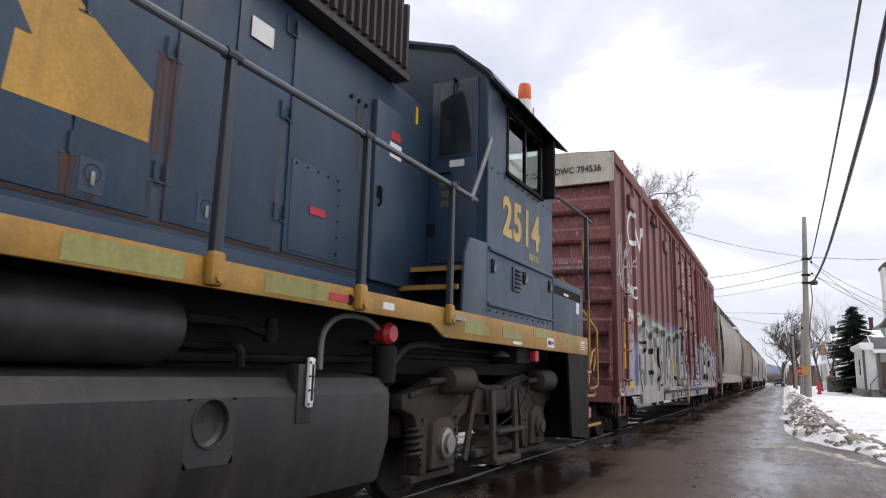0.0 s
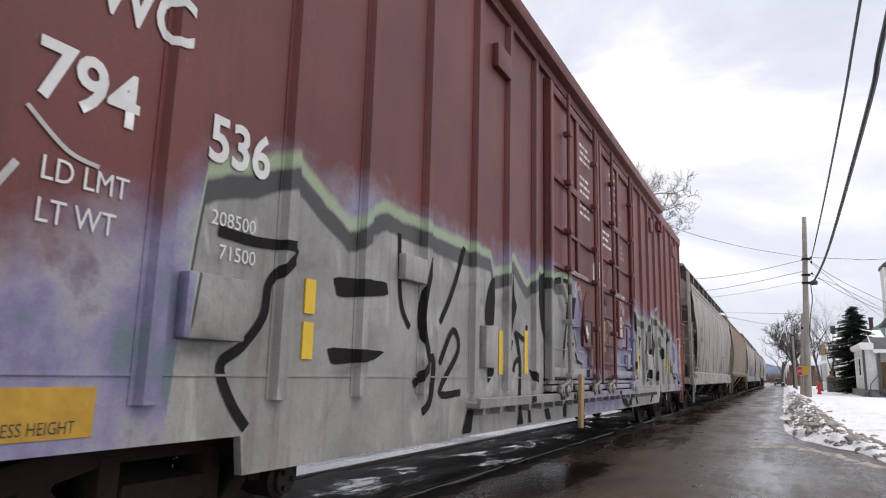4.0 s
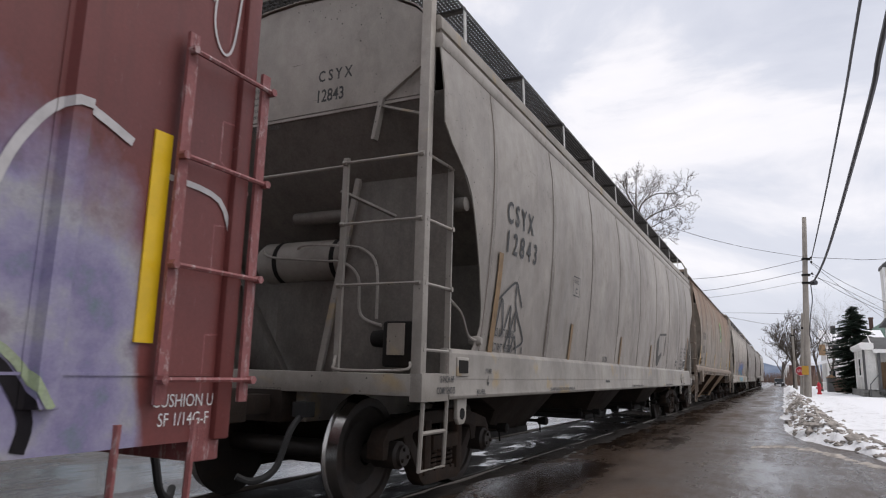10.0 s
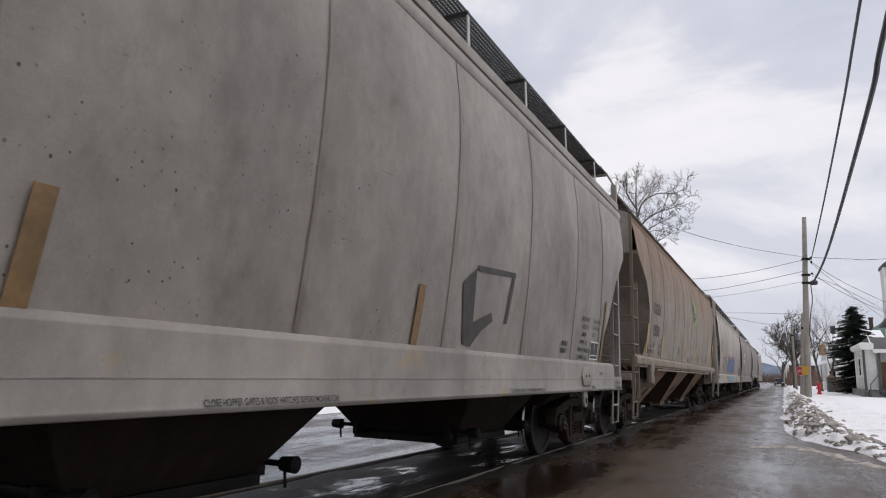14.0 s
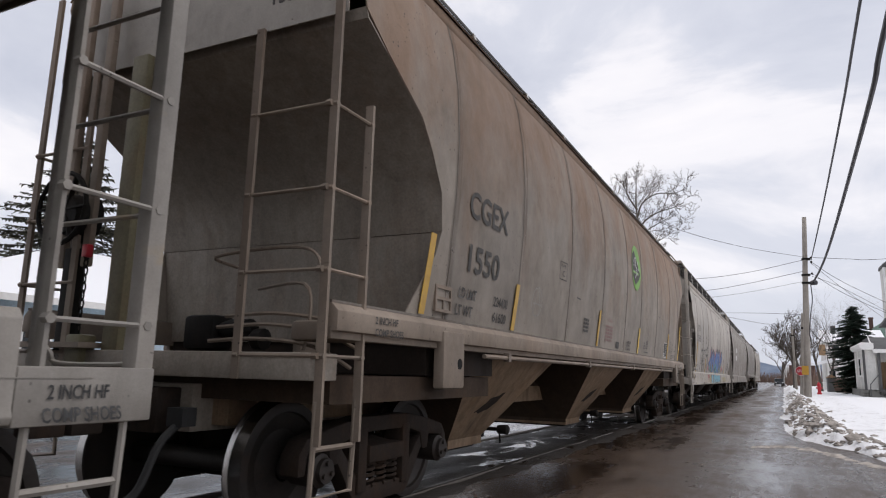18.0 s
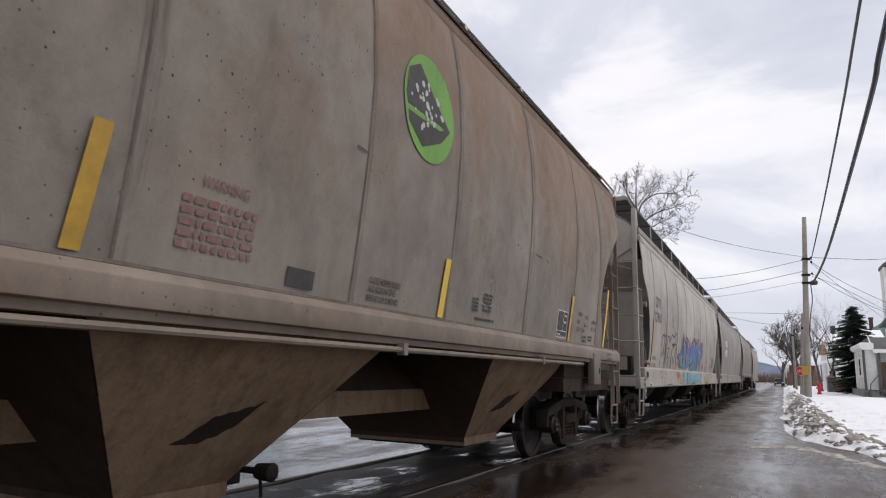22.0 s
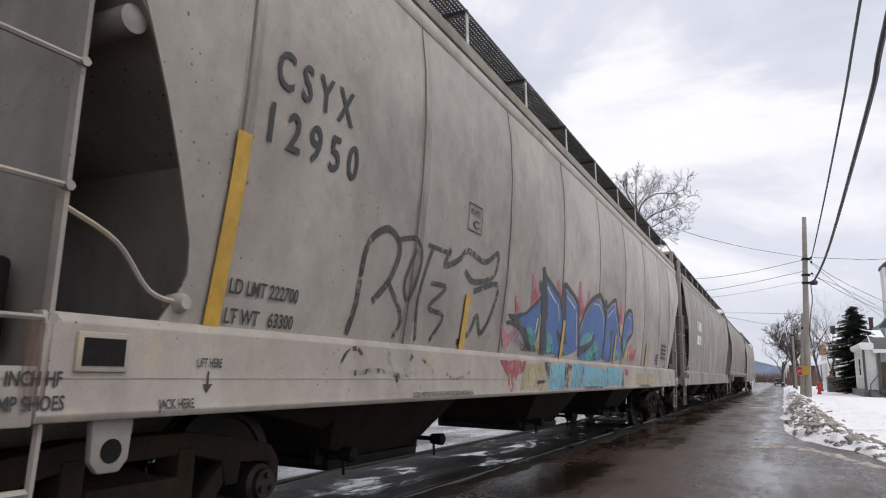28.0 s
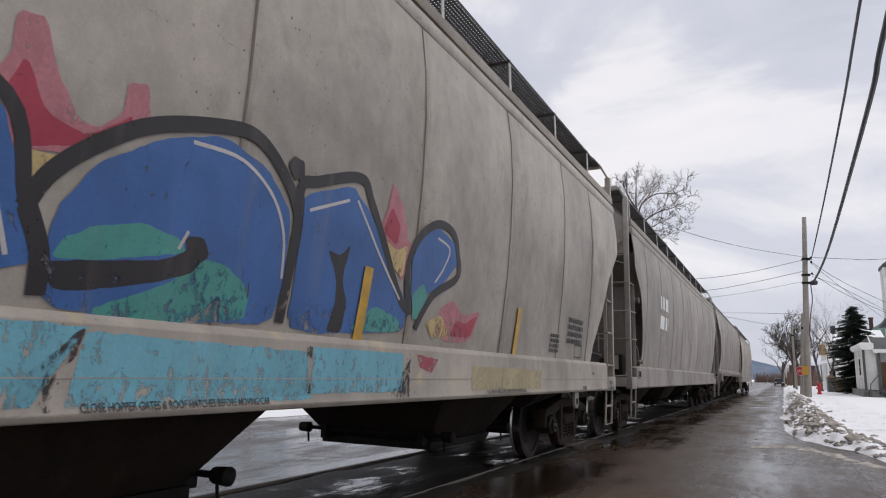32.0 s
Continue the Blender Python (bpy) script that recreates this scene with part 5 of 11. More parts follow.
def car_paint(car, shapes, mat, name="graffiti", label=""):
    """Sprayed shapes on the boxcar's side, carried over its ribs. A shape: one outline, or the pieces of one stroke."""
    PAINT_LAYER[0] += 0.0004
    lift = 0.003 + PAINT_LAYER[0]
    for shape in shapes:
        bm = bmesh.new()
        for poly in (shape if isinstance(shape[0][0], (tuple, list)) else [shape]):
            face = bm.faces.new([bm.verts.new((a, u, 0)) for a, u in poly])
            bmesh.ops.triangulate(bm, faces=[face])
        bmesh.ops.remove_doubles(bm, verts=bm.verts[:], dist=1e-5)
        lo, hi = min(v.co.x for v in bm.verts), max(v.co.x for v in bm.verts)
        for c in RIB_CUTS:
            if lo < c < hi:
                bmesh.ops.bisect_plane(bm, geom=bm.verts[:] + bm.edges[:] + bm.faces[:], plane_co=(c, 0, 0), plane_no=(1, 0, 0))
        if min(v.co.y for v in bm.verts) < 1.0 < max(v.co.y for v in bm.verts):
            for c in (0.9985, 1.0):
                bmesh.ops.bisect_plane(bm, geom=bm.verts[:] + bm.edges[:] + bm.faces[:], plane_co=(0, c, 0), plane_no=(0, 1, 0))
        for v in bm.verts:
            v.co = (WALL_X + lift + rib_rise(v.co.x, v.co.y), v.co.x, v.co.y)
        me = bpy.data.meshes.new(name)
        bm.to_mesh(me)
        bm.free()
        me.materials.append(mat)
        ob = new(name, me)
        ob.parent = car
        if label:
            ob["label"] = label


PAINT_LAYER = [0.0]


def boxcar(y0, y1):
    mid, half = (y0 + y1) / 2, (y1 - y0) / 2
    car = thing("boxcar", "oxide-red high-cube boxcar with silver graffiti along its lower side", "railway car", at=(TRACK_X, mid, 0))
    W = WALL_X
    for s in (-1, 1):
        mat = BOXSIDE if s > 0 else BOXRED
        g = Geo()
        g.prism([(-half, 0.82), (-7.75, 0.82), (-7.72, 0.62), (5.75, 0.60), (6.05, 0.82), (half, 0.82), (half, 5.05), (-half, 5.05)], "x", s * (W - 0.05), s * W)
        part("side_wall", g, mat, car)
        for y in BOX_RIBS:
            g = Geo()
            g.prism([(s * (W - 0.01), y - 0.085), (s * (W + 0.006), y - 0.085), (s * (W + 0.006), y - 0.06), (s * (W + 0.05), y - 0.042), (s * (W + 0.05), y + 0.042), (s * (W + 0.006), y + 0.06),
                     (s * (W + 0.006), y + 0.085), (s * (W - 0.01), y + 0.085)], "z", 1.0, 5.02)
            part("side_post", g, mat, car)
        for y in (-half + 0.04, half - 0.04):
            g = Geo().box(s * W - 0.06, s * W + 0.035, y - 0.05, y + 0.05, 0.82, 5.1)
            part("corner_post", g, mat, car, bevel=0.012)
        # welded seam low on the side, and the upper chord
        g = Geo().box(s * W - 0.01, s * W + 0.007, -half + 0.1, -2.75, 1.125, 1.137)
        part("seam", g, mat, car)
        g = Geo().box(s * W - 0.01, s * W + 0.007, 2.75, half - 0.1, 1.125, 1.137)
        part("seam", g, mat, car)
        g = Geo()
        g.prism([(s * (W - 0.05), 5.0), (s * (W + 0.055), 5.0), (s * (W + 0.06), 5.2), (s * (W + 0.03), 5.24), (s * (W - 0.05), 5.24)], "y", -half, half)
        part("top_chord", g, BOXRED, car, bevel=0.01)
    side_doors(car)
    # ends with horizontal corrugations
    for e in (-1, 1):
        y = e * half
        prof = [(0.95, 0.0)]
        z = 1.33
        while z < 4.5:
            prof += [(z, 0.0), (z + 0.012, 0.14), (z + 0.06, 0.175), (z + 0.24, 0.19), (z + 0.285, 0.165), (z + 0.31, 0.04), (z + 0.335, 0.0)]
            z += 0.555
        prof += [(4.66, 0.0)]
        g = Geo()
        g.sheet([[(x, y + e * (d - 0.18), zz) for x in (-1.44, -0.7, 0, 0.7, 1.44)] for zz, d in prof])
        part("corrugated_end", g, BOXEND, car, "dark red end wall with chalky horizontal ribs", thick=0.01, angle=25)
        g = Geo()
        g.prism([(-1.46, 4.66), (1.46, 4.66), (1.48, 5.2), (0.8, 5.27), (0, 5.31), (-0.8, 5.27), (-1.48, 5.2)], "y", y - e * 0.08, y + e * 0.012)
        part("end_fascia", g, CREAM, car, "cream end panel with rust stains")
        g = Geo().box(-1.44, 1.44, y - e * 0.12 - 0.06, y - e * 0.12 + 0.1, 0.72, 1.0)
        part("end_sill", g, BOXEND, car, bevel=0.01)
        g = Geo().box(-0.4, 0.4, min(y, y - e * 2.5), max(y, y - e * 2.5), 0.70, 1.0)
        part("draft_sill", g, UNDERDARK, car)
        freight_truck(car, e * (half - 2.25))
        coupler(car, y + e * 0.25, e)
        for s in (-1, 1):
            # side ladder: four rungs on a plate
            g = Geo()
            for yy in ((y - e * 0.30, y - e * 0.82) if e < 0 else (y + 0.06, y - 0.46)):
                g.beam((s * (W + 0.05), yy, 1.0), (s * (W + 0.05), yy, 2.78), 0.02, 0.06)
            part("ladder_stile", g, BOXEND, car)
            for z in (1.11, 1.63, 2.15, 2.68):
                g = Geo()
                rung(g, (s * (W + 0.085), y - e * 0.28 if e < 0 else y + 0.08, z), (s * (W + 0.085), y - e * 0.84 if e < 0 else y - 0.48, z))
                part("rung", g, BOXEND, car)
            # end ladder
            g = Geo()
            for x in (0.79, 1.36):
                g.beam((s * x, y + e * 0.06, 1.05), (s * x, y + e * 0.06, 2.2), 0.05, 0.03)
            part("ladder_stile", g, BOXEND, car)
            for z in (1.11, 1.40, 1.62, 2.12):
                g = Geo()
                rung(g, (s * 0.79, y + e * 0.09, z), (s * 1.36, y + e * 0.09, z))
                part("rung", g, BOXEND, car)
            g = Geo()
            ys = y - e * 0.2
            g.tube([(s * 1.44, ys, 0.92), (s * 1.43, ys, 0.5), (s * 1.43, ys - e * 0.42, 0.5), (s * 1.44, ys - e * 0.42, 0.92)], 0.02, 6)
            part("stirrup_step", g, BOXEND, car)
        g = Geo()
        g.tube([(-1.35, y + e * 0.0, 2.62), (-1.3, y + e * 0.1, 2.7), (0, y + e * 0.1, 2.7), (1.2, y + e * 0.1, 2.7), (1.27, y + e * 0.0, 2.62)], 0.014, 6)
        part("grab_iron", g, BOXEND, car)
        g = Geo()
        g.box(0.06, 0.77, y + e * 0.05 - 0.02, y + e * 0.05 + 0.02, 1.6, 2.02) if e < 0 else g.box(-0.6, 0.4, y + 0.08, y + 0.12, 1.6, 2.0)
        part("end_board", g, BOXEND, car, bevel=0.008)
        g = Geo().box(-1.1, 0.72, min(y + e * 0.02, y + e * 0.3), max(y + e * 0.02, y + e * 0.3), 1.15, 1.215)
        part("crossover_step", g, PLANKGREY, car, bevel=0.005)
        for x in (-1.08, -0.5, 0.1, 0.7):
            part("step_bracket", Geo().beam((x, y + e * 0.02, 1.45), (x, y + e * 0.26, 1.2), 0.03, 0.02), BOXEND, car)
        part("grab_clip", Geo().box(-0.05, 0.05, min(y, y + e * 0.1), max(y, y + e * 0.1), 2.62, 2.73), BOXEND, car)
    g = Geo()
    g.prism([(-1.48, 5.18), (1.48, 5.18), (1.48, 5.22), (0.8, 5.28), (0, 5.31), (-0.8, 5.28), (-1.48, 5.22)], "y", -half, half)
    part("roof", g, BOXRED, car)
    for i in range(19):
        g = Geo().box(-1.45, 1.45, -half + 0.9 + i * 1.03, -half + 0.98 + i * 1.03, 5.2, 5.33)
        part("roof_rib", g, BOXRED, car)
    g = Geo().box(-0.3, 0.3, -half + 0.5, half - 0.5, 0.62, 0.9)
    part("centre_sill", g, UNDERDARK, car)
    for y in (-5, -2.5, 0, 2.5, 4.8):
        g = Geo().box(-1.4, 1.4, y - 0.12, y + 0.12, 0.7, 0.95)
        part("cross_bearer", g, UNDERDARK, car)
    # small boards, brackets and vents on the side
    for ya, yb, za, zb in ((-8.25, -7.85, 1.3, 1.62), (-6.2, -5.85, 1.85, 2.05), (-4.62, -4.32, 1.22, 1.62), (4.14, 4.66, 1.32, 1.64), (5.95, 6.6, 1.86, 2.1), (7.39, 7.54, 1.45, 1.6),
                           (7.69, 8.2, 1.28, 1.52), (-8.9, -8.4, 4.45, 4.72), (-4.4, -4.0, 4.35, 4.62), (4.95, 5.25, 4.45, 4.75), (8.45, 8.85, 4.45, 4.75)):
        g = Geo()
        g.prism([(ya, za), (yb, za), (yb, zb), (ya, zb)], "x", W - 0.005, W + 0.07)
        part("side_board", g, BOXSIDE, car, bevel=0.012)
    for y, z in ((-5.9, 4.78), (6.25, 4.78)):
        g = Geo().box(W, W + 0.13, y - 0.11, y + 0.11, z - 0.12, z + 0.14)
        g.box(W, W + 0.09, y - 0.3, y - 0.1, z - 0.1, z + 0.02)
        part("door_stop", g, BOXRED, car, bevel=0.01)
    sprayed(car)
    boxcar_marks(car, half)
    return car


def side_doors(car):
    """Two plug doors with lock rods, track, rollers and boxes, on the near side."""
    W = WALL_X
    g = Geo()
    g.prism([(W - 0.01, 0.86), (W + 0.13, 0.86), (W + 0.14, 0.94), (W + 0.10, 0.95), (W + 0.10, 0.90), (W - 0.01, 0.91)], "y", -4.9, 5.2)
    part("door_track", g, BOXSIDE, car, "bent steel door track under the side")
    for k in range(24):
        y = -4.7 + k * 0.42
        g = Geo()
        g.prism([(y - 0.05, 0.79), (y + 0.05, 0.86), (y - 0.05, 0.86)], "x", W, W + 0.1)
        part("track_bracket", g, BOXSIDE, car)
    g = Geo().prism([(W + 0.04, 5.1), (W + 0.17, 5.12), (W + 0.18, 5.27), (W + 0.15, 5.31), (W - 0.02, 5.31), (W - 0.02, 5.1)], "y", -6.05, 6.18)
    part("upper_track", g, BOXRED, car, "overhanging upper door track", bevel=0.01)
    for ya, yb, rods in ((-2.62, -0.06, (-1.965, -0.52)), (0.02, 2.58, (0.69, 2.25))):
        door = part("plug_door", Geo().box(W - 0.01, W + 0.035, ya, yb, 1.12, 4.97), BOXSIDE, car, "plug door with lock rods and handles", bevel=0.008)
        for y in (ya + 0.06, yb - 0.06):
            part("door_frame", Geo().box(W + 0.03, W + 0.085, y - 0.055, y + 0.055, 1.1, 4.95), BOXSIDE, door, bevel=0.01)
        if ya < 0:
            part("door_seam", Geo().box(W + 0.03, W + 0.047, ya + 0.1, yb - 0.1, 1.485, 1.5), BOXSIDE, door)
            part("door_seam", Geo().box(W + 0.03, W + 0.042, -1.9, -1.45, 2.1, 2.11), UNDERBLACK, door)
        for z, h in ((1.2, 0.12), (2.55, 0.06), (3.05, 0.05), (3.72, 0.10), (4.88, 0.12)) if ya < 0 else ((1.2, 0.12), (1.36, 0.04), (1.66, 0.05), (2.1, 0.04), (2.55, 0.10), (3.05, 0.05), (3.72, 0.10), (4.88, 0.12)):
            part("door_frame", Geo().box(W + 0.03, W + 0.075, ya + 0.1, yb - 0.1, z - h / 2, z + h / 2), BOXSIDE, door, bevel=0.008)
        ym = (rods[0] + rods[1]) / 2
        part("door_frame", Geo().box(W + 0.03, W + 0.07, ym - 0.10, ym + 0.04, 2.6, 4.85), BOXSIDE, door, bevel=0.008)
        part("door_sill", Geo().box(W - 0.01, W + 0.10, ya - 0.05, yb + 0.05, 0.97, 1.04), BOXSIDE, door, bevel=0.012)
        part("door_sill", Geo().box(W - 0.01, W + 0.06, ya, yb, 1.06, 1.10), BOXSIDE, door)
        for y in rods:
            g = Geo()
            g.tube([(W + 0.125, y, 1.0), (W + 0.125, y, 4.98)], 0.026, 10)
            part("lock_rod", g, BOXSIDE, door)
            for z in (1.16, 1.85, 2.55, 3.05, 3.72, 4.4):
                g = Geo().box(W + 0.06, W + 0.165, y - 0.05, y + 0.05, z - 0.035, z + 0.035)
                part("rod_guide", g, BOXSIDE, door, bevel=0.008)
            g = Geo()
            for d in (-0.13, 0.13):
                yr = {-1.965: -2.28, -0.52: -0.62, 0.69: 0.30, 2.25: 2.18}[y]
                g.lathe([(W + 0.11, 0.075), (W + 0.16, 0.075), (W + 0.165, 0.03), (W + 0.175, 0.03)], (0, yr + d, 0.98), "x", 16)
            g.beam((W + 0.14, yr - 0.2, 1.02), (W + 0.14, yr + 0.2, 1.10), 0.05, 0.04)
            part("door_roller", g, STEEL if y < 1 else BOXSIDE, door, bevel=0.004)
        # lock box and handle
        yb0 = -1.5 if ya < 0 else rods[0] + 0.42
        if ya < 0:
            part("lock_box", Geo().prism([(-1.67, 1.80), (-1.22, 1.82), (-1.14, 2.46), (-1.67, 2.45)], "x", W + 0.03, W + 0.07), BOXRED, door, "red lock plate with painted directions", bevel=0.008)
        else:
            part("lock_box", Geo().box(W + 0.03, W + 0.11, yb0, yb0 + 0.44, 1.81, 2.46), BOXRED, door, "lock box with painted directions", bevel=0.012)
        g = Geo()
        if ya < 0:
            g.tube(curve_pts([(W + 0.11, -1.03, 2.34), (W + 0.11, -1.1, 2.25), (W + 0.12, -1.23, 2.14), (W + 0.12, -1.27, 1.92), (W + 0.13, -1.22, 1.74), (W + 0.13, -1.14, 1.62)]), 0.02, 8)
            g.lathe([(0, 0.035), (0.03, 0.035), (0.035, 0.015)], (W + 0.11, -1.25, 1.98), "x", 12)
        else:
            g.beam((W + 0.14, yb0 + 0.50, 2.0), (W + 0.14, yb0 + 0.44, 1.62), 0.025, 0.04)
            g.tube([(W + 0.05, yb0 + 0.36, 1.66), (W + 0.15, yb0 + 0.48, 1.66)], 0.018, 8)
        part("door_handle", g, BOXRED, door, bevel=0.006)
        g = Geo().box(W + 0.03, W + 0.10, yb0 + 0.75, yb0 + 0.95, 1.3, 1.55)
        part("latch", g, BOXSIDE, door, bevel=0.012)
        for y, z in (() if ya < 0 else ((yb - 0.4, 1.5), (yb - 0.7, 1.45))):
            part("hinge_plate", Geo().box(W + 0.03, W + 0.08, y - 0.07, y + 0.07, z - 0.05, z + 0.05), BOXSIDE, door, bevel=0.008)
    # black strips paint the shadow gaps round the doors and under the ledges
    for y in (-2.675, 2.63):
        part("door_gasket", Geo().box(W - 0.005, W + 0.010, y - 0.007, y + 0.007, 1.08, 4.95), BLACK, car, "black strip standing in for the shadowed gap beside the door")
    for z, x1 in ((1.05, 0.03), (0.957, 0.06), (1.113, 0.04)):
        part("door_gasket", Geo().box(W - 0.005, W + x1, -2.7, 2.65, z - 0.006, z + 0.006), BLACK, car)
    g = Geo()
    g.box(W + 0.02, W + 0.10, -0.05, 0.0, 1.05, 4.9)
    part("door_seal", g, BOXRED, car, bevel=0.006)
    g = Geo()
    g.beam((W + 0.17, -1.6, 1.18), (W + 0.17, -1.67, 0.5), 0.05, 0.14)
    part("wooden_stake", g, WOOD, car, "split wooden stake jammed in the door track", bevel=0.01)


WOOD = plain("raw_wood", (0.36, 0.25, 0.13), 0.7, tone=0.25, scale=14)


def sprayed(car):
    """The black letter parts, the rims and the chalky tags."""
    def black(*shapes, strokes=()):
        shapes = [rounded(q, 1, 0.1) for q in shapes]
        for pts, w in strokes:
            shapes.append(stroke(curve_pts(pts), w))
        car_paint(car, shapes, SPRAYBLACK, "graffiti", "black sprayed letter shadows")

    def pale(mat, label, *strokes):
        car_paint(car, [stroke(curve_pts(pts), w) for pts, w in strokes], mat, "graffiti", label)

    # the first tall letter behind the doors
    black([(2.86, 2.25), (2.96, 2.37), (3.01, 2.29), (3.02, 2.12), (3.13, 2.01), (3.15, 1.87), (3.2, 1.75), (3.22, 1.46), (3.11, 1.73), (3.0, 1.94), (2.92, 2.11)],
          [(2.84, 1.4), (3.0, 1.47), (3.14, 1.45), (3.12, 1.38), (3.02, 1.32), (2.86, 1.3)], [(3.43, 1.98), (3.69, 1.95), (3.69, 1.91), (3.6, 1.87), (3.56, 1.71)],
          [(3.4, 1.6), (3.54, 1.57), (3.59, 1.56), (3.54, 1.53), (3.4, 1.33)], strokes=[([(3.3, 1.2), (3.0, 1.15), (2.86, 1.02), (2.9, 0.88)], 0.035)])
    # the second, with its foot
    black([(4.0, 1.92), (4.11, 1.84), (4.13, 1.73), (4.21, 1.72), (4.31, 1.97), (4.4, 2.04), (4.51, 2.05), (4.46, 1.91), (4.38, 1.7), (4.26, 1.54), (4.13, 1.52), (4.02, 1.4), (3.92, 1.29), (3.95, 1.5), (3.98, 1.77)],
          [(4.7, 1.88), (4.71, 1.63), (4.6, 1.64)], [(4.69, 1.36), (4.8, 1.34), (4.84, 1.15), (4.64, 1.13), (4.54, 1.16), (4.49, 1.09), (4.22, 1.05), (4.28, 1.16), (4.37, 1.24), (4.53, 1.28)],
          [(4.8, 0.84), (5.0, 0.84), (5.09, 0.79), (4.87, 0.71), (4.74, 0.63), (4.57, 0.62), (4.77, 0.75)])
    # the third
    black([(5.13, 2.15), (5.25, 2.15), (5.22, 2.03), (5.49, 1.9), (5.18, 1.57), (4.97, 1.65), (4.95, 1.96)], [(5.68, 1.45), (5.84, 1.18), (5.4, 1.06), (5.52, 1.3)], [(5.85, 1.41), (6.0, 1.22), (5.87, 1.2)],
          [(6.04, 1.78), (6.74, 1.89), (6.64, 1.76), (6.35, 1.56), (6.09, 1.68)], [(6.04, 1.05), (6.14, 0.85), (6.28, 0.72), (5.9, 0.68), (6.0, 0.85)],
          strokes=[([(5.04, 2.45), (5.12, 2.28), (5.19, 2.15)], 0.05), ([(5.14, 1.58), (5.21, 1.46), (5.34, 1.36)], 0.04)])
    # the last, with its long tails
    black([(7.14, 2.09), (7.3, 2.17), (7.5, 2.22), (7.46, 2.15), (7.28, 2.1), (7.19, 1.94), (7.07, 1.41), (6.83, 1.19), (6.99, 1.45)], [(7.77, 1.73), (7.83, 1.61), (7.83, 1.5), (7.76, 1.54)], [(7.9, 1.82), (7.93, 1.71), (7.88, 1.67)],
          [(7.27, 0.85), (7.35, 1.06), (7.44, 0.85)],
          strokes=[([(7.5, 1.73), (7.65, 1.64), (7.8, 1.5), (7.99, 1.32), (8.16, 1.19), (8.41, 1.08), (8.53, 0.98), (8.49, 0.84)], 0.055), ([(8.0, 1.6), (8.13, 1.42), (8.38, 1.31), (8.69, 1.27), (8.98, 1.18), (9.13, 0.98), (9.12, 0.84)], 0.06),
                   ([(7.84, 2.24), (7.74, 2.08), (7.62, 1.84), (7.5, 1.7)], 0.05)])
    # letters ahead of the doors
    black([(-4.52, 1.78), (-4.46, 1.96), (-4.36, 2.1), (-4.28, 2.12), (-4.26, 1.88), (-4.29, 1.64), (-4.4, 1.63), (-4.49, 1.58)], [(-4.48, 1.52), (-4.45, 1.59), (-4.25, 1.57), (-4.21, 1.28), (-4.45, 1.27)], [(-4.44, 1.25), (-4.26, 1.26), (-4.28, 1.16), (-4.42, 1.07)],
          [(-3.75, 2.31), (-3.71, 2.02), (-3.62, 1.89), (-3.73, 1.71), (-3.82, 1.48), (-3.8, 1.82), (-3.76, 2.06)], [(-2.89, 2.31), (-2.69, 2.40), (-2.69, 2.19), (-2.69, 2.01), (-2.66, 1.74), (-2.68, 1.6), (-2.76, 1.7), (-2.83, 1.87), (-2.88, 2.04)])
    black([(-3.23, 1.23), (-3.01, 1.18), (-2.85, 1.05), (-3.11, 1.09)], [(-7.02, 1.76), (-6.36, 1.81), (-6.33, 1.71), (-6.96, 1.63)], [(-7.05, 1.31), (-6.34, 1.31), (-6.5, 1.24), (-6.99, 1.2)],
          strokes=[([(-3.68, 1.6), (-3.54, 1.58), (-3.35, 1.55), (-3.3, 1.71)], 0.06), ([(-3.67, 1.62), (-3.58, 1.46), (-3.52, 1.3), (-3.52, 1.12), (-3.53, 0.92)], 0.08), ([(-3.72, 1.19), (-3.68, 1.28), (-3.56, 1.32), (-3.5, 1.2)], 0.06),
                   ([(-3.84, 1.19), (-3.83, 1.36), (-3.76, 1.52)], 0.05)])
    black(strokes=[([(-8.03, 1.86), (-7.76, 1.85), (-7.42, 1.87), (-7.5, 1.76), (-7.62, 1.64), (-7.65, 1.45), (-7.8, 1.28), (-7.94, 1.18), (-7.85, 1.0), (-7.72, 0.86)], 0.06), ([(-5.02, 2.3), (-5.24, 1.89), (-5.48, 1.58)], 0.06),
                   ([(-5.47, 1.24), (-5.23, 1.53), (-5.11, 1.36), (-5.46, 1.01), (-5.05, 1.0)], 0.06), ([(-5.91, 1.07), (-5.6, 1.29), (-5.62, 0.96), (-5.75, 0.86)], 0.07), ([(-5.7, 2.1), (-5.85, 1.6), (-5.7, 1.2)], 0.06), ([(-6.2, 2.2), (-6.15, 1.7), (-6.0, 1.5)], 0.05)])
    # slanted bands on the skirt under the doors
    black([(-5.0, 0.64), (-4.9, 0.84), (-4.75, 0.84), (-4.8, 0.64)], [(-3.6, 0.64), (-3.54, 0.78), (-3.51, 0.84), (-3.46, 0.77), (-3.4, 0.64)], [(-3.24, 0.64), (-3.14, 0.64), (-3.19, 0.78), (-3.25, 0.78)], [(-2.67, 0.76), (-2.51, 0.78), (-2.41, 0.64), (-2.58, 0.64)],
          [(-1.88, 0.81), (-1.73, 0.81), (-1.75, 0.64), (-1.9, 0.64)], [(-0.98, 0.64), (-0.9, 0.82), (-0.8, 0.82), (-0.86, 0.64)], [(2.25, 0.64), (2.4, 0.75), (2.75, 0.82), (2.6, 0.7), (2.6, 0.64)], [(3.1, 0.64), (3.25, 0.66), (3.05, 0.83), (2.95, 0.83)])
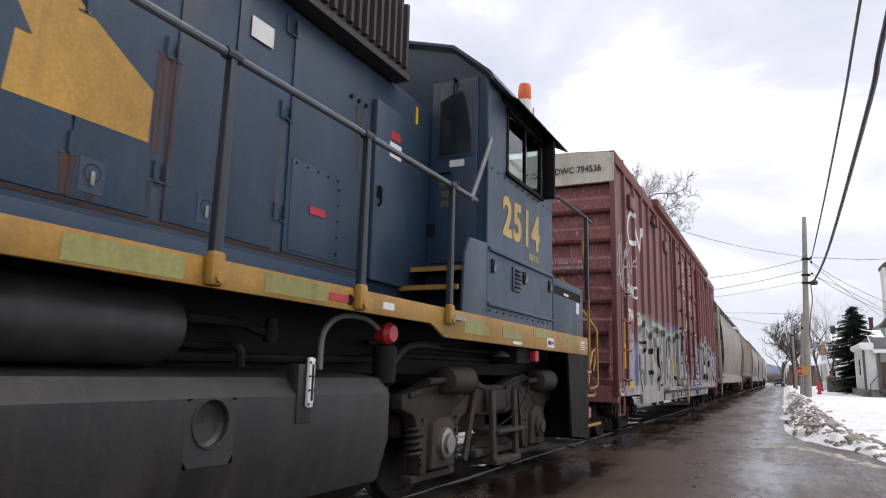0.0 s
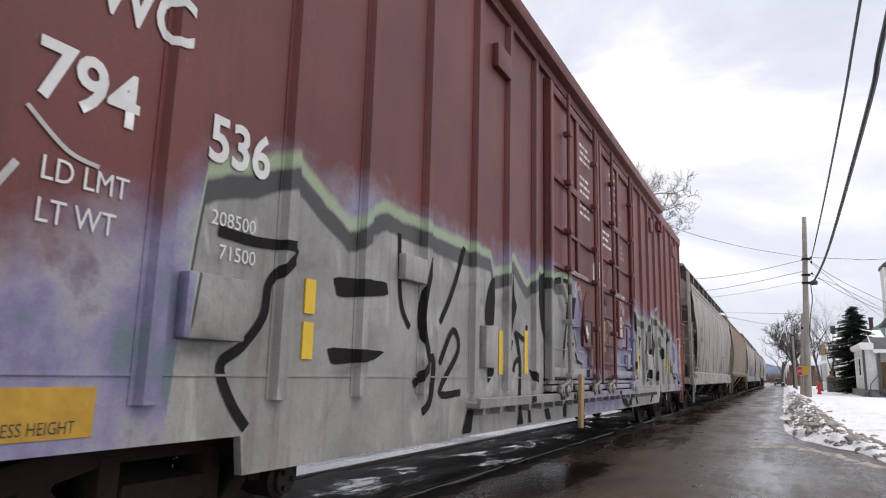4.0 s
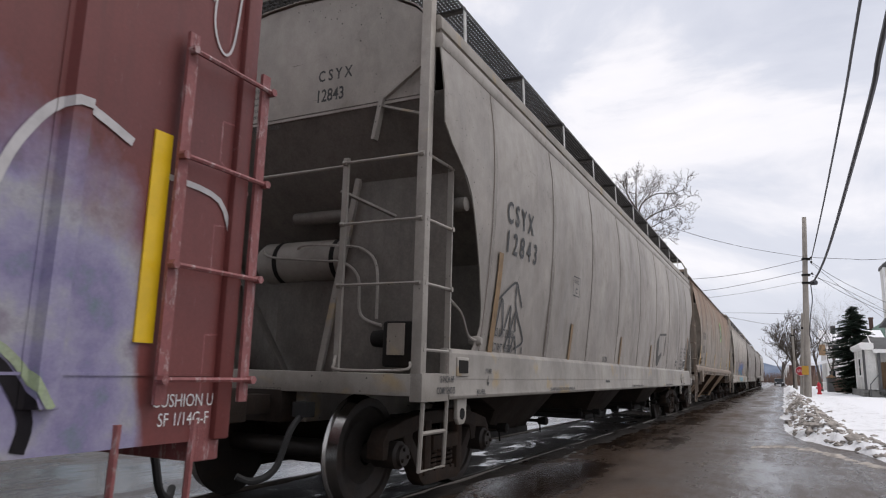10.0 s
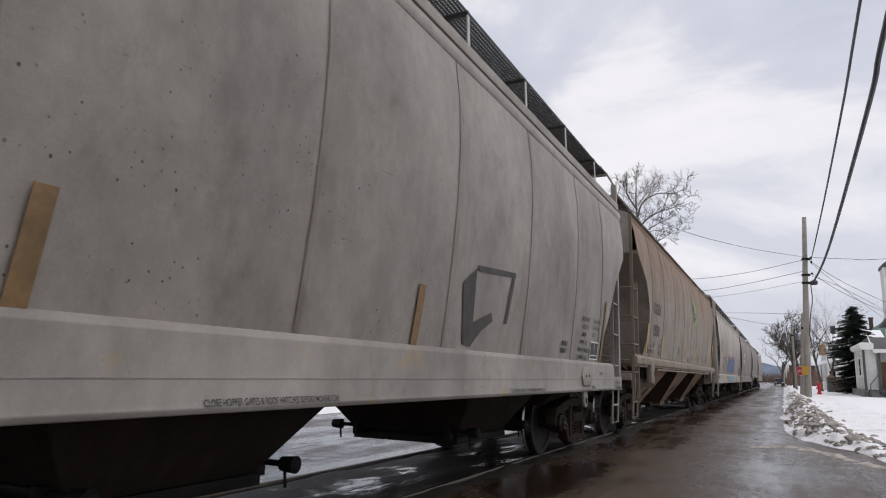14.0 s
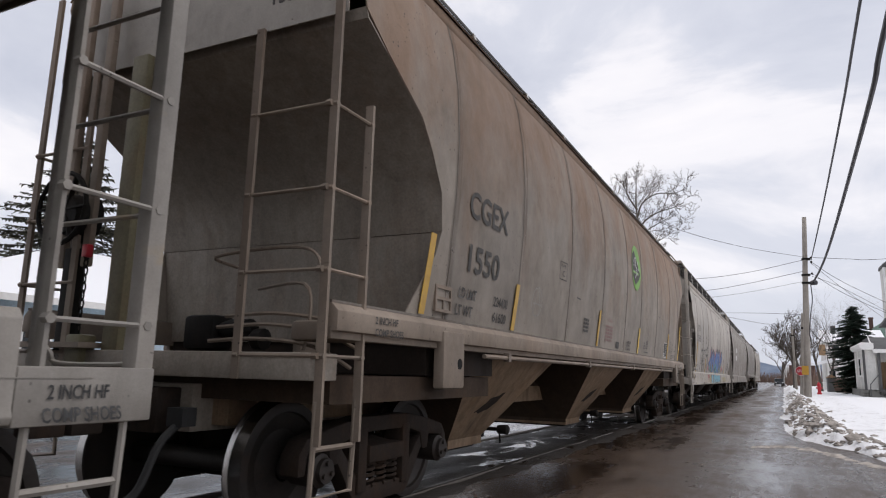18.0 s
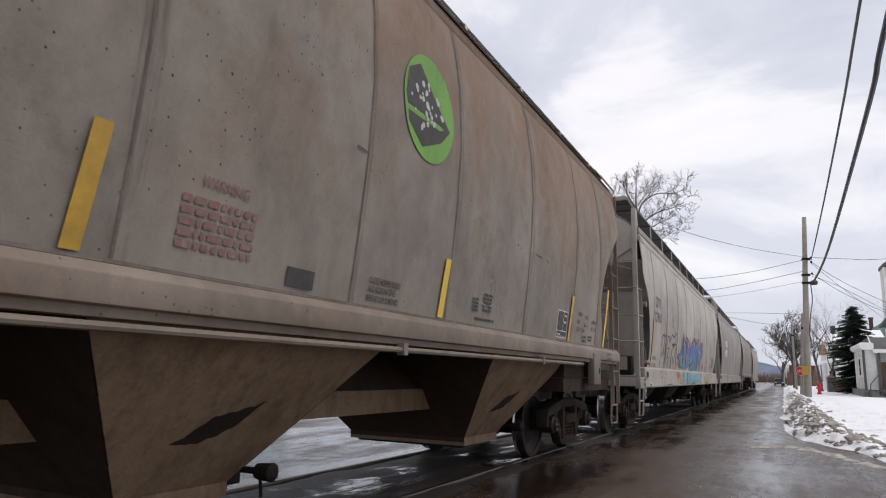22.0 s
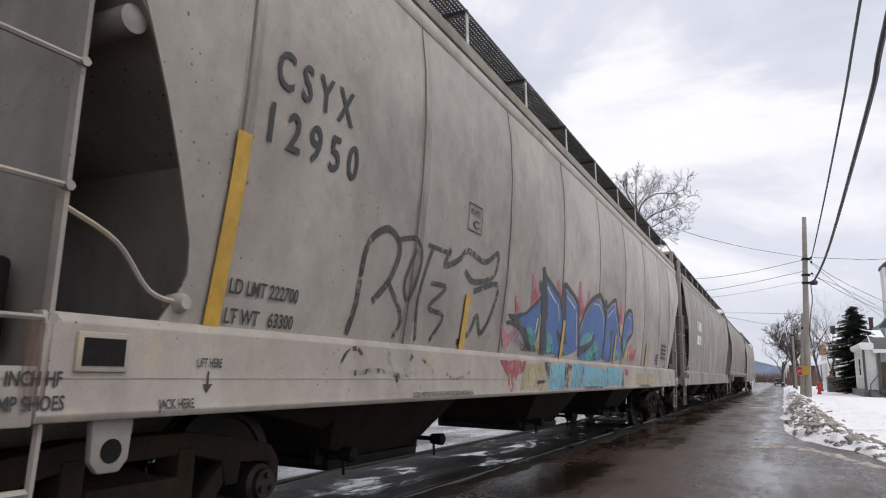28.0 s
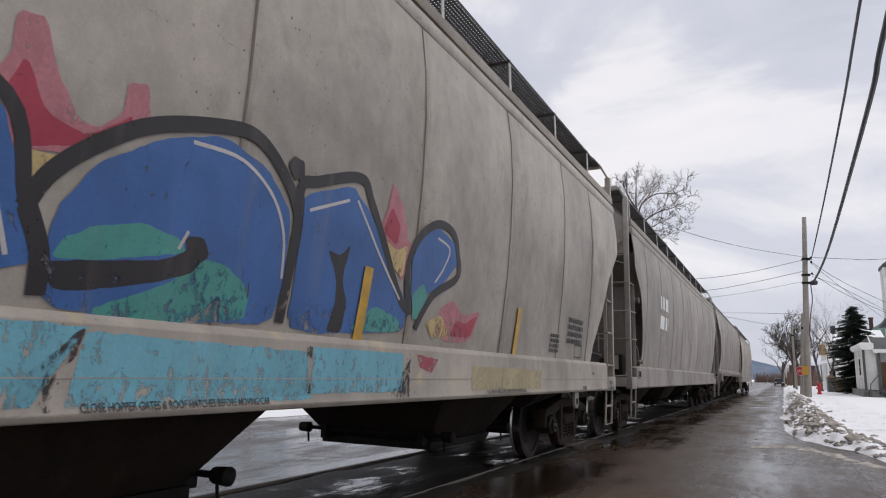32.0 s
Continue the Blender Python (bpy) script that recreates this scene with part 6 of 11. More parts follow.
    pale(LIMESPRAY, "pale green sprayed rim", ([(7.97, 1.64), (8.14, 1.48), (8.37, 1.37), (8.68, 1.33), (9.02, 1.22), (9.2, 1.0)], 0.035), ([(7.52, 2.28), (7.82, 2.36), (7.89, 2.3), (7.8, 2.12), (7.69, 1.9), (7.56, 1.73)], 0.04),
         ([(7.6, 1.72), (7.74, 1.58), (7.76, 1.72), (7.86, 1.6), (7.9, 1.86)], 0.03), ([(2.86, 2.05), (2.95, 1.95), (3.06, 1.8), (3.1, 1.62), (3.16, 1.48)], 0.04))
    pale(SPRAYWHITE, "thin white sprayed tags", ([(7.83, 2.15), (8.03, 2.19), (8.19, 2.12), (8.32, 1.84), (8.47, 1.66), (8.64, 1.51), (8.84, 1.66), (8.97, 2.01), (9.16, 2.23), (9.46, 2.15)], 0.042), ([(9.64, 2.05), (10.0, 2.01), (10.12, 1.74)], 0.03),
         ([(9.4, 3.47), (9.6, 3.53), (9.52, 3.4), (9.59, 3.28), (9.7, 3.4)], 0.018), ([(9.72, 3.36), (9.8, 3.69), (9.9, 3.4), (9.94, 3.62), (9.95, 3.36)], 0.018), ([(9.96, 3.36), (10.03, 3.5), (10.1, 3.3), (10.12, 3.04)], 0.016),
         ([(9.54, 3.19), (9.69, 3.24), (9.58, 3.1), (9.71, 3.02)], 0.018), ([(9.74, 3.2), (9.84, 3.05), (9.88, 3.28), (9.86, 2.95), (9.93, 2.8), (10.0, 2.86), (10.04, 3.2)], 0.014), ([(9.58, 2.96), (9.7, 2.98)], 0.014),
         ([(5.48, 2.62), (5.6, 2.83), (5.83, 2.9), (5.97, 2.72), (6.14, 2.54)], 0.035))
    pale(SPRAYWHITE, "thin white sprayed tags", ([(-10.11, 2.12), (-10.1, 1.93), (-10.07, 1.76), (-10.1, 1.46), (-10.1, 1.27), (-10.1, 1.07), (-9.97, 0.98), (-9.84, 0.88), (-9.65, 0.85), (-9.49, 0.89), (-9.38, 1.0), (-9.3, 1.14)], 0.05),
         ([(-9.7, 2.99), (-9.62, 2.76), (-9.45, 3.09), (-9.38, 2.75)], 0.035), ([(-9.23, 2.97), (-9.08, 3.13), (-9.2, 3.16), (-8.85, 3.05)], 0.035), ([(-9.07, 3.36), (-8.86, 2.9)], 0.035), ([(-8.91, 3.37), (-8.67, 3.16), (-8.61, 3.53)], 0.035),
         ([(-8.53, 3.34), (-8.25, 3.6), (-8.16, 3.36), (-8.53, 3.34)], 0.03), ([(-9.06, 2.15), (-8.88, 2.02), (-8.73, 1.99)], 0.02), ([(-9.17, 1.54), (-9.17, 1.72), (-9.07, 1.92)], 0.03))
    pale(SPRAYWHITE, "thin white sprayed tags", ([(-10.05, 3.5), (-9.81, 3.0), (-9.7, 3.6), (-9.47, 3.03), (-9.29, 3.69), (-9.12, 2.99)], 0.03), ([(-10.09, 2.98), (-9.56, 3.06), (-8.78, 3.67)], 0.025), ([(-9.64, 2.9), (-9.34, 2.61), (-9.2, 2.3)], 0.025),
         ([(-10.0, 3.7), (-9.9, 3.3), (-9.75, 3.75), (-9.6, 3.4), (-9.55, 3.8)], 0.03), ([(-9.3, 3.5), (-9.1, 3.75), (-9.05, 3.3)], 0.03))
    for z in (1.918, 1.872):
        lettering("ABDX", 0.05, (lambda z: lambda a, u: Vector((WALL_X + 0.006, 7.91 + a, z + u)))(z), SPRAYBLACK, car, squeeze=0.75)
    for pts, w in (([(0.1, 2.5), (0.35, 2.4), (0.5, 2.12), (0.7, 2.02), (0.95, 1.98), (1.05, 1.75)], 0.05), ([(0.62, 1.62), (0.66, 1.78), (0.72, 1.66), (0.78, 1.8)], 0.02), ([(0.8, 1.45), (0.84, 1.54), (0.92, 1.46), (0.98, 1.55), (1.04, 1.45)], 0.016), ([(0.35, 1.75), (0.42, 1.92), (0.5, 1.72), (0.55, 1.86), (0.4, 1.66)], 0.014), ([(1.5, 1.6), (1.8, 1.85), (2.0, 1.9)], 0.05)):
        decal(stroke(curve_pts(pts), w), lambda a, u: Vector((WALL_X + 0.039, a, u)), GREYSPRAY, car, "graffiti_line", 9.0, "soft pale grey sprayed stroke on the door")
    def on_door(mat, label, off, *shapes):
        decal([ragged(q, 0.04, 0.007) for q in shapes], lambda a, u: Vector((WALL_X + off, a, u)), mat, car, "graffiti", 9.0, label)

    on_door(VIOLET, "pale violet sprayed patch on the door", 0.0385, [(-2.58, 2.25), (-2.52, 2.15), (-2.47, 2.07), (-2.55, 1.86), (-2.58, 1.84)], [(-1.75, 1.79), (-1.45, 1.78), (-1.49, 1.61), (-1.79, 1.59)],
            [(-1.29, 1.78), (-1.09, 1.6), (-0.92, 1.48), (-0.72, 1.30), (-1.25, 1.30), (-1.37, 1.49)])
    on_door(VIOLET, "pale violet sprayed patch on the lock plate", 0.0725, [(-1.66, 1.81), (-1.23, 1.83), (-1.20, 2.0), (-1.33, 2.19), (-1.49, 2.44), (-1.66, 2.44)])
    on_door(LIMESPRAY, "pale green sprayed rim", 0.0395, [(-2.59, 1.84), (-2.5, 2.03), (-2.44, 2.3), (-2.4, 2.42), (-2.08, 2.50), (-1.66, 2.50), (-1.66, 2.43), (-2.08, 2.41), (-2.36, 2.35), (-2.42, 2.18), (-2.5, 1.96)],
            [(-1.79, 1.61), (-1.49, 1.63), (-1.49, 1.59), (-1.79, 1.57)], [(-1.38, 1.50), (-1.26, 1.40), (-1.0, 1.36), (-1.0, 1.33), (-1.28, 1.36), (-1.4, 1.47)])
    on_door(LIMESPRAY, "pale green sprayed rim", 0.0732, [(-1.66, 2.28), (-1.52, 2.22), (-1.62, 2.0), (-1.66, 1.9), (-1.645, 1.86), (-1.57, 2.04), (-1.46, 2.23), (-1.64, 2.33)])
    on_door(SPRAYBLACK, "black sprayed shapes on the door", 0.0405, [(-2.59, 1.84), (-2.51, 1.98), (-2.46, 2.14), (-2.42, 2.31), (-2.38, 2.37), (-2.08, 2.43), (-2.07, 2.34), (-2.33, 2.3), (-2.37, 2.22), (-2.42, 2.08), (-2.49, 1.95), (-2.56, 1.85)],
            [(-1.95, 2.43), (-1.69, 2.44), (-1.7, 2.38), (-1.96, 2.37)], [(-1.67, 2.4), (-1.67, 1.8), (-1.73, 1.81), (-1.71, 1.94), (-1.68, 2.08), (-1.73, 2.2)],
            [(-1.82, 2.06), (-1.7, 2.11), (-1.74, 1.91), (-1.84, 1.76), (-1.93, 1.44), (-1.98, 1.34), (-1.99, 1.53), (-1.91, 1.7), (-1.86, 1.83)])
    on_door(SPRAYBLACK, "black sprayed shapes on the door", 0.0412, [(-2.61, 1.47), (-2.5, 1.33), (-2.34, 1.18), (-2.29, 1.1), (-2.37, 1.11), (-2.43, 1.24), (-2.54, 1.35), (-2.6, 1.44)], [(-1.8, 1.59), (-1.5, 1.61), (-1.5, 1.56), (-1.8, 1.54)],
            [(-1.4, 1.49), (-1.3, 1.38), (-1.05, 1.34), (-1.05, 1.31), (-1.33, 1.33), (-1.43, 1.45)])
    on_door(SPRAYBLACK, "black sprayed shape on the lock plate", 0.074, [(-1.66, 2.2), (-1.47, 2.22), (-1.56, 2.03), (-1.62, 1.83), (-1.66, 1.82)])
    on_door(SPRAYBLACK, "black sprayed arc on the door", 0.0408, [(2.85, 1.43), (2.12, 1.35), (1.82, 1.18), (2.04, 1.05), (2.44, 1.19), (2.86, 1.28)])
    black([(1.66, 0.82), (1.91, 0.66), (2.41, 0.59), (2.1, 0.79)])
    # dark stripes carried over the ledges and the track
    for off, shapes in ((0.0768, [bar(-1.76, -1.69, 1.145, 1.255), bar(-0.97, -0.77, 1.145, 1.255)]), (0.1018, [bar(-1.76, -1.68, 0.973, 1.037), bar(-0.92, -0.8, 0.973, 1.037), bar(-2.34, -2.24, 0.973, 1.037)]),
                        (0.1415, [bar(-2.42, -2.26, 0.872, 0.938), bar(-1.86, -1.77, 0.872, 0.938), bar(0.95, 1.1, 0.872, 0.938), bar(-3.5, -3.36, 0.872, 0.938)])):
        on_door(SPRAYBLACK, "black sprayed stripe", off, *shapes)
    on_door(SPRAYWHITE, "white sprayed stroke by the door seam", 0.0865, [(-0.165, 2.92), (-0.125, 2.93), (-0.13, 2.68), (-0.17, 2.64)])
    on_door(SPRAYWHITE, "white sprayed stroke by the door seam", 0.0392, [(-0.36, 2.86), (-0.18, 2.91), (-0.18, 2.66), (-0.38, 2.60)], [(0.14, 3.0), (0.27, 2.85), (0.36, 2.85), (0.18, 2.67), (0.63, 2.60), (0.6, 2.55), (0.14, 2.6)])
    on_door(SPRAYBLACK, "black sprayed shapes on the door", 0.0398, [(0.15, 2.9), (0.27, 2.78), (0.3, 2.68), (0.2, 2.6), (0.14, 2.62)], [(0.16, 2.48), (0.35, 2.44), (0.5, 2.3), (0.42, 2.28), (0.2, 2.38)])
    for pts in ([(-2.36, 1.91), (-2.365, 1.8), (-2.36, 1.72)], [(-2.47, 1.58), (-2.42, 1.63), (-2.36, 1.6), (-2.28, 1.64), (-2.24, 1.6)]):
        decal(stroke(pts, 0.012), lambda a, u: Vector((WALL_X + 0.0418, a, u)), DRIPTEAL, car, "graffiti_line", 9.0, "thin turquoise sprayed line")
    board = part("route_board", Geo().box(WALL_X + 0.03, WALL_X + 0.06, -1.1, -0.57, 1.57, 1.98), GREYBOARD, car, "worn grey-red board with torn papers", bevel=0.008)
    for ya, yb, za, zb in ((-1.1, -0.57, 1.945, 1.985), (-1.1, -0.57, 1.565, 1.605), (-1.105, -1.065, 1.565, 1.985), (-0.605, -0.565, 1.565, 1.985)):
        part("board_frame", Geo().box(WALL_X + 0.055, WALL_X + 0.078, ya, yb, za, zb), BOXRED, board, bevel=0.005)
    part("torn_paper", Geo().prism([(-0.97, 1.74), (-0.74, 1.74), (-0.86, 1.89)], "x", WALL_X + 0.058, WALL_X + 0.063), WHITE, board, "torn white paper")
    part("torn_paper", Geo().prism([(-0.98, 1.69), (-0.76, 1.69), (-0.75, 1.735), (-0.97, 1.74)], "x", WALL_X + 0.058, WALL_X + 0.0625), SPRAYWHITE, board)


GREYSPRAY = plain("pale_grey_overspray", (0.27, 0.225, 0.23), 0.7, tone=0.3)
GREYBOARD = weathered("grey_red_board", (0.16, 0.115, 0.11), (0.24, 0.22, 0.21), 0.6, (0.14, 0.05, 0.045), 0.6, 0.6)
DRIPTEAL = plain("turquoise_spray", (0.18, 0.42, 0.36), 0.6)


def boxcar_marks(car, half):
    W = WALL_X
    def word(text, size, y, z, mat, parent, squeeze=1.0, bold=0.0):
        lettering(text, size, lambda a, u: Vector((W + 0.008 + rib_rise(y + a, z + u), y + a, z + u)), mat, parent, squeeze=squeeze, bold=bold, cuts=[c - y for c in RIB_CUTS if 0 < c - y < 1.4])

    side = lambda y, z, x=W + 0.005: (lambda a, u: Vector((x, y + a, z + u)))
    word("DWC", 0.34, -9.06, 2.69, WHITE, car, squeeze=0.85, bold=0.008)
    word("794", 0.34, -9.05, 2.21, WHITE, car, squeeze=0.95, bold=0.008)
    word("536", 0.34, -8.15, 2.215, WHITE, car, squeeze=0.92, bold=0.008)
    word("LD LMT", 0.14, -8.98, 1.88, WHITE, car, squeeze=0.85)
    word("LT WT", 0.14, -8.98, 1.71, WHITE, car, squeeze=0.85)
    word("208500", 0.11, -8.09, 1.885, WHITE, car)
    word("71500", 0.11, -8.02, 1.715, WHITE, car)
    word("CUSHION UNIT", 0.085, -9.99, 1.0, WHITE, car, squeeze=0.8)
    word("SF 1/14G-F", 0.085, -9.95, 0.91, WHITE, car, squeeze=0.8)
    word("CUSHION UNIT", 0.085, 9.70, 0.985, WHITE, car, squeeze=0.8)
    word("SF 1/14G-F", 0.085, 9.74, 0.90, WHITE, car, squeeze=0.8)
    # the two bent strokes of the road's mark
    mark = stroke([(-8.34, 4.38), (-8.6, 4.42), (-8.86, 4.24), (-8.95, 3.98), (-8.8, 3.78), (-8.5, 3.8), (-8.2, 3.86)], 0.1) + stroke([(-8.27, 3.8), (-8.21, 4.21)], 0.1) + stroke([(-8.2, 4.2), (-7.68, 3.8)], 0.12) + stroke([(-7.68, 3.8), (-7.55, 4.3)], 0.1)
    car_paint(car, [mark], WHITE, "road_mark", "white painted bars of a road mark")
    for y, z0, z1, m in ((3.32, 1.24, 1.71, REFLECT), (7.22, 1.26, 1.74, REFLECT), (-3.34, 1.17, 1.65, REFLECT), (-7.25, 1.50, 1.71, REFLECT), (-7.25, 1.23, 1.45, REFLECT), (-9.44, 1.31, 1.78, REFLECT), (-9.43, 1.80, 2.22, REFLECT_OLD), (-9.35, 1.30, 1.78, REFLECT),
                         (9.62, 1.27, 2.25, REFLECT), (-4.1, 1.16, 1.6, REFLECT)):
        g = Geo().box(W - 0.002, W + 0.011, y - 0.05, y + 0.05, z0, z1)
        part("reflector", g, m, car)
    part("reflector", Geo().box(W + 0.03, W + 0.041, 0.24, 0.38, 1.55, 2.04), REFLECT_OLD, car)
    dx = W + 0.08
    lettering("FERMER CETTE PORTE EN PREMIERE", 0.085, side(-1.87, 2.52, dx), WHITE, car, squeeze=0.78)
    lettering("OUVRIR CETTE PORTE EN PREMIER", 0.085, side(0.82, 2.52, dx), WHITE, car, squeeze=0.72)
    for yb, lx in ((-1.56, W + 0.0735), (1.12, W + 0.115)):
        c, s_ = math.cos(0.8), math.sin(0.8)
        for word, oy, oz in (("OPEN", 0.03, 2.30), ("OUVRIR", 0.04, 2.19)):
            lettering(word, 0.07, (lambda oy, oz: lambda a, u: Vector((lx, yb + oy + a * c - u * s_, oz + a * s_ + u * c)))(oy, oz), WHITE, car)
        for word, oy, oz in (("CLOSE", 0.25, 2.40), ("FERMER", 0.18, 2.36)):
            lettering(word, 0.07, (lambda oy, oz: lambda a, u: Vector((lx, yb + oy + a * c + u * s_, oz - a * s_ + u * c)))(oy, oz), WHITE, car)
        ring = [(yb + 0.13 + 0.075 * math.cos(a), 2.08 + 0.085 * math.sin(a)) for a in np.linspace(0, 2 * math.pi, 17)]
        if yb > 0:
            decal(stroke(ring, 0.03) + [bar(yb + 0.115, yb + 0.145, 2.02, 2.14)], lambda a, u: Vector((lx, a, u)), WHITE, car, "lock_mark", 9)
        if yb > 0:
            decal([bar(yb + 0.06, yb + 0.24, 1.83, 1.97)], lambda a, u: Vector((lx, a, u)), CREAM, car, "sticker", 9)
    lettering("ASD", 0.06, side(1.37, 2.06, W + 0.115), WHITE, car)
    bars = []
    for y0, z0, rows in ((-1.2, 4.55, 3), (-1.15, 4.05, 6), (0.2, 3.5, 3)):
        for i in range(rows):
            w = 0.55 + 0.25 * random.random()
            x = y0 - 0.1
            while x < y0 + w - 0.1:
                l = 0.08 + 0.16 * random.random()
                bars.append(bar(x, x + l, z0 - i * 0.11, z0 - i * 0.11 + 0.045))
                x += l + 0.04
    decal(bars, lambda a, u: Vector((W + 0.038, a, u)), WHITE, car, "lettering", 9, "rows of small white stencilled instructions")
    for i, words in enumerate(("CLOSE AND LOCK", "BOTH DOORS BEFORE", "MOVING CAR", "FERMER ET VERROUILLER", "LES DEUX PORTES", "AVANT", "DE DEPLACER LE WAGON")):
        lettering(words, 0.095, side(0.95 - 0.1 * (i % 2), 4.72 - 0.125 * i, W + 0.0387), WHITE, car, squeeze=0.72)
    for i, words in enumerate(("OPENING", "MAIN W 8'-0\"", "TOTAL W 16'-0\"")):
        lettering(words, 0.075, side(1.55, 3.46 - 0.1 * i, W + 0.0387), WHITE, car, squeeze=0.8)
    lettering("STANDARD CAR", 0.08, side(-0.86, 1.41, W + 0.043), WHITE, car, squeeze=0.8)
    lettering("ONLY", 0.08, side(-0.72, 1.31, W + 0.043), WHITE, car, squeeze=0.8)
    lettering("EXCESS HEIGHT", 0.07, side(-9.1, 0.9), LETTERDARK, car, squeeze=0.8)
    part("placard", Geo().box(W - 0.002, W + 0.004, -9.15, -8.62, 0.88, 1.08), REFLECT_OLD, car)
    # end wall
    end = lambda x, z, d=0.03: (lambda a, u: Vector((x + a, -half - d, z + u)))
    lettering("EXCESS HEIGHT CAR", 0.14, end(-1.15, 4.84), LETTERDARK, car, bold=0.003)
    lettering("DWC 794536", 0.17, end(0.36, 4.87), LETTERDARK, car, squeeze=0.9, bold=0.004)
    lettering("SPRG 7 OC D5 5 IC D5", 0.07, end(0.17, 3.17), WHITE, car)
    lettering("SPRG 2 OC 5062 2 IC 5063", 0.07, end(0.17, 3.075), WHITE, car)
    lettering('BRAKE LINE HOSE 39" LONG', 0.07, end(0.04, 2.115, 0.03), WHITE, car)
    lettering('36 1W WHEELS', 0.07, end(0.04, 2.03, 0.03), WHITE, car)
    for i, words in enumerate(("DO NOT GROUND ON COUPLER", "NE PAS FAIRE LA MISE A TERRE", "AU DISPOSITIF D'ACCOUPLEMENT")):
        lettering(words, 0.05, end(-0.25, 1.535 - 0.06 * i, 0.02), REFLECT_OLD, car, squeeze=0.9)
# ------------------------------------------------------------------ locomotive
LOCO_W = 1.55


def locomotive(yend):
    """Rear end at local y = 0, front at about -18; cab and short hood trail."""
    car = thing("diesel_locomotive", "blue and yellow road-switcher diesel locomotive with cab", "locomotive", at=(TRACK_X, yend, 0))
    W = LOCO_W
    # frame
    for s in (-1, 1):
        g = Geo()
        g.prism([(-17.9, 1.55), (-4.82, 1.545), (-4.58, 1.45), (0.0, 1.45), (0.0, 1.69), (-17.9, 1.69)], "x", s * (W - 0.03), s * W)
        part("side_sill", g, YELLOW, car, "yellow painted frame sill with faded green patches", bevel=0.005)
    for ya, yb, za, zb in ((-7.9, -7.3, 1.56, 1.67), (-6.75, -6.2, 1.57, 1.675), (-4.2, -3.65, 1.51, 1.64), (-3.3, -2.75, 1.52, 1.62), (-2.36, -1.82, 1.58, 1.665), (-1.03, -0.62, 1.58, 1.655)):
        g = Geo().box(W - 0.002, W + 0.003, ya, yb, za, zb)
        part("paint_patch", g, PATCHGREEN, car, "faded yellow-green touched-up paint")
    g = Geo().box(-W + 0.03, W - 0.03, -17.8, -0.02, 1.60, 1.675)
    part("deck", g, UNDERBLACK, car)
    # flat black puts the darkness between packed equipment into the frame's colour
    g = Geo().box(-1.1, 1.1, -17.5, -0.4, 1.15, 1.6)
    part("centre_frame", g, BLACK, car)
    hood(car)
    cab(car)
    short_hood(car)
    handrails(car)
    loco_rear(car)
    under_loco(car)
    for y in (-2.62, -15.0):
        loco_truck(car, y)
    coupler(car, 0.95, 1)
    loco_marks(car)
    return car


RUSTBROWN = weathered("rusty_gap", (0.06, 0.03, 0.018), (0.02, 0.018, 0.016), 0.5, rough=0.8)
PATCHGREEN = weathered("faded_green_yellow", (0.32, 0.31, 0.10), (0.15, 0.12, 0.06), 0.3, rough=0.55)
DUCT = weathered("dark_duct", (0.035, 0.03, 0.027), (0.06, 0.055, 0.05), 0.4, rough=0.6)
GREYBLUE = weathered("grey_blue_panel", (0.05, 0.075, 0.11), (0.06, 0.06, 0.06), 0.3, rough=0.45, streak=0.3)


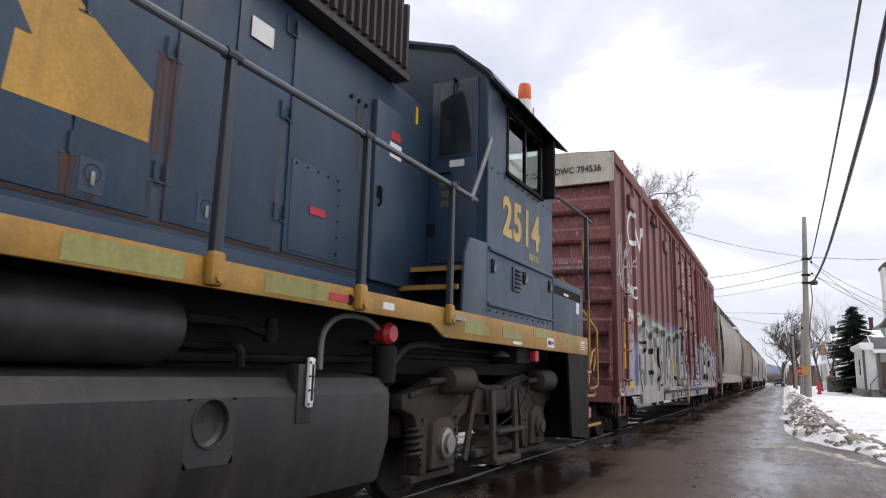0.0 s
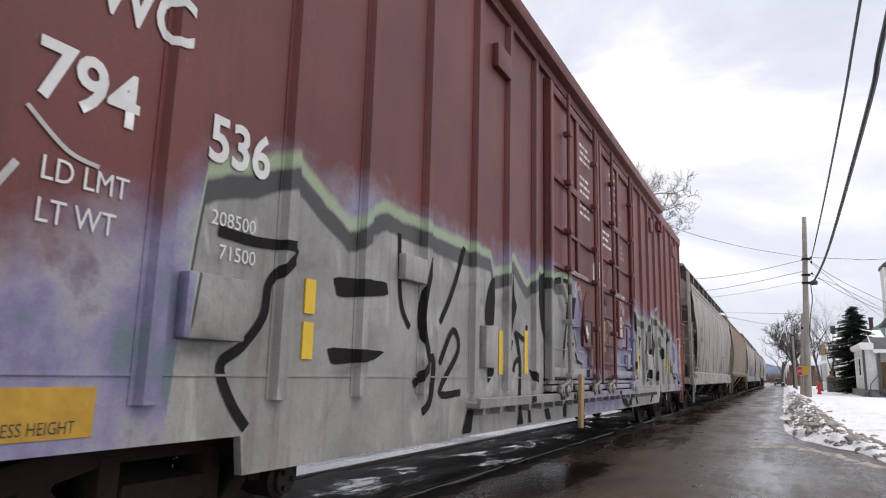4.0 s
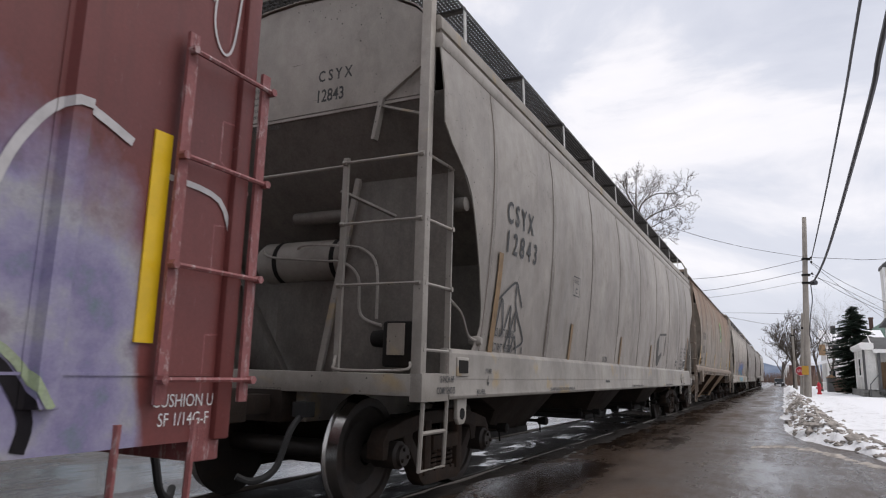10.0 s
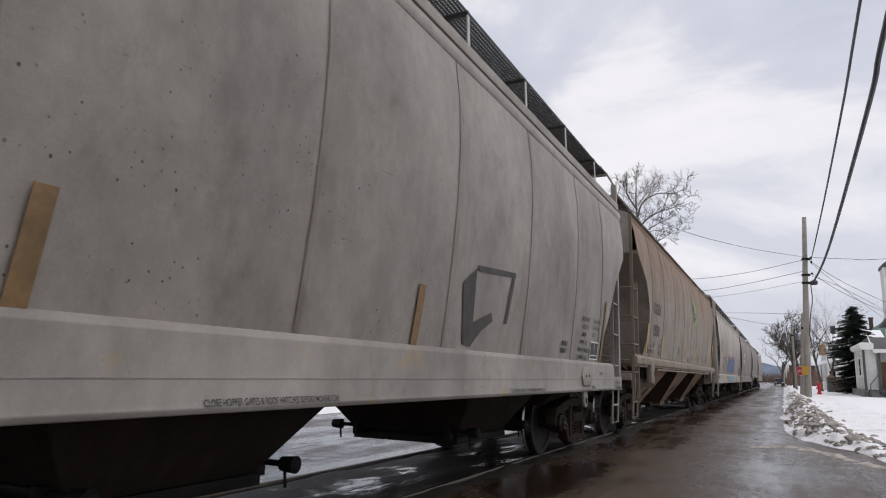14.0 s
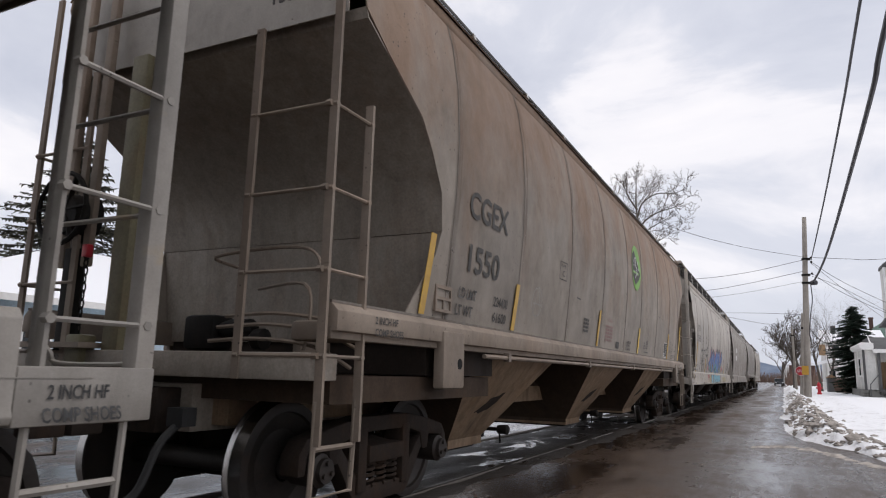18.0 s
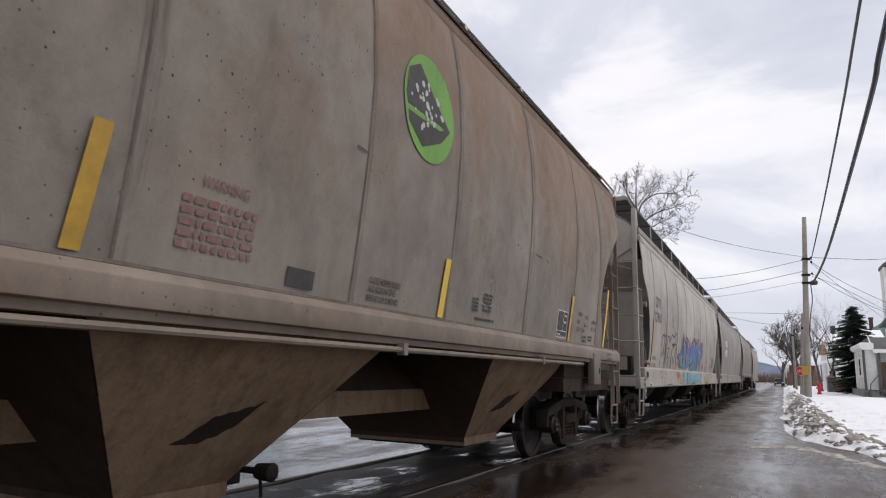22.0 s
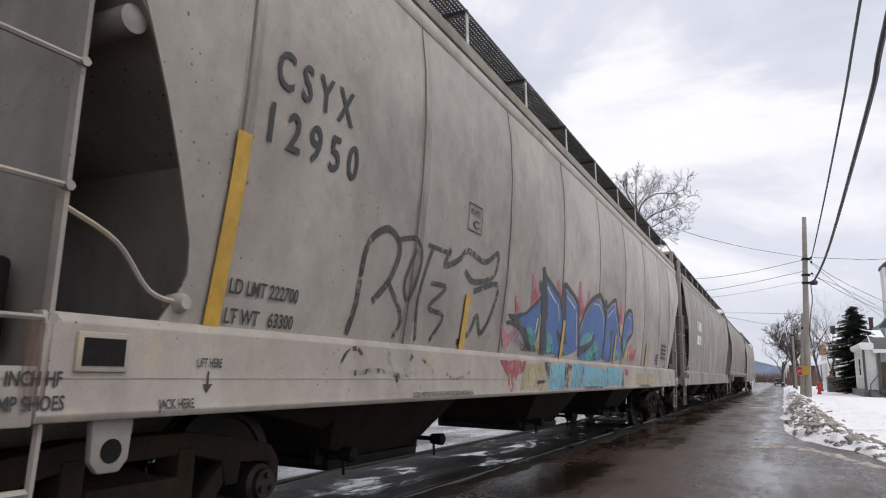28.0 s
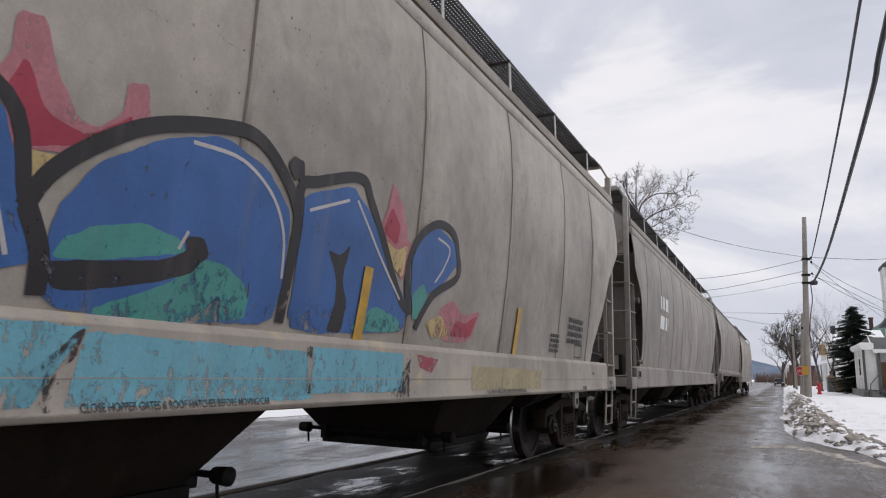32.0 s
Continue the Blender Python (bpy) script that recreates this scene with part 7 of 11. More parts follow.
def hood(car):
    H = 0.88
    g = Geo()
    g.prism([(-H, 1.675), (H, 1.675), (H, 3.78), (H - 0.06, 3.88), (0.5, 3.96), (-0.5, 3.96), (-H + 0.06, 3.88), (-H, 3.78)], "y", -17.0, -3.64)
    body = part("long_hood", g, BLUE, car, "dark blue engine hood with access doors", bevel=0.015)
    for ya, yb in ((-9.6, -9.05), (-9.04, -8.5), (-8.4, -7.95), (-7.94, -7.49), (-7.48, -6.98), (-6.90, -6.445), (-6.435, -5.97), (-5.86, -4.80)):
        part("hood_door", Geo().box(H - 0.01, H + 0.012, ya + 0.004, yb - 0.004, 1.975, 3.74), BLUE, body, bevel=0.004)
    for y in (-7.99, -7.49, -6.98, -6.90, -5.97, -5.86):
        for z in (2.25, 3.0, 3.66):
            g = Geo()
            g.tube([(H + 0.02, y, z - 0.055), (H + 0.02, y, z + 0.055)], 0.009, 6)
            g.box(H + 0.005, H + 0.016, y - 0.045, y + 0.045, z - 0.066, z - 0.054)
            part("hinge", g, BLUE, body)
    for y in (-8.2, -7.35, -6.58):
        part("latch_recess", Geo().lathe([(H - 0.005, 0.052), (H + 0.016, 0.05), (H + 0.015, 0.038)], (0, y, 2.125), "x", 14), BLACK, body)
        part("latch", Geo().box(H + 0.012, H + 0.026, y - 0.012, y + 0.012, 2.06, 2.135), STEEL, body, bevel=0.004)
        part("latch_frame", Geo().box(H + 0.01, H + 0.0155, y - 0.075, y + 0.075, 2.02, 2.2), BLUE, body)
    part("hood_panel", Geo().box(H - 0.01, H + 0.018, -5.81, -5.2, 2.0, 2.68), BLUE, body, bevel=0.004)
    for k in range(5):
        part("bolt", Geo().lathe([(H + 0.016, 0.010), (H + 0.026, 0.008)], (0, -5.77 + 0.13 * k, 2.65), "x", 6), BLACK, body)
        part("bolt", Geo().lathe([(H + 0.016, 0.010), (H + 0.026, 0.008)], (0, -5.23, 2.06 + 0.13 * k), "x", 6), BLACK, body)
    part("hood_door", Geo().box(H - 0.01, H + 0.06, -4.78, -4.22, 1.92, 3.53), BLUE, body, "tall locker door beside the cab", bevel=0.012)
    g = Geo().tube([(H + 0.06, -4.7, 2.75), (H + 0.085, -4.7, 2.72), (H + 0.085, -4.7, 2.6), (H + 0.06, -4.7, 2.57)], 0.012, 6)
    part("door_handle", g, BLACK, body)
    part("handle_plate", Geo().box(H + 0.055, H + 0.064, -4.74, -4.66, 2.64, 2.74), BLACK, body, bevel=0.01)
    for y in (-5.12, -5.01, -4.90):
        part("bolt", Geo().lathe([(H - 0.01, 0.02), (H + 0.03, 0.017)], (0, y, 3.42), "x", 8), BLACK, body)
    for y, z0, z1, w in ((-7.49, 1.98, 2.2, 0.05), (-6.98, 2.0, 2.2, 0.05), (-6.9, 1.98, 2.95, 0.03), (-6.98, 2.35, 2.95, 0.06), (-5.97, 2.3, 2.95, 0.03), (-7.35, 1.98, 2.07, 0.04), (-8.2, 1.98, 2.07, 0.04), (-4.98, 2.8, 3.4, 0.08)):
        part("rust_run", Geo().sheet([[(H + 0.0145, y - w, z1), (H + 0.0145, y + w, z1)], [(H + 0.0145, y - w * 0.6, z0), (H + 0.0145, y + w * 0.6, z0)]]), RUSTRUN, body)
    part("kick_rail", Geo().box(H - 0.01, H + 0.045, -16.9, -4.8, 1.68, 1.90), BLUE, body, bevel=0.008)
    part("kick_gap", Geo().box(H - 0.01, H + 0.004, -16.9, -4.8, 1.945, 1.965), RUSTBROWN, body)
    # ribbed air duct on the hood's shoulder
    duct = part("air_duct", Geo().box(-1.0, 1.0, -9.6, -4.38, 3.86, 4.58), DUCT, car, "dark ribbed air intake box", bevel=0.02)
    for s in (-1, 1):
        for k in range(46):
            y = -9.52 + k * 0.112
            g = Geo()
            g.prism([(s * 0.99, y - 0.03), (s * 1.045, y - 0.018), (s * 1.045, y + 0.018), (s * 0.99, y + 0.03)], "z", 3.93, 4.56)
            part("rib", g, DUCT, duct)
        part("duct_lip", Geo().box(min(s * 0.86, s * 1.02), max(s * 0.86, s * 1.02), -9.62, -4.38, 3.84, 3.9), DUCT, duct)


def cab(car):
    W = LOCO_W - 0.03
    ya, yb = -3.64, -1.58
    outline = [(-W, 1.69), (W, 1.69), (W, 4.08), (1.14, 4.42), (0.55, 4.6), (-0.55, 4.6), (-1.14, 4.42), (-W, 4.08)]
    g = Geo()
    # front and rear walls, floor to roof
    g.prism(outline, "y", ya - 0.02, ya + 0.02)
    cabin = part("cab_wall", g, BLUE, car, "dark blue cab with sliding side windows")
    # wall towards the nose, with two windows
    part("end_wall", Geo().box(-W, W, yb - 0.02, yb + 0.02, 1.69, 3.3), BLUE, cabin)
    part("end_wall", Geo().prism([(-W, 4.0), (W, 4.0), (W, 4.08), (1.14, 4.42), (0.55, 4.6), (-0.55, 4.6), (-1.14, 4.42), (-W, 4.08)], "y", yb - 0.02, yb + 0.02), BLUE, cabin)
    for x0, x1 in ((-W, -1.43), (-0.5, 0.5), (1.43, W)):
        part("end_wall", Geo().box(x0, x1, yb - 0.02, yb + 0.02, 3.3, 4.0), BLUE, cabin)
    for x0, x1 in ((-1.43, -0.5), (0.5, 1.43)):
        part("window_pane", Geo().box(x0, x1, yb - 0.004, yb + 0.004, 3.3, 4.0), CABGLASS, cabin)
    for s in (-1, 1):
        x0, x1 = s * (W - 0.03), s * W
        for y0, y1, z0, z1 in ((ya, yb, 1.69, 3.24), (ya, -3.12, 3.24, 3.92), (-2.04, yb, 3.24, 3.92), (ya, yb, 3.92, 4.08)):
            g = Geo().box(min(x0, x1), max(x0, x1), y0 - 0.02, y1 + 0.02, z0, z1)
            part("side_wall", g, BLUE, cabin)
        part("window_frame", Geo().prism([(-3.17, 3.21), (-1.99, 3.21), (-1.99, 3.25), (-3.17, 3.25)], "x", s * (W - 0.02), s * (W + 0.035)).prism([(-3.17, 3.91), (-1.99, 3.91), (-1.99, 3.95), (-3.17, 3.95)], "x", s * (W - 0.02), s * (W + 0.03)), BLACK, cabin)
        for y in (-3.13, -2.58, -2.05):
            part("window_frame", Geo().box(s * W - 0.025, s * W + 0.012, y - 0.022, y + 0.022, 3.25, 3.92), BLACK, cabin)
        part("window_pane", Geo().box(s * W - 0.012, s * W - 0.004, -3.12, -2.6, 3.25, 3.91), CABGLASS, cabin)
        part("window_pane", Geo().box(s * W - 0.022, s * W - 0.014, -2.56, -2.05, 3.25, 3.91), CABGLASS, cabin)
        # wind wing behind the window
        part("wind_wing", Geo().box(s * W + (0.01 if s > 0 else -0.16), s * W + (0.16 if s > 0 else -0.01), -1.99, -1.93, 3.24, 4.0), BLACK, cabin, bevel=0.01)
        g = Geo()
        g.beam((s * (W + 0.02), -3.3, 4.0), (s * (W + 0.02), -1.6, 4.0), 0.03, 0.03)
        g.prism([(s * W, 4.05), (s * (W + 0.19), 3.95), (s * (W + 0.19), 3.97), (s * W, 4.09)], "y", -3.3, -1.5)
        part("sunshade", g, BLACK, cabin)
        # rain strip, louvres, small doors below
        part("belt_strip", Geo().box(s * W - 0.005, s * W + 0.03, ya, -1.58, 2.335, 2.375), BLUE, cabin, bevel=0.008)
        part("belt_strip", Geo().box(s * W - 0.005, s * W + 0.03, ya, -1.58, 1.80, 1.83), BLUE, cabin, bevel=0.006)
        lv = part("louvre_panel", Geo().box(s * W - 0.005, s * W + 0.018, -2.96, -2.72, 2.02, 2.28), GREYBLUE, cabin, bevel=0.008)
        for k in range(5):
            g = Geo().prism([(s * (W + 0.01), 2.06 + k * 0.045), (s * (W + 0.04), 2.055 + k * 0.045), (s * (W + 0.01), 2.085 + k * 0.045)], "y", -2.92, -2.76)
            part("slat", g, BLACK, lv)
        for y, z in ((-3.5, 2.2), (-2.59, 2.2), (-1.69, 2.22)):
            part("latch_recess", Geo().box(s * W - 0.005, s * W + 0.012, y - 0.04, y + 0.04, z - 0.07, z + 0.07), BLACK, cabin, bevel=0.01)
            part("latch", Geo().tube([(s * (W + 0.02), y, z - 0.05), (s * (W + 0.03), y, z + 0.02)], 0.013, 6), STEEL, cabin)
        for k in range(12):
            y = ya + 0.08 + k * 0.18
            part("bolt", Geo().lathe([(s * (W - 0.01), 0.012), (s * (W + 0.012), 0.01)], (0, y, 3.17), "x", 6), BLUE, cabin)
            part("bolt", Geo().lathe([(s * (W - 0.01), 0.012), (s * (W + 0.012), 0.01)], (0, y, 1.76), "x", 6), BLUE, cabin)
        part("corner_bead", Geo().box(s * W - 0.02, s * W + 0.012, ya - 0.035, ya + 0.02, 1.75, 4.06), BLUE, cabin, bevel=0.01)
    # front wall door with window on the near side
    dy = ya - 0.045
    door = part("cab_door", Geo().box(0.9, 1.42, dy, dy + 0.04, 2.22, 4.12), BLUE, cabin, "cab door with tall rounded window", bevel=0.015)
    g = Geo().box(0.97, 1.40, dy - 0.012, dy + 0.02, 3.29, 4.09)
    part("window_frame", g, BLUE, door, bevel=0.008)
    part("window_pane", Geo().box(1.005, 1.365, dy - 0.018, dy - 0.008, 3.32, 4.06), GLASS, door, bevel=0.003)
    g = Geo().tube([(1.16, dy - 0.05, 3.41), (1.175, dy - 0.05, 4.1)], 0.008, 6).tube([(1.175, dy, 4.1), (1.175, dy - 0.06, 4.1)], 0.02, 6)
    part("wiper", g, BLACK, door)
    part("door_handle", Geo().tube([(0.98, dy - 0.05, 3.12), (1.15, dy - 0.05, 3.12)], 0.014, 6), BLACK, door)
    part("latch", Geo().box(0.9, 0.97, dy - 0.03, dy + 0.02, 2.5, 2.62), BLACK, door)
    # roof
    g = Geo()
    prof = [(W + 0.06, 4.04), (W + 0.02, 4.12), (1.14, 4.46), (0.55, 4.64), (-0.55, 4.64), (-1.14, 4.46), (-W - 0.02, 4.12), (-W - 0.06, 4.04)]
    g.sheet([[(x, y, z) for x, z in prof] for y in (ya - 0.08, yb + 0.12)])
    roof = part("cab_roof", g, BLUE, cabin, thick=0.03)
    part("floor", Geo().box(-W + 0.03, W - 0.03, ya, yb, 2.25, 2.3), BLACK, cabin)
    part("seat", Geo().box(0.5, 0.95, -2.9, -2.45, 2.3, 3.3), BLACK, cabin, bevel=0.05)
    # beacon
    beacon = part("beacon", Geo().lathe([(0.0, 0.09), (0.24, 0.085), (0.25, 0.07)], (1.22, -1.75, 4.39), "z", 16), WHITE, car, "white base with an orange warning dome")
    part("dome", Geo().lathe([(0.24, 0.075), (0.27, 0.088), (0.43, 0.08), (0.46, 0.07), (0.47, 0.02)], (1.22, -1.75, 4.39), "z", 16), ORANGE, beacon)
    part("antenna", Geo().tube([(1.27, -1.55, 4.34), (1.27, -1.55, 4.6)], 0.012, 6), STEEL, car)
    # step shield and steps ahead of the cab
    g = Geo().prism([(-4.2, 1.69), (-4.16, 2.22), (-4.05, 2.38), (-3.66, 2.40), (-3.66, 1.69)], "x", W - 0.02, W + 0.01)
    part("step_shield", g, GREYBLUE, car, bevel=0.006)
    for z, y0 in ((1.93, -4.2), (2.13, -4.0)):
        part("step", Geo().box(0.9, W - 0.03, y0, -3.66, z - 0.03, z), UNDERBLACK, car)
        part("step_edge", Geo().box(0.9, W - 0.03, y0 - 0.03, y0, z - 0.04, z + 0.004), RAILYELLOW, car)


def short_hood(car):
    H = 0.98
    g = Geo()
    g.prism([(-H, 1.69), (H, 1.69), (H, 3.2), (H - 0.12, 3.36), (0.5, 3.42), (-0.5, 3.42), (-H + 0.12, 3.36), (-H, 3.2)], "y", -1.56, -0.12)
    nose = part("short_hood", g, BLUE, car, "blue nose hood with yellow rear corner", bevel=0.02)
    part("corner_stripe", Geo().box(H - 0.03, H + 0.008, -0.2, -0.108, 1.7, 3.2), RAILYELLOW, nose)
    part("filler_cap", Geo().lathe([(H - 0.01, 0.11), (H + 0.06, 0.11), (H + 0.07, 0.09)], (0, -0.38, 3.03), "x", 20), BLUE, nose)
    part("latch", Geo().box(H - 0.01, H + 0.04, -0.61, -0.54, 2.76, 2.82), BLACK, nose)
    part("grab_iron", Geo().tube([(H, -1.09, 3.06), (H + 0.06, -1.09, 3.06), (H + 0.06, -0.73, 3.06), (H, -0.73, 3.06)], 0.013, 6), RAILYELLOW, nose)
    part("arrow_mark", Geo().box(H - 0.01, H + 0.006, -0.39, -0.36, 2.74, 2.9), REFLECT, nose)
    W = LOCO_W - 0.02
    for s in (-1, 1):
        g = Geo()
        g.prism([(-1.55, 1.69), (-0.16, 1.69), (-0.16, 2.36), (-0.5, 2.36), (-1.55, 2.36)], "x", s * (W - 0.5), s * W)
        box = part("battery_box", g, BLUE, car, bevel=0.012)
        part("slot", Geo().box(s * W - 0.03, s * W + 0.004, -1.53, -0.31, 2.16, 2.265), BLACK, box)
        part("slot_tag", Geo().box(s * W - 0.03, s * W + 0.007, -1.12, -0.9, 2.175, 2.205), WHITE, box)
    part("notice", Geo().box(W - 0.004, W + 0.006, -0.53, -0.38, 1.99, 2.14), WHITE, car)


def clear_glass():
    m, n, b = material("cab_window_glass")
    b.inputs["Base Color"].default_value = (0.8, 0.88, 0.86, 1)
    b.inputs["Roughness"].default_value = 0.03
    b.inputs["Transmission Weight"].default_value = 1.0
    b.inputs["IOR"].default_value = 1.3
    return m


CABGLASS = clear_glass()
ORANGE = plain("orange_plastic", (0.75, 0.13, 0.02), 0.3)


def handrails(car):
    W = LOCO_W
    tops = []
    for y in (-12.4, -11.1, -9.75, -8.43, -7.14, -5.87, -4.55):
        g = Geo()
        g.prism([(y - 0.035, 1.56), (y + 0.035, 1.56), (y + 0.03, 1.75), (y + 0.022, 2.72), (y - 0.022, 2.72), (y - 0.03, 1.75)], "x", W, W + 0.045)
        post = part("stanchion", g, HANDDARK, car, bevel=0.006)
        part("foot", Geo().box(W - 0.002, W + 0.06, y - 0.045, y + 0.045, 1.55, 1.72), YELLOW, post, bevel=0.02)
        part("bolt", Geo().lathe([(W + 0.05, 0.03), (W + 0.075, 0.025)], (0, y, 1.59), "x", 8), YELLOW, post)
        part("cap", Geo().lathe([(-0.05, 0.034), (0.05, 0.034)], (W + 0.022, y, 2.73), "y", 10), HANDDARK, post)
    g = Geo()
    g.tube(curve_pts([(W + 0.022, -16, 2.73), (W + 0.022, -10, 2.73), (W + 0.022, -4.55, 2.73), (W + 0.022, -4.2, 2.72), (W + 0.02, -4.12, 2.75), (W + 0.0, -3.68, 3.38), (W - 0.02, -3.62, 3.44)], 4), 0.023, 10)
    part("handrail", g, HANDGREY, car, "grey steel handrail along the walkway")
    g = Geo()
    g.tube([(W - 0.02, -1.62, 3.36), (W + 0.03, -1.5, 3.38), (W + 0.05, -0.2, 3.4), (W + 0.05, 0.1, 3.38)], 0.02, 10)
    part("handrail", g, HANDDARK, car)
    g = Geo().box(W + 0.02, W + 0.075, -0.22, -0.16, 2.2, 3.4)
    part("stanchion", g, HANDDARK, car, bevel=0.006)
    # yellow end rails
    for s in (-1, 1):
        g = Geo()
        g.tube(curve_pts([(s * (W + 0.05), 0.1, 3.38), (s * (W - 0.03), 0.1, 3.3), (s * (W - 0.08), 0.09, 3.0), (s * (W - 0.08), 0.24, 2.6), (s * (W - 0.08), 0.39, 2.22), (s * (W - 0.08), 0.4, 1.8), (s * (W - 0.08), 0.38, 1.3), (s * (W - 0.08), 0.32, 1.07), (s * (W - 0.08), 0.2, 1.03)]), 0.02, 8)
        part("end_rail", g, RAILYELLOW, car, "yellow tubular end handrail")
        g = Geo()
        g.tube(curve_pts([(s * 0.84, 0.86, 1.5), (s * 0.84, 0.86, 2.3), (s * 0.84, 0.86, 2.6), (s * 0.88, 0.87, 2.68), (s * 0.95, 0.87, 2.64), (s * 1.2, 0.86, 2.25), (s * 1.46, 0.84, 1.88), (s * 1.48, 0.84, 1.75), (s * 1.48, 0.84, 1.4), (s * 1.48, 0.84, 1.08), (s * 1.46, 0.8, 1.0), (s * 1.4, 0.66, 0.98)]), 0.018, 8)
        part("end_rail", g, RAILYELLOW, car)
        g = Geo()
        g.tube([(s * (W - 0.1), 0.5, 1.3), (s * (W - 0.1), 0.66, 1.53), (s * (W - 0.1), 0.92, 1.58), (s * (W - 0.1), 0.9, 1.52), (s * (W - 0.1), 0.72, 1.24)], 0.017, 6)
        part("grab_iron", g, RAILYELLOW, car)


HANDDARK = weathered("dark_handrail", (0.022, 0.03, 0.042), (0.05, 0.045, 0.04), 0.4, rough=0.45)
HANDGREY = weathered("grey_handrail", (0.13, 0.15, 0.17), (0.06, 0.05, 0.045), 0.3, rough=0.4)


def loco_rear(car):
    W = LOCO_W
    part("pilot", Geo().box(-0.92, 0.92, 0.86, 0.94, 0.25, 1.5), UNDERBLACK, car, bevel=0.01)
    part("end_platform", Geo().box(-0.92, 0.92, -0.3, 0.95, 1.5, 1.66), UNDERBLACK, car, bevel=0.01)
    for s in (-1, 1):
        g = Geo()
        g.prism([(-0.8, 0.40), (0.06, 0.31), (0.06, 1.45), (-0.95, 1.45)], "x", s * (W - 0.04), s * (W - 0.01))
        part("side_skirt", g, UNDERBLACK, car)
        part("step_back", Geo().box(min(s * 0.92, s * (W - 0.04)), max(s * 0.92, s * (W - 0.04)), -0.04, 0.0, 0.3, 1.5), UNDERBLACK, car)
        for k, z in enumerate((0.50, 0.91, 1.24)):
            y1 = (0.75, 0.43, 0.23)[k]
            part("step", Geo().box(min(s * 0.95, s * (W - 0.03)), max(s * 0.95, s * (W - 0.03)), 0.0, y1, z - 0.03, z), UNDERBLACK, car)
            edge = part("step_edge", Geo().box(min(s * (W - 0.04), s * (W - 0.005)), max(s * (W - 0.04), s * (W - 0.005)), 0.0, y1, z - 0.035, z + 0.006), RAILYELLOW, car)
            for j in range(int(y1 / 0.09)):
                part("tooth", Geo().box(min(s * (W - 0.045), s * (W - 0.002)), max(s * (W - 0.045), s * (W - 0.002)), 0.03 + 0.09 * j, 0.055 + 0.09 * j, z + 0.004, z + 0.018), BLACK, edge)
        part("step_riser", Geo().box(min(s * 0.9, s * 0.95), max(s * 0.9, s * 0.95), 0.0, 0.9, 0.35, 1.5), UNDERBLACK, car)
        part("step_sign", Geo().box(min(s * (W - 0.05), s * (W - 0.03)), max(s * (W - 0.05), s * (W - 0.03)), 0.08, 0.26, 0.58, 0.73), REDPLASTIC, car, "red sign with white words")
    lettering("WATCH", 0.05, lambda a, u: Vector((W - 0.027, 0.1 + a, 0.67 + u)), WHITE, car, squeeze=0.75)
    lettering("YOUR STEP", 0.05, lambda a, u: Vector((W - 0.027, 0.09 + a, 0.6 + u)), WHITE, car, squeeze=0.55)
    # cable box and round cover on the end rail
    part("end_cable_box", Geo().box(0.2, 0.72, 0.78, 0.92, 1.85, 2.4), BLUE, car, bevel=0.02)
    part("round_cover", Geo().lathe([(0.91, 0.14), (0.97, 0.135), (1.04, 0.10), (1.07, 0.04)], (0.6, 0, 2.1), "y", 18), BLUE, car)
    part("marker_lamp", Geo().lathe([(0, 0.07), (0.12, 0.07)], (1.1, -0.1, 2.0), "y", 14), GREYBLUE, car)
    for x in (-0.7, -0.35, 0.35, 0.7):
        part("air_hose", Geo().tube(curve_pts([(x, 0.92, 0.85), (x, 1.05, 0.8), (x, 1.12, 0.55), (x, 1.05, 0.38)]), 0.025, 7), RUBBER, car)


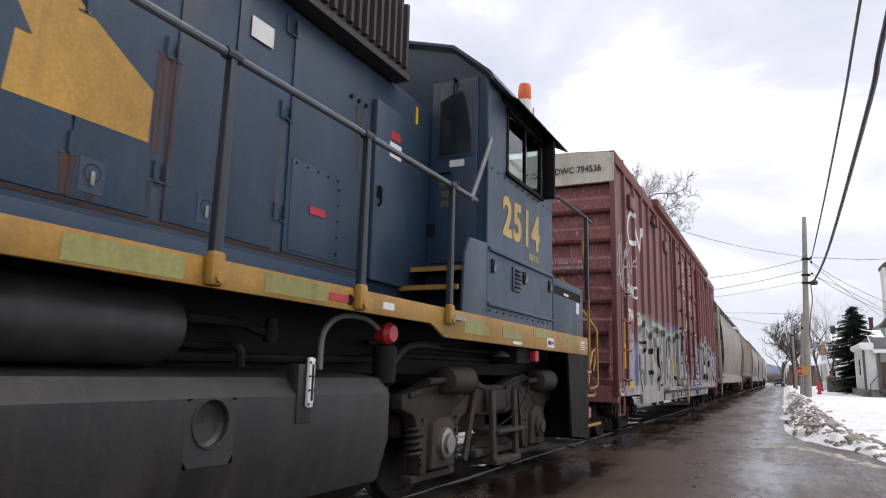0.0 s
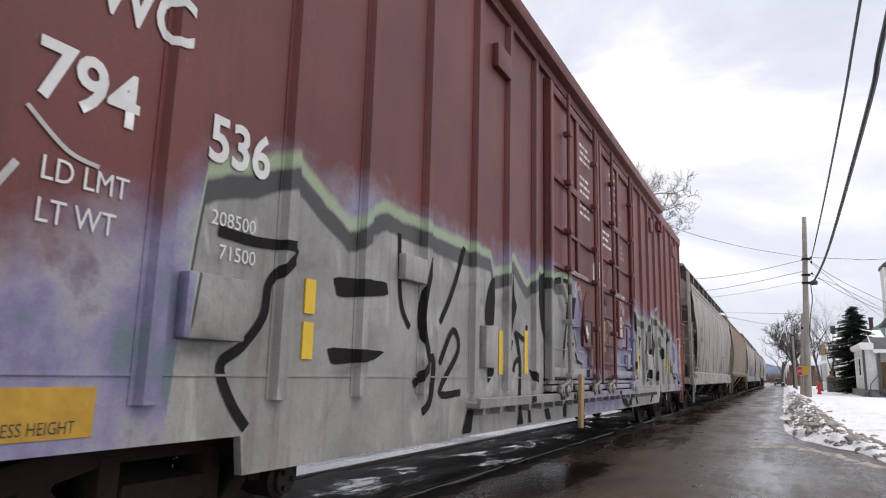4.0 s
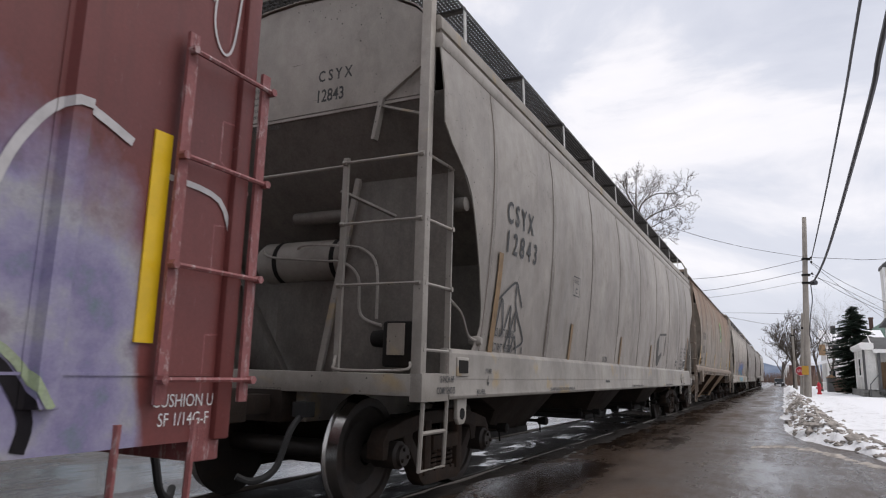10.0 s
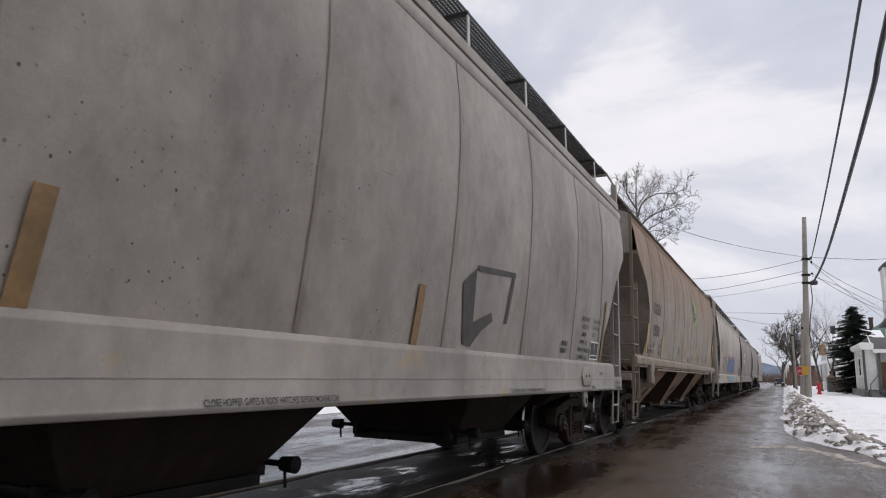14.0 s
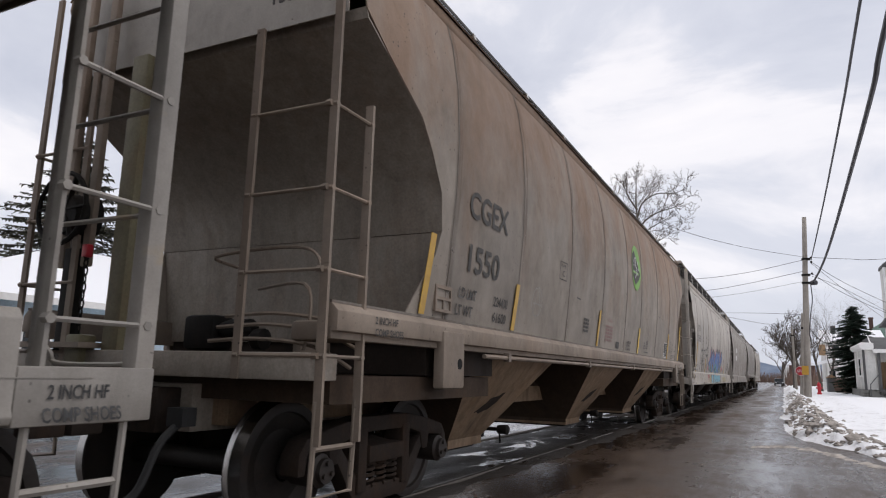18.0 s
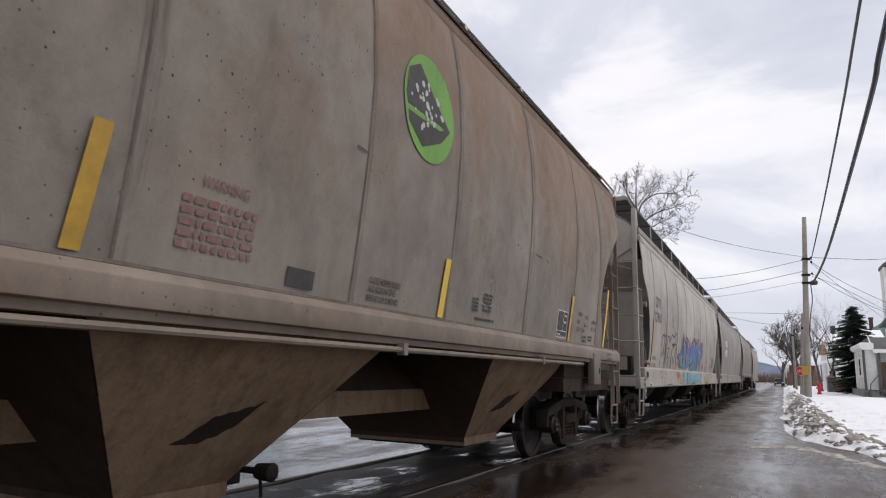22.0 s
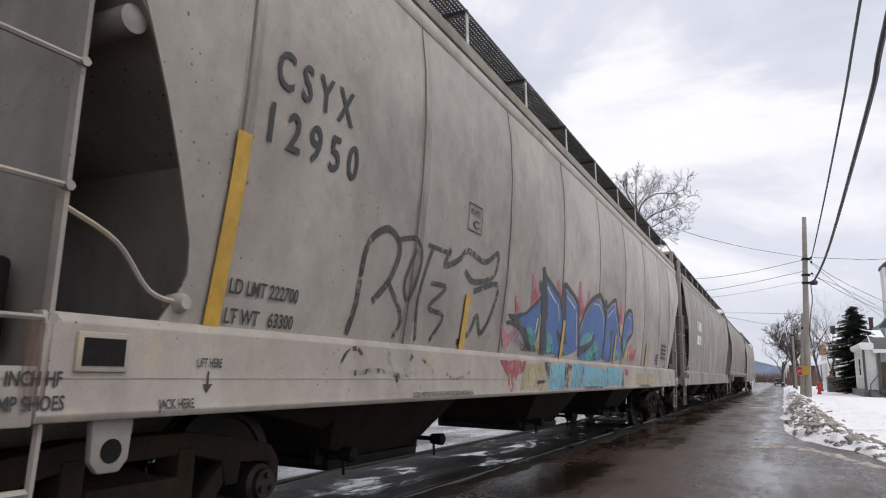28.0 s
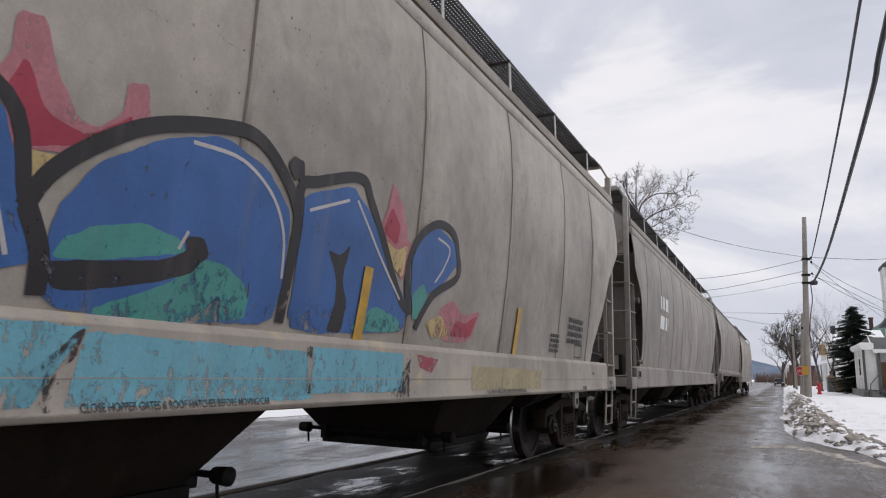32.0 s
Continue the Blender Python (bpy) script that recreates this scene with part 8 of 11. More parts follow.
def under_loco(car):
    # fuel tank: long, with rounded shoulders and a flat top
    g = Geo()
    prof = [(-1.2, 0.28), (1.2, 0.28), (1.40, 0.42), (1.48, 0.70), (1.48, 1.02), (1.40, 1.12), (1.1, 1.17), (-1.1, 1.17), (-1.40, 1.12), (-1.48, 1.02), (-1.48, 0.7), (-1.40, 0.42)]
    # a round dished inspection cover is let into the side at y = -6.98
    ya, yb, yc, zc, r = -7.14, -6.82, -6.98, 0.90, 0.118
    g.prism(prof, "y", -12.4, ya)
    tank = part("fuel_tank", g, TANKBLACK, car, "large dull black fuel tank")
    loop = prof + prof[:1]
    g = Geo().sheet([[(x * k, y, 0.725 + (z - 0.725) * k) for x, z in loop] for y, k in ((yb, 1), (-5.32, 1), (-5.26, 0.985), (-5.22, 0.94))])
    g.prism([(x * 0.94, 0.725 + (z - 0.725) * 0.94) for x, z in prof], "y", -5.24, -5.218)
    part("tank_end", g, TANKBLACK, tank)
    ring = prof[4:] + prof[:4]
    g = Geo().sheet([[(x, y, z) for x, z in ring] for y in (ya, yb)])
    rim = [(yc + r * math.cos(a), zc + r * math.sin(a)) for a in np.linspace(0, 2 * math.pi, 33)]
    edge = []
    for y, z in rim:
        k = min(0.16 / max(1e-6, abs(y - yc)), ((1.02 - zc) if z > zc else (zc - 0.70)) / max(1e-6, abs(z - zc)))
        edge.append((yc + (y - yc) * k, zc + (z - zc) * k))
    g.sheet([[(1.48, y, z) for y, z in edge], [(1.48, y, z) for y, z in rim]])
    for k0, k1, d0, d1 in ((1.0, 0.97, 0.0, 0.03), (0.97, 0.8, 0.03, 0.045), (0.8, 0.02, 0.045, 0.055)):
        g.sheet([[(1.48 - d0, yc + (y - yc) * k0, zc + (z - zc) * k0) for y, z in rim], [(1.48 - d1, yc + (y - yc) * k1, zc + (z - zc) * k1) for y, z in rim]])
    part("inspection_cover", g, TANKBLACK, tank, "dished round cover in the tank side")
    part("cover_rim", Geo().tube([(1.482, y, z) for y, z in rim], 0.007, 6), TANKBLACK, tank)
    gauge = part("sight_gauge", Geo().box(1.49, 1.52, -6.28, -6.22, 0.95, 1.24), WHITE, tank, "white slotted fuel gauge plate", bevel=0.02)
    for k in range(4):
        for yy in (-6.272, -6.228):
            part("rivet", Geo().lathe([(1.517, 0.008), (1.524, 0.006)], (0, yy, 0.97 + 0.08 * k), "x", 6), BLACK, gauge)
    part("gauge_slot", Geo().box(1.518, 1.524, -6.258, -6.242, 0.99, 1.2), BLACK, gauge)
    part("gauge_bracket", Geo().box(1.40, 1.49, -6.34, -6.2, 0.86, 1.2), TANKBLACK, tank, bevel=0.01)
    part("underframe", Geo().box(-0.55, 0.55, -12.3, -0.9, 1.04, 1.52), LOCOTRUCK, car, "black locomotive underframe")
    # main air reservoir
    for s in (-1, 1):
        g = Geo().lathe([(-12.2, 0.05), (-12.15, 0.17), (-12.0, 0.19), (-7.2, 0.19), (-7.08, 0.165), (-7.04, 0.08)], (s * 1.2, 0, 1.36), "y", 28)
        part("air_reservoir", g, TANKBLACK, car, "long black air reservoir")
    # pipes, brackets and valves in the gap behind the reservoir
    for pts, r in (([(1.25, -7.0, 1.42), (1.25, -6.6, 1.42), (1.3, -6.5, 1.38), (1.3, -6.4, 1.38)], 0.03), ([(1.1, -7.0, 1.3), (1.2, -6.75, 1.28), (1.35, -6.7, 1.28), (1.36, -6.68, 1.18)], 0.025),
                   ([(1.0, -7, 1.5), (1.0, -5, 1.5), (0.9, -3, 1.45)], 0.03), ([(1.15, -7, 1.22), (1.15, -5.2, 1.25), (1.1, -4.6, 1.3), (1.1, -1, 1.32)], 0.03),
                   ([(0.9, -6.8, 1.35), (0.9, -5.2, 1.33)], 0.025), ([(1.2, -5.2, 1.38), (1.2, -0.8, 1.4)], 0.02)):
        part("pipe", Geo().tube(curve_pts(pts, 4), r, 8), UNDERBLACK, car)
    part("valve", Geo().lathe([(0, 0.04), (0.05, 0.045), (0.1, 0.035), (0.14, 0.03)], (1.33, -6.42, 1.32), "z", 10), UNDERBLACK, car)
    g = Geo().lathe([(-0.3, 0.05), (-0.27, 0.085), (-0.02, 0.09), (0.0, 0.06)], (1.38, -5.22, 1.36), "z", 16)
    filt = part("fuel_filter", g, UNDERBLACK, car)
    part("red_cap", Geo().lathe([(-0.05, 0.075), (0.03, 0.085), (0.07, 0.06)], (1.40, -5.25, 1.44), "x", 14), REDPLASTIC, filt, "red filler cap")
    part("hose", Geo().tube(curve_pts([(1.38, -5.3, 1.46), (1.38, -5.5, 1.53), (1.38, -5.8, 1.52), (1.38, -5.98, 1.4), (1.38, -6.0, 1.17)]), 0.02, 8), GREYHOSE, car, "looped grey hose")
    part("hose", Geo().tube(curve_pts([(1.2, -4.0, 1.4), (1.25, -4.6, 1.38), (1.3, -5.0, 1.2), (1.3, -5.1, 0.9)]), 0.03, 8), RUBBER, car)
    part("sander_box", Geo().box(1.05, 1.45, -2.6, -2.15, 1.28, 1.46), UNDERBLACK, car, bevel=0.02)
    part("ground_lamp", Geo().lathe([(0, 0.03), (-0.05, 0.09), (-0.06, 0.08)], (1.4, -2.95, 1.4), "z", 14), STEEL, car)
    part("red_box", Geo().box(1.42, 1.52, -2.2, -2.08, 1.31, 1.43), REDPLASTIC, car, bevel=0.01)


GREYHOSE = plain("grey_hose", (0.16, 0.16, 0.15), 0.6)


def loco_truck(car, y):
    """Two-axle road truck with arched side frames, brake cylinders and a hung step."""
    b = part("truck", Geo().box(-0.95, 0.95, -0.35, 0.35, 0.55, 0.95).box(-1.0, 1.0, -1.7, -1.6, 0.6, 0.8).box(-1.0, 1.0, 1.6, 1.7, 0.6, 0.8), LOCOTRUCK, car, bevel=0.02)
    b.location = (0, y, 0)
    for s in (-1, 1):
        x0, x1 = s * 1.06, s * 1.20
        g = Geo()
        half_frame = [(2.0, 0.86), (2.0, 0.98), (1.74, 1.02), (1.45, 1.11), (0.9, 1.17), (0.5, 1.12), (0.25, 1.05)]
        under = [(0.4, 0.74), (0.62, 0.80), (0.86, 0.74), (0.94, 0.56), (0.99, 0.30), (1.10, 0.30), (1.12, 0.72), (1.5, 0.72), (1.52, 0.30), (1.64, 0.30), (1.68, 0.62), (1.78, 0.80)]
        g.prism(half_frame + [(-a, c) for a, c in reversed(half_frame)] + [(-a, c) for a, c in reversed(under)] + under, "x", x0, x1)
        part("side_frame", g, LOCOTRUCK, b, "heavy cast side frame, dusty black", bevel=0.025)
        for d in (-1, 1):
            for a, z, r in ((0.57, 0.95, 0.06), (0.77, 0.97, 0.03)):
                part("core_hole", Geo().lathe([(s * 1.19, r * 1.25), (s * 1.204, r * 1.2), (s * 1.203, r)], (0, d * a, z), "x", 14), BLACK, b)
            part("frame_rib", Geo().beam((s * 1.21, d * 0.3, 1.02), (s * 1.21, d * 0.95, 1.12), 0.03, 0.05), LOCOTRUCK, b, bevel=0.008)
            part("frame_rib", Geo().beam((s * 1.21, d * 0.95, 1.12), (s * 1.21, d * 1.9, 0.97), 0.03, 0.05), LOCOTRUCK, b, bevel=0.008)
            for a in (0.98, 1.64):
                for z in (0.4, 0.52, 0.64, 0.76):
                    part("bolt", Geo().lathe([(s * 1.19, 0.022), (s * 1.222, 0.02)], (0, d * (a - 0.0), z), "x", 6), LOCOTRUCK, b)
            part("grease_pipe", Geo().tube(curve_pts([(s * 1.23, d * 1.0, 1.1), (s * 1.27, d * 0.85, 0.98), (s * 1.27, d * 1.05, 0.9), (s * 1.25, d * 1.2, 0.8)]), 0.012, 5), LOCOTRUCK, b)
        part("transom", Geo().box(min(s * 0.9, s * 1.24), max(s * 0.9, s * 1.24), -0.3, 0.3, 0.78, 1.0), LOCOTRUCK, b, bevel=0.02)
        for d in (-1.31, 1.31):
            g = Geo()
            g.prism([(d - 0.24, 0.34), (d + 0.24, 0.34), (d + 0.21, 0.70), (d + 0.1, 0.78), (d - 0.1, 0.78), (d - 0.21, 0.70)], "x", s * 1.05, s * 1.25)
            jb = part("journal_box", g, LOCOTRUCK, b, bevel=0.02)
            part("journal_cover", Geo().lathe([(s * 1.24, 0.14), (s * 1.29, 0.13), (s * 1.30, 0.09), (s * 1.325, 0.085)], (0, d, 0.55), "x", 18), LOCOTRUCK if d > 0 else STEEL, jb)
            for k in (-1, 1):
                g = Geo()
                pts = [(s * 1.13 + 0.07 * math.cos(a), d + k * 0.36 + 0.07 * math.sin(a), 0.44 + 0.26 * a / 31.4) for a in np.linspace(0, 31.4, 60)]
                g.tube(pts, 0.018, 5)
                part("spring", g, LOCOTRUCK, b)
                part("pedestal", Geo().box(s * 1.05 - 0.07 * (s < 0), s * 1.05 + 0.07 * (s > 0), d + k * 0.27 - 0.04, d + k * 0.27 + 0.04, 0.28, 0.8), LOCOTRUCK, b, bevel=0.012)
            part("pedestal_tie", Geo().box(min(s * 1.06, s * 1.16), max(s * 1.06, s * 1.16), d - 0.42, d + 0.42, 0.24, 0.30), LOCOTRUCK, b, bevel=0.01)
        for d in (-1.15, 1.40):
            g = Geo().lathe([(-0.25, 0.05), (-0.23, 0.11), (-0.2, 0.125), (0.19, 0.13), (0.2, 0.14), (0.24, 0.12), (0.26, 0.05)], (s * 1.28, d, 1.1), "y", 20)
            part("brake_cylinder", g, LOCOTRUCK, b)
            part("piston_rod", Geo().tube([(s * 1.28, d - 0.2, 1.1), (s * 1.28, d - 0.55, 1.09)], 0.028, 8), LOCOTRUCK, b)
        # leaf pack, hanger and hung step between the axles
        part("spring_plank", Geo().box(s * 1.15 - 0.09, s * 1.15 + 0.09, -0.55, 0.55, 0.34, 0.42), LOCOTRUCK, b, bevel=0.02)
        for k in range(5):
            part("leaf", Geo().box(s * 1.12 - 0.05, s * 1.12 + 0.05, -0.5 + 0.06 * k, 0.5 - 0.06 * k, 0.42 + 0.035 * k, 0.45 + 0.035 * k), LOCOTRUCK, b)
        for d in (-0.32, 0.32):
            part("hanger", Geo().beam((s * 1.30, d, 1.0), (s * 1.33, d, 0.28), 0.05, 0.10), LOCOTRUCK, b, bevel=0.012)
        part("tread", Geo().box(s * 1.33 - 0.16, s * 1.33 + 0.05, -0.36, 0.36, 0.26, 0.32), LOCOTRUCK, b, bevel=0.015)
        part("tread", Geo().box(s * 1.33 - 0.16, s * 1.33 + 0.05, -0.3, 0.52, 0.56, 0.60), LOCOTRUCK, b, bevel=0.01)
        part("brake_lever", Geo().beam((s * 1.24, 0.62, 0.98), (s * 1.22, 0.85, 0.35), 0.03, 0.07), LOCOTRUCK, b)
        part("brake_lever", Geo().beam((s * 1.24, -0.62, 0.98), (s * 1.22, -0.80, 0.35), 0.03, 0.07), LOCOTRUCK, b)
        part("cable", Geo().tube(curve_pts([(s * 1.34, 0.75, 1.25), (s * 1.36, 0.55, 0.95), (s * 1.36, 0.2, 0.75), (s * 1.33, -0.3, 0.62)]), 0.008, 5), BLACK, b)
    for d in (-1.31, 1.31):
        wheelset(b, d, 0.03 + 0.508, cap_x=1.2, radius=0.508)


def loco_marks(car):
    W = LOCO_W - 0.026
    lettering("2514", 0.56, lambda a, u: Vector((W, -3.25 + a, 2.585 + u)), NUMBERYELLOW, car, squeeze=0.98, bold=0.02, spacing=1.1, label="large yellow cab number")
    decal([bar(-2.45 + 0.06 * k, -2.40 + 0.06 * k, 2.43, 2.51) for k in range(6)], lambda a, u: Vector((W, a, u)), PATCHGREEN, car, "lettering", 9)
    # angular yellow shapes on the hood
    H = 0.885
    body = [[(-9.4, 2.38), (-7.04, 2.39), (-7.04, 2.69), (-7.3, 2.7), (-7.53, 2.99), (-7.85, 3.45), (-9.4, 3.45)]]
    decal(body, lambda a, u: Vector((H + 0.0095, a, u)), LOGOYELLOW, car, "hood_mark", 9, "angular yellow block painted on the hood")
    decal([[(-8.1, 2.70), (-7.74, 2.70), (-7.86, 2.88), (-8.1, 3.1)], [(-8.1, 2.38), (-7.845, 2.38), (-7.82, 2.71), (-8.1, 2.71)]], lambda a, u: Vector((H + 0.0115, a, u)), BLUE, car, "hood_mark", 9)
    cy = -3.687
    for i, wd in enumerate(("WATCH", "YOUR", "STEP")):
        lettering(wd, 0.08, (lambda i: lambda a, u: Vector((1.0 + 0.03 * (i > 0) + a, cy - 0.004, 2.99 - 0.1 * i + u)))(i), STEPYELLOW, car, squeeze=0.8)
    part("sticker", Geo().box(1.12, 1.28, cy - 0.006, cy + 0.01, 3.19, 3.26), WHITE, car)
    for y, z, w, h, m in ((-6.33, 3.38, 0.22, 0.15, WHITE), (-4.55, 3.07, 0.2, 0.14, WHITE), (-4.54, 3.24, 0.17, 0.08, REDPLASTIC), (-5.59, 2.31, 0.19, 0.06, REDPLASTIC)):
        part("sticker", Geo().box(0.9, 0.944 if y > -4.6 else 0.905, y, y + w, z, z + h), m, car)
    part("arrow_mark", Geo().box(0.87, 0.886, -3.99, -3.95, 3.58, 3.76), REFLECT, car)
    Wo = LOCO_W + 0.004
    for y, z, w, h, m in ((-6.17, 1.59, 0.2, 0.045, REDPLASTIC), (-5.55, 1.59, 0.15, 0.05, WHITE), (-1.87, 1.485, 0.27, 0.11, WHITE), (-0.38, 1.5, 0.19, 0.13, WHITE), (-0.12, 1.54, 0.07, 0.1, CREAM), (-3.0, 1.47, 0.25, 0.03, WHITE)):
        part("sticker", Geo().box(Wo - 0.02, Wo, y, y + w, z, z + h), m, car)
    decal([bar(-1.84, -1.72, 1.515, 1.565), bar(-1.71, -1.63, 1.525, 1.555)], lambda a, u: Vector((Wo + 0.002, a, u)), LETTERDARK, car, "plate_mark", 9)
    decal([bar(-0.36, -0.22, 1.5 + 0.028 * k, 1.512 + 0.028 * k) for k in range(4)], lambda a, u: Vector((Wo + 0.002, a, u)), REDPLASTIC, car, "sticker_print", 9)
    lettering("62-15", 0.09, lambda a, u: Vector((1.206, -1.88 + a, 0.82 + u)), CHALKMARK, car, squeeze=0.9)
    lettering("F", 0.1, lambda a, u: Vector((Wo + 0.002, -0.11 + a, 1.555 + u)), LETTERDARK, car)
    part("lifting_hole", Geo().lathe([(Wo - 0.03, 0.035), (Wo - 0.001, 0.035)], (0, -5.95, 1.61), "x", 16), BLACK, car)
    part("step_plate", Geo().box(Wo - 0.05, Wo + 0.05, -4.5, -4.28, 1.60, 1.64), STEEL, car)


CHALKMARK = plain("chalk_mark", (0.16, 0.15, 0.12), 0.8)
NUMBERYELLOW = weathered("faded_number_yellow", (0.55, 0.36, 0.1), (0.3, 0.22, 0.1), 0.3, rough=0.5)
STEPYELLOW = plain("dull_step_yellow", (0.3, 0.25, 0.03), 0.6)
LOGOYELLOW = weathered("faded_yellow_paint", (0.5, 0.28, 0.05), (0.2, 0.13, 0.05), 0.3, rough=0.5, streak=0.2)
# ------------------------------------------------------------------ the street's surroundings
BARK = plain("bare_bark", (0.085, 0.07, 0.058), 0.85, tone=0.3, scale=20, bump=0.5)
POLEWOOD = weathered("pole_wood", (0.30, 0.27, 0.235), (0.14, 0.12, 0.1), 0.4, rough=0.85, streak=0.5, bump=0.4)
NEEDLES = plain("spruce_needles", (0.022, 0.042, 0.026), 0.8, tone=0.45, scale=3)
NEEDLES_DRY = plain("dry_conifer", (0.055, 0.055, 0.035), 0.85, tone=0.45, scale=3)
SIDING = weathered("white_siding", (0.70, 0.69, 0.655), (0.3, 0.29, 0.27), 0.25, rough=0.6, streak=0.25)
SIDINGBLUE = weathered("pale_blue_siding", (0.42, 0.53, 0.60), (0.3, 0.33, 0.35), 0.2, rough=0.6, streak=0.2)
TRIM = plain("white_trim", (0.78, 0.77, 0.745), 0.55, tone=0.06)
ROOFGREY = weathered("grey_shingle", (0.10, 0.10, 0.10), rough=0.85, streak=0.2, fine=18)
ROOFGREEN = weathered("green_roof", (0.16, 0.24, 0.2), rough=0.7)
BRICK = weathered("brick", (0.10, 0.055, 0.045), rough=0.85, fine=14)
TANBOARD = weathered("tan_plywood", (0.42, 0.28, 0.16), rough=0.8)
BROWNBOARD = weathered("brown_board", (0.25, 0.16, 0.09), rough=0.8)
STONE = weathered("grey_stone", (0.22, 0.215, 0.2), rough=0.85)
CABLE = plain("black_cable", (0.012, 0.011, 0.016), 0.5)
SIGNRED = plain("sign_red", (0.45, 0.02, 0.03), 0.4, tone=0.05)
SIGNYELLOW = weathered("sign_yellow", (0.55, 0.30, 0.03), (0.3, 0.2, 0.08), 0.4, rough=0.55, streak=0.2)
CARDARK = plain("dark_car_paint", (0.03, 0.032, 0.036), 0.25)
CARWHITE = plain("white_car_paint", (0.6, 0.6, 0.6), 0.3)


def distant(name, lo, hi):
    m, n, b = material(name)
    f = n.noise(n.coords(1, 1, 1), 0.05, 8, 0.7)
    n.link(n.ramp(f, (0.35, lo), (0.65, hi)), b.inputs["Base Color"])
    b.inputs["Roughness"].default_value = 0.95
    return m


HILL = distant("wooded_ridge", (0.13, 0.17, 0.24), (0.2, 0.24, 0.31))
BRUSH = plain("winter_brush", (0.16, 0.105, 0.08), 0.95, tone=0.4, scale=0.9)


def bare_tree(name, label, base, height, spread, trunk_r, seed, fork=0.3, levels=5, lean=0.0, thin=1.0):
    """A leafless tree: tapered trunk, limbs and a crown of fine twigs."""
    rnd = random.Random(seed)
    tree = thing(name, label, "tree", "street trees", base)
    trunk, limbs, twigs = Geo(), Geo(), Geo()
    extra = random.Random(seed + 100)

    def grow(p, d, length, r, level):
        pts, rad = [p], [r]
        q, dd = p.copy(), d.copy()
        n = 4
        for k in range(n):
            dd = (dd + Vector((rnd.uniform(-1, 1), rnd.uniform(-1, 1), rnd.uniform(-0.5, 0.9))) * 0.16).normalized()
            q = q + dd * (length / n)
            pts.append(q.copy())
            rad.append(r * (1 - 0.45 * (k + 1) / n))
        g = trunk if level == 0 else limbs if level < 3 else twigs
        g.tube(pts, rad, 8 if level == 0 else 5 if level < 3 else 3, level == 0)
        if level >= levels:
            for j in range(3):
                side = Vector((extra.uniform(-1, 1), extra.uniform(-1, 1), extra.uniform(-0.2, 0.8))) * 0.7
                tip = pts[2 + j % 3] + (dd + side).normalized() * length * extra.uniform(0.5, 0.9)
                twigs.tube([pts[2 + j % 3], tip], [rad[3] * 0.7, rad[3] * 0.25], 3, False)
            return
        m = rnd.randint(3, 4) if level else rnd.randint(4, 6)
        for j in range(m):
            k = rnd.randint(2, n) if level else rnd.randint(2, n)
            a = rnd.uniform(0, 6.28)
            side = Vector((math.cos(a), math.sin(a), rnd.uniform(0.15, 0.7)))
            nd = (dd * rnd.uniform(0.35, 0.8) + side * spread * rnd.uniform(0.6, 1.1)).normalized()
            grow(pts[k], nd, length * rnd.uniform(0.55, 0.78), rad[k] * rnd.uniform(0.5, 0.68) * thin, level + 1)

    grow(Vector((0, 0, -0.1)), Vector((lean, 0, 1)).normalized(), height * (fork + 0.1), trunk_r, 0)
    part("trunk", trunk, BARK, tree)
    part("limb", limbs, BARK, tree)
    tagged(part("crown", twigs, BARK, tree, "fine bare twigs"), kind="stuff")
    return tree


def limbed_tree(name, label, base, trunk, limbs, seed, reach=1.0, fine=0.012, counts=(7, 6, 5)):
    """A leafless tree from its trunk line and main limbs; finer wood grows from these. limbs: (line, radius)."""
    rnd = random.Random(seed)
    tree = thing(name, label, "tree", "street trees", base)
    part("trunk", Geo().tube(curve_pts([p for p, _ in trunk], 3), list(np.interp(np.linspace(0, len(trunk) - 1, 3 * (len(trunk) - 1) + 1), range(len(trunk)), [r for _, r in trunk])), 9), BARK, tree)
    twigs = Geo()

    def sprout(line, r, length, level):
        for k in range(counts[level]):
            f = 0.22 + 0.78 * (k + rnd.random()) / counts[level]
            i = min(len(line) - 2, int(f * (len(line) - 1)))
            p = line[i].lerp(line[i + 1], f * (len(line) - 1) - i)
            d = (line[i + 1] - line[i]).normalized()
            side = Vector((rnd.gauss(0, 1), rnd.gauss(0, 1), rnd.gauss(0.25, 0.8)))
            side = (side - d * side.dot(d)).normalized()
            d = (d * rnd.uniform(0.35, 0.95) + side * rnd.uniform(0.6, 1.0)).normalized()
            l = length * rnd.uniform(0.6, 1.25) * (1.15 - 0.55 * f)
            q, pts = p.copy(), [p.copy()]
            for _ in range(4 if level < 2 else 3):
                d = (d + Vector((rnd.gauss(0, 0.22), rnd.gauss(0, 0.22), 0.10 + rnd.gauss(0, 0.2)))).normalized()
                q = q + d * (l / 4)
                pts.append(q.copy())
            rr = max(fine, r * (1.0 - 0.6 * f) * 0.5)
            twigs.tube(pts, [rr * (1 - 0.55 * j / (len(pts) - 1)) for j in range(len(pts))], 4 if level == 0 else 3, False)
            if level + 1 < len(counts):
                sprout(pts, rr, l * 0.62, level + 1)

    for line, r in limbs:
        pts = [Vector(p) for p in curve_pts(line, 4)]
        length = sum((b - a).length for a, b in zip(pts, pts[1:]))
        part("limb", Geo().tube(pts, [r * (1 - 0.75 * j / (len(pts) - 1)) for j in range(len(pts))], 6), BARK, tree)
        sprout(pts, r, reach * length * 0.5, 0)
    tagged(part("crown", twigs, BARK, tree, "fine bare twigs"), kind="stuff")
    return tree


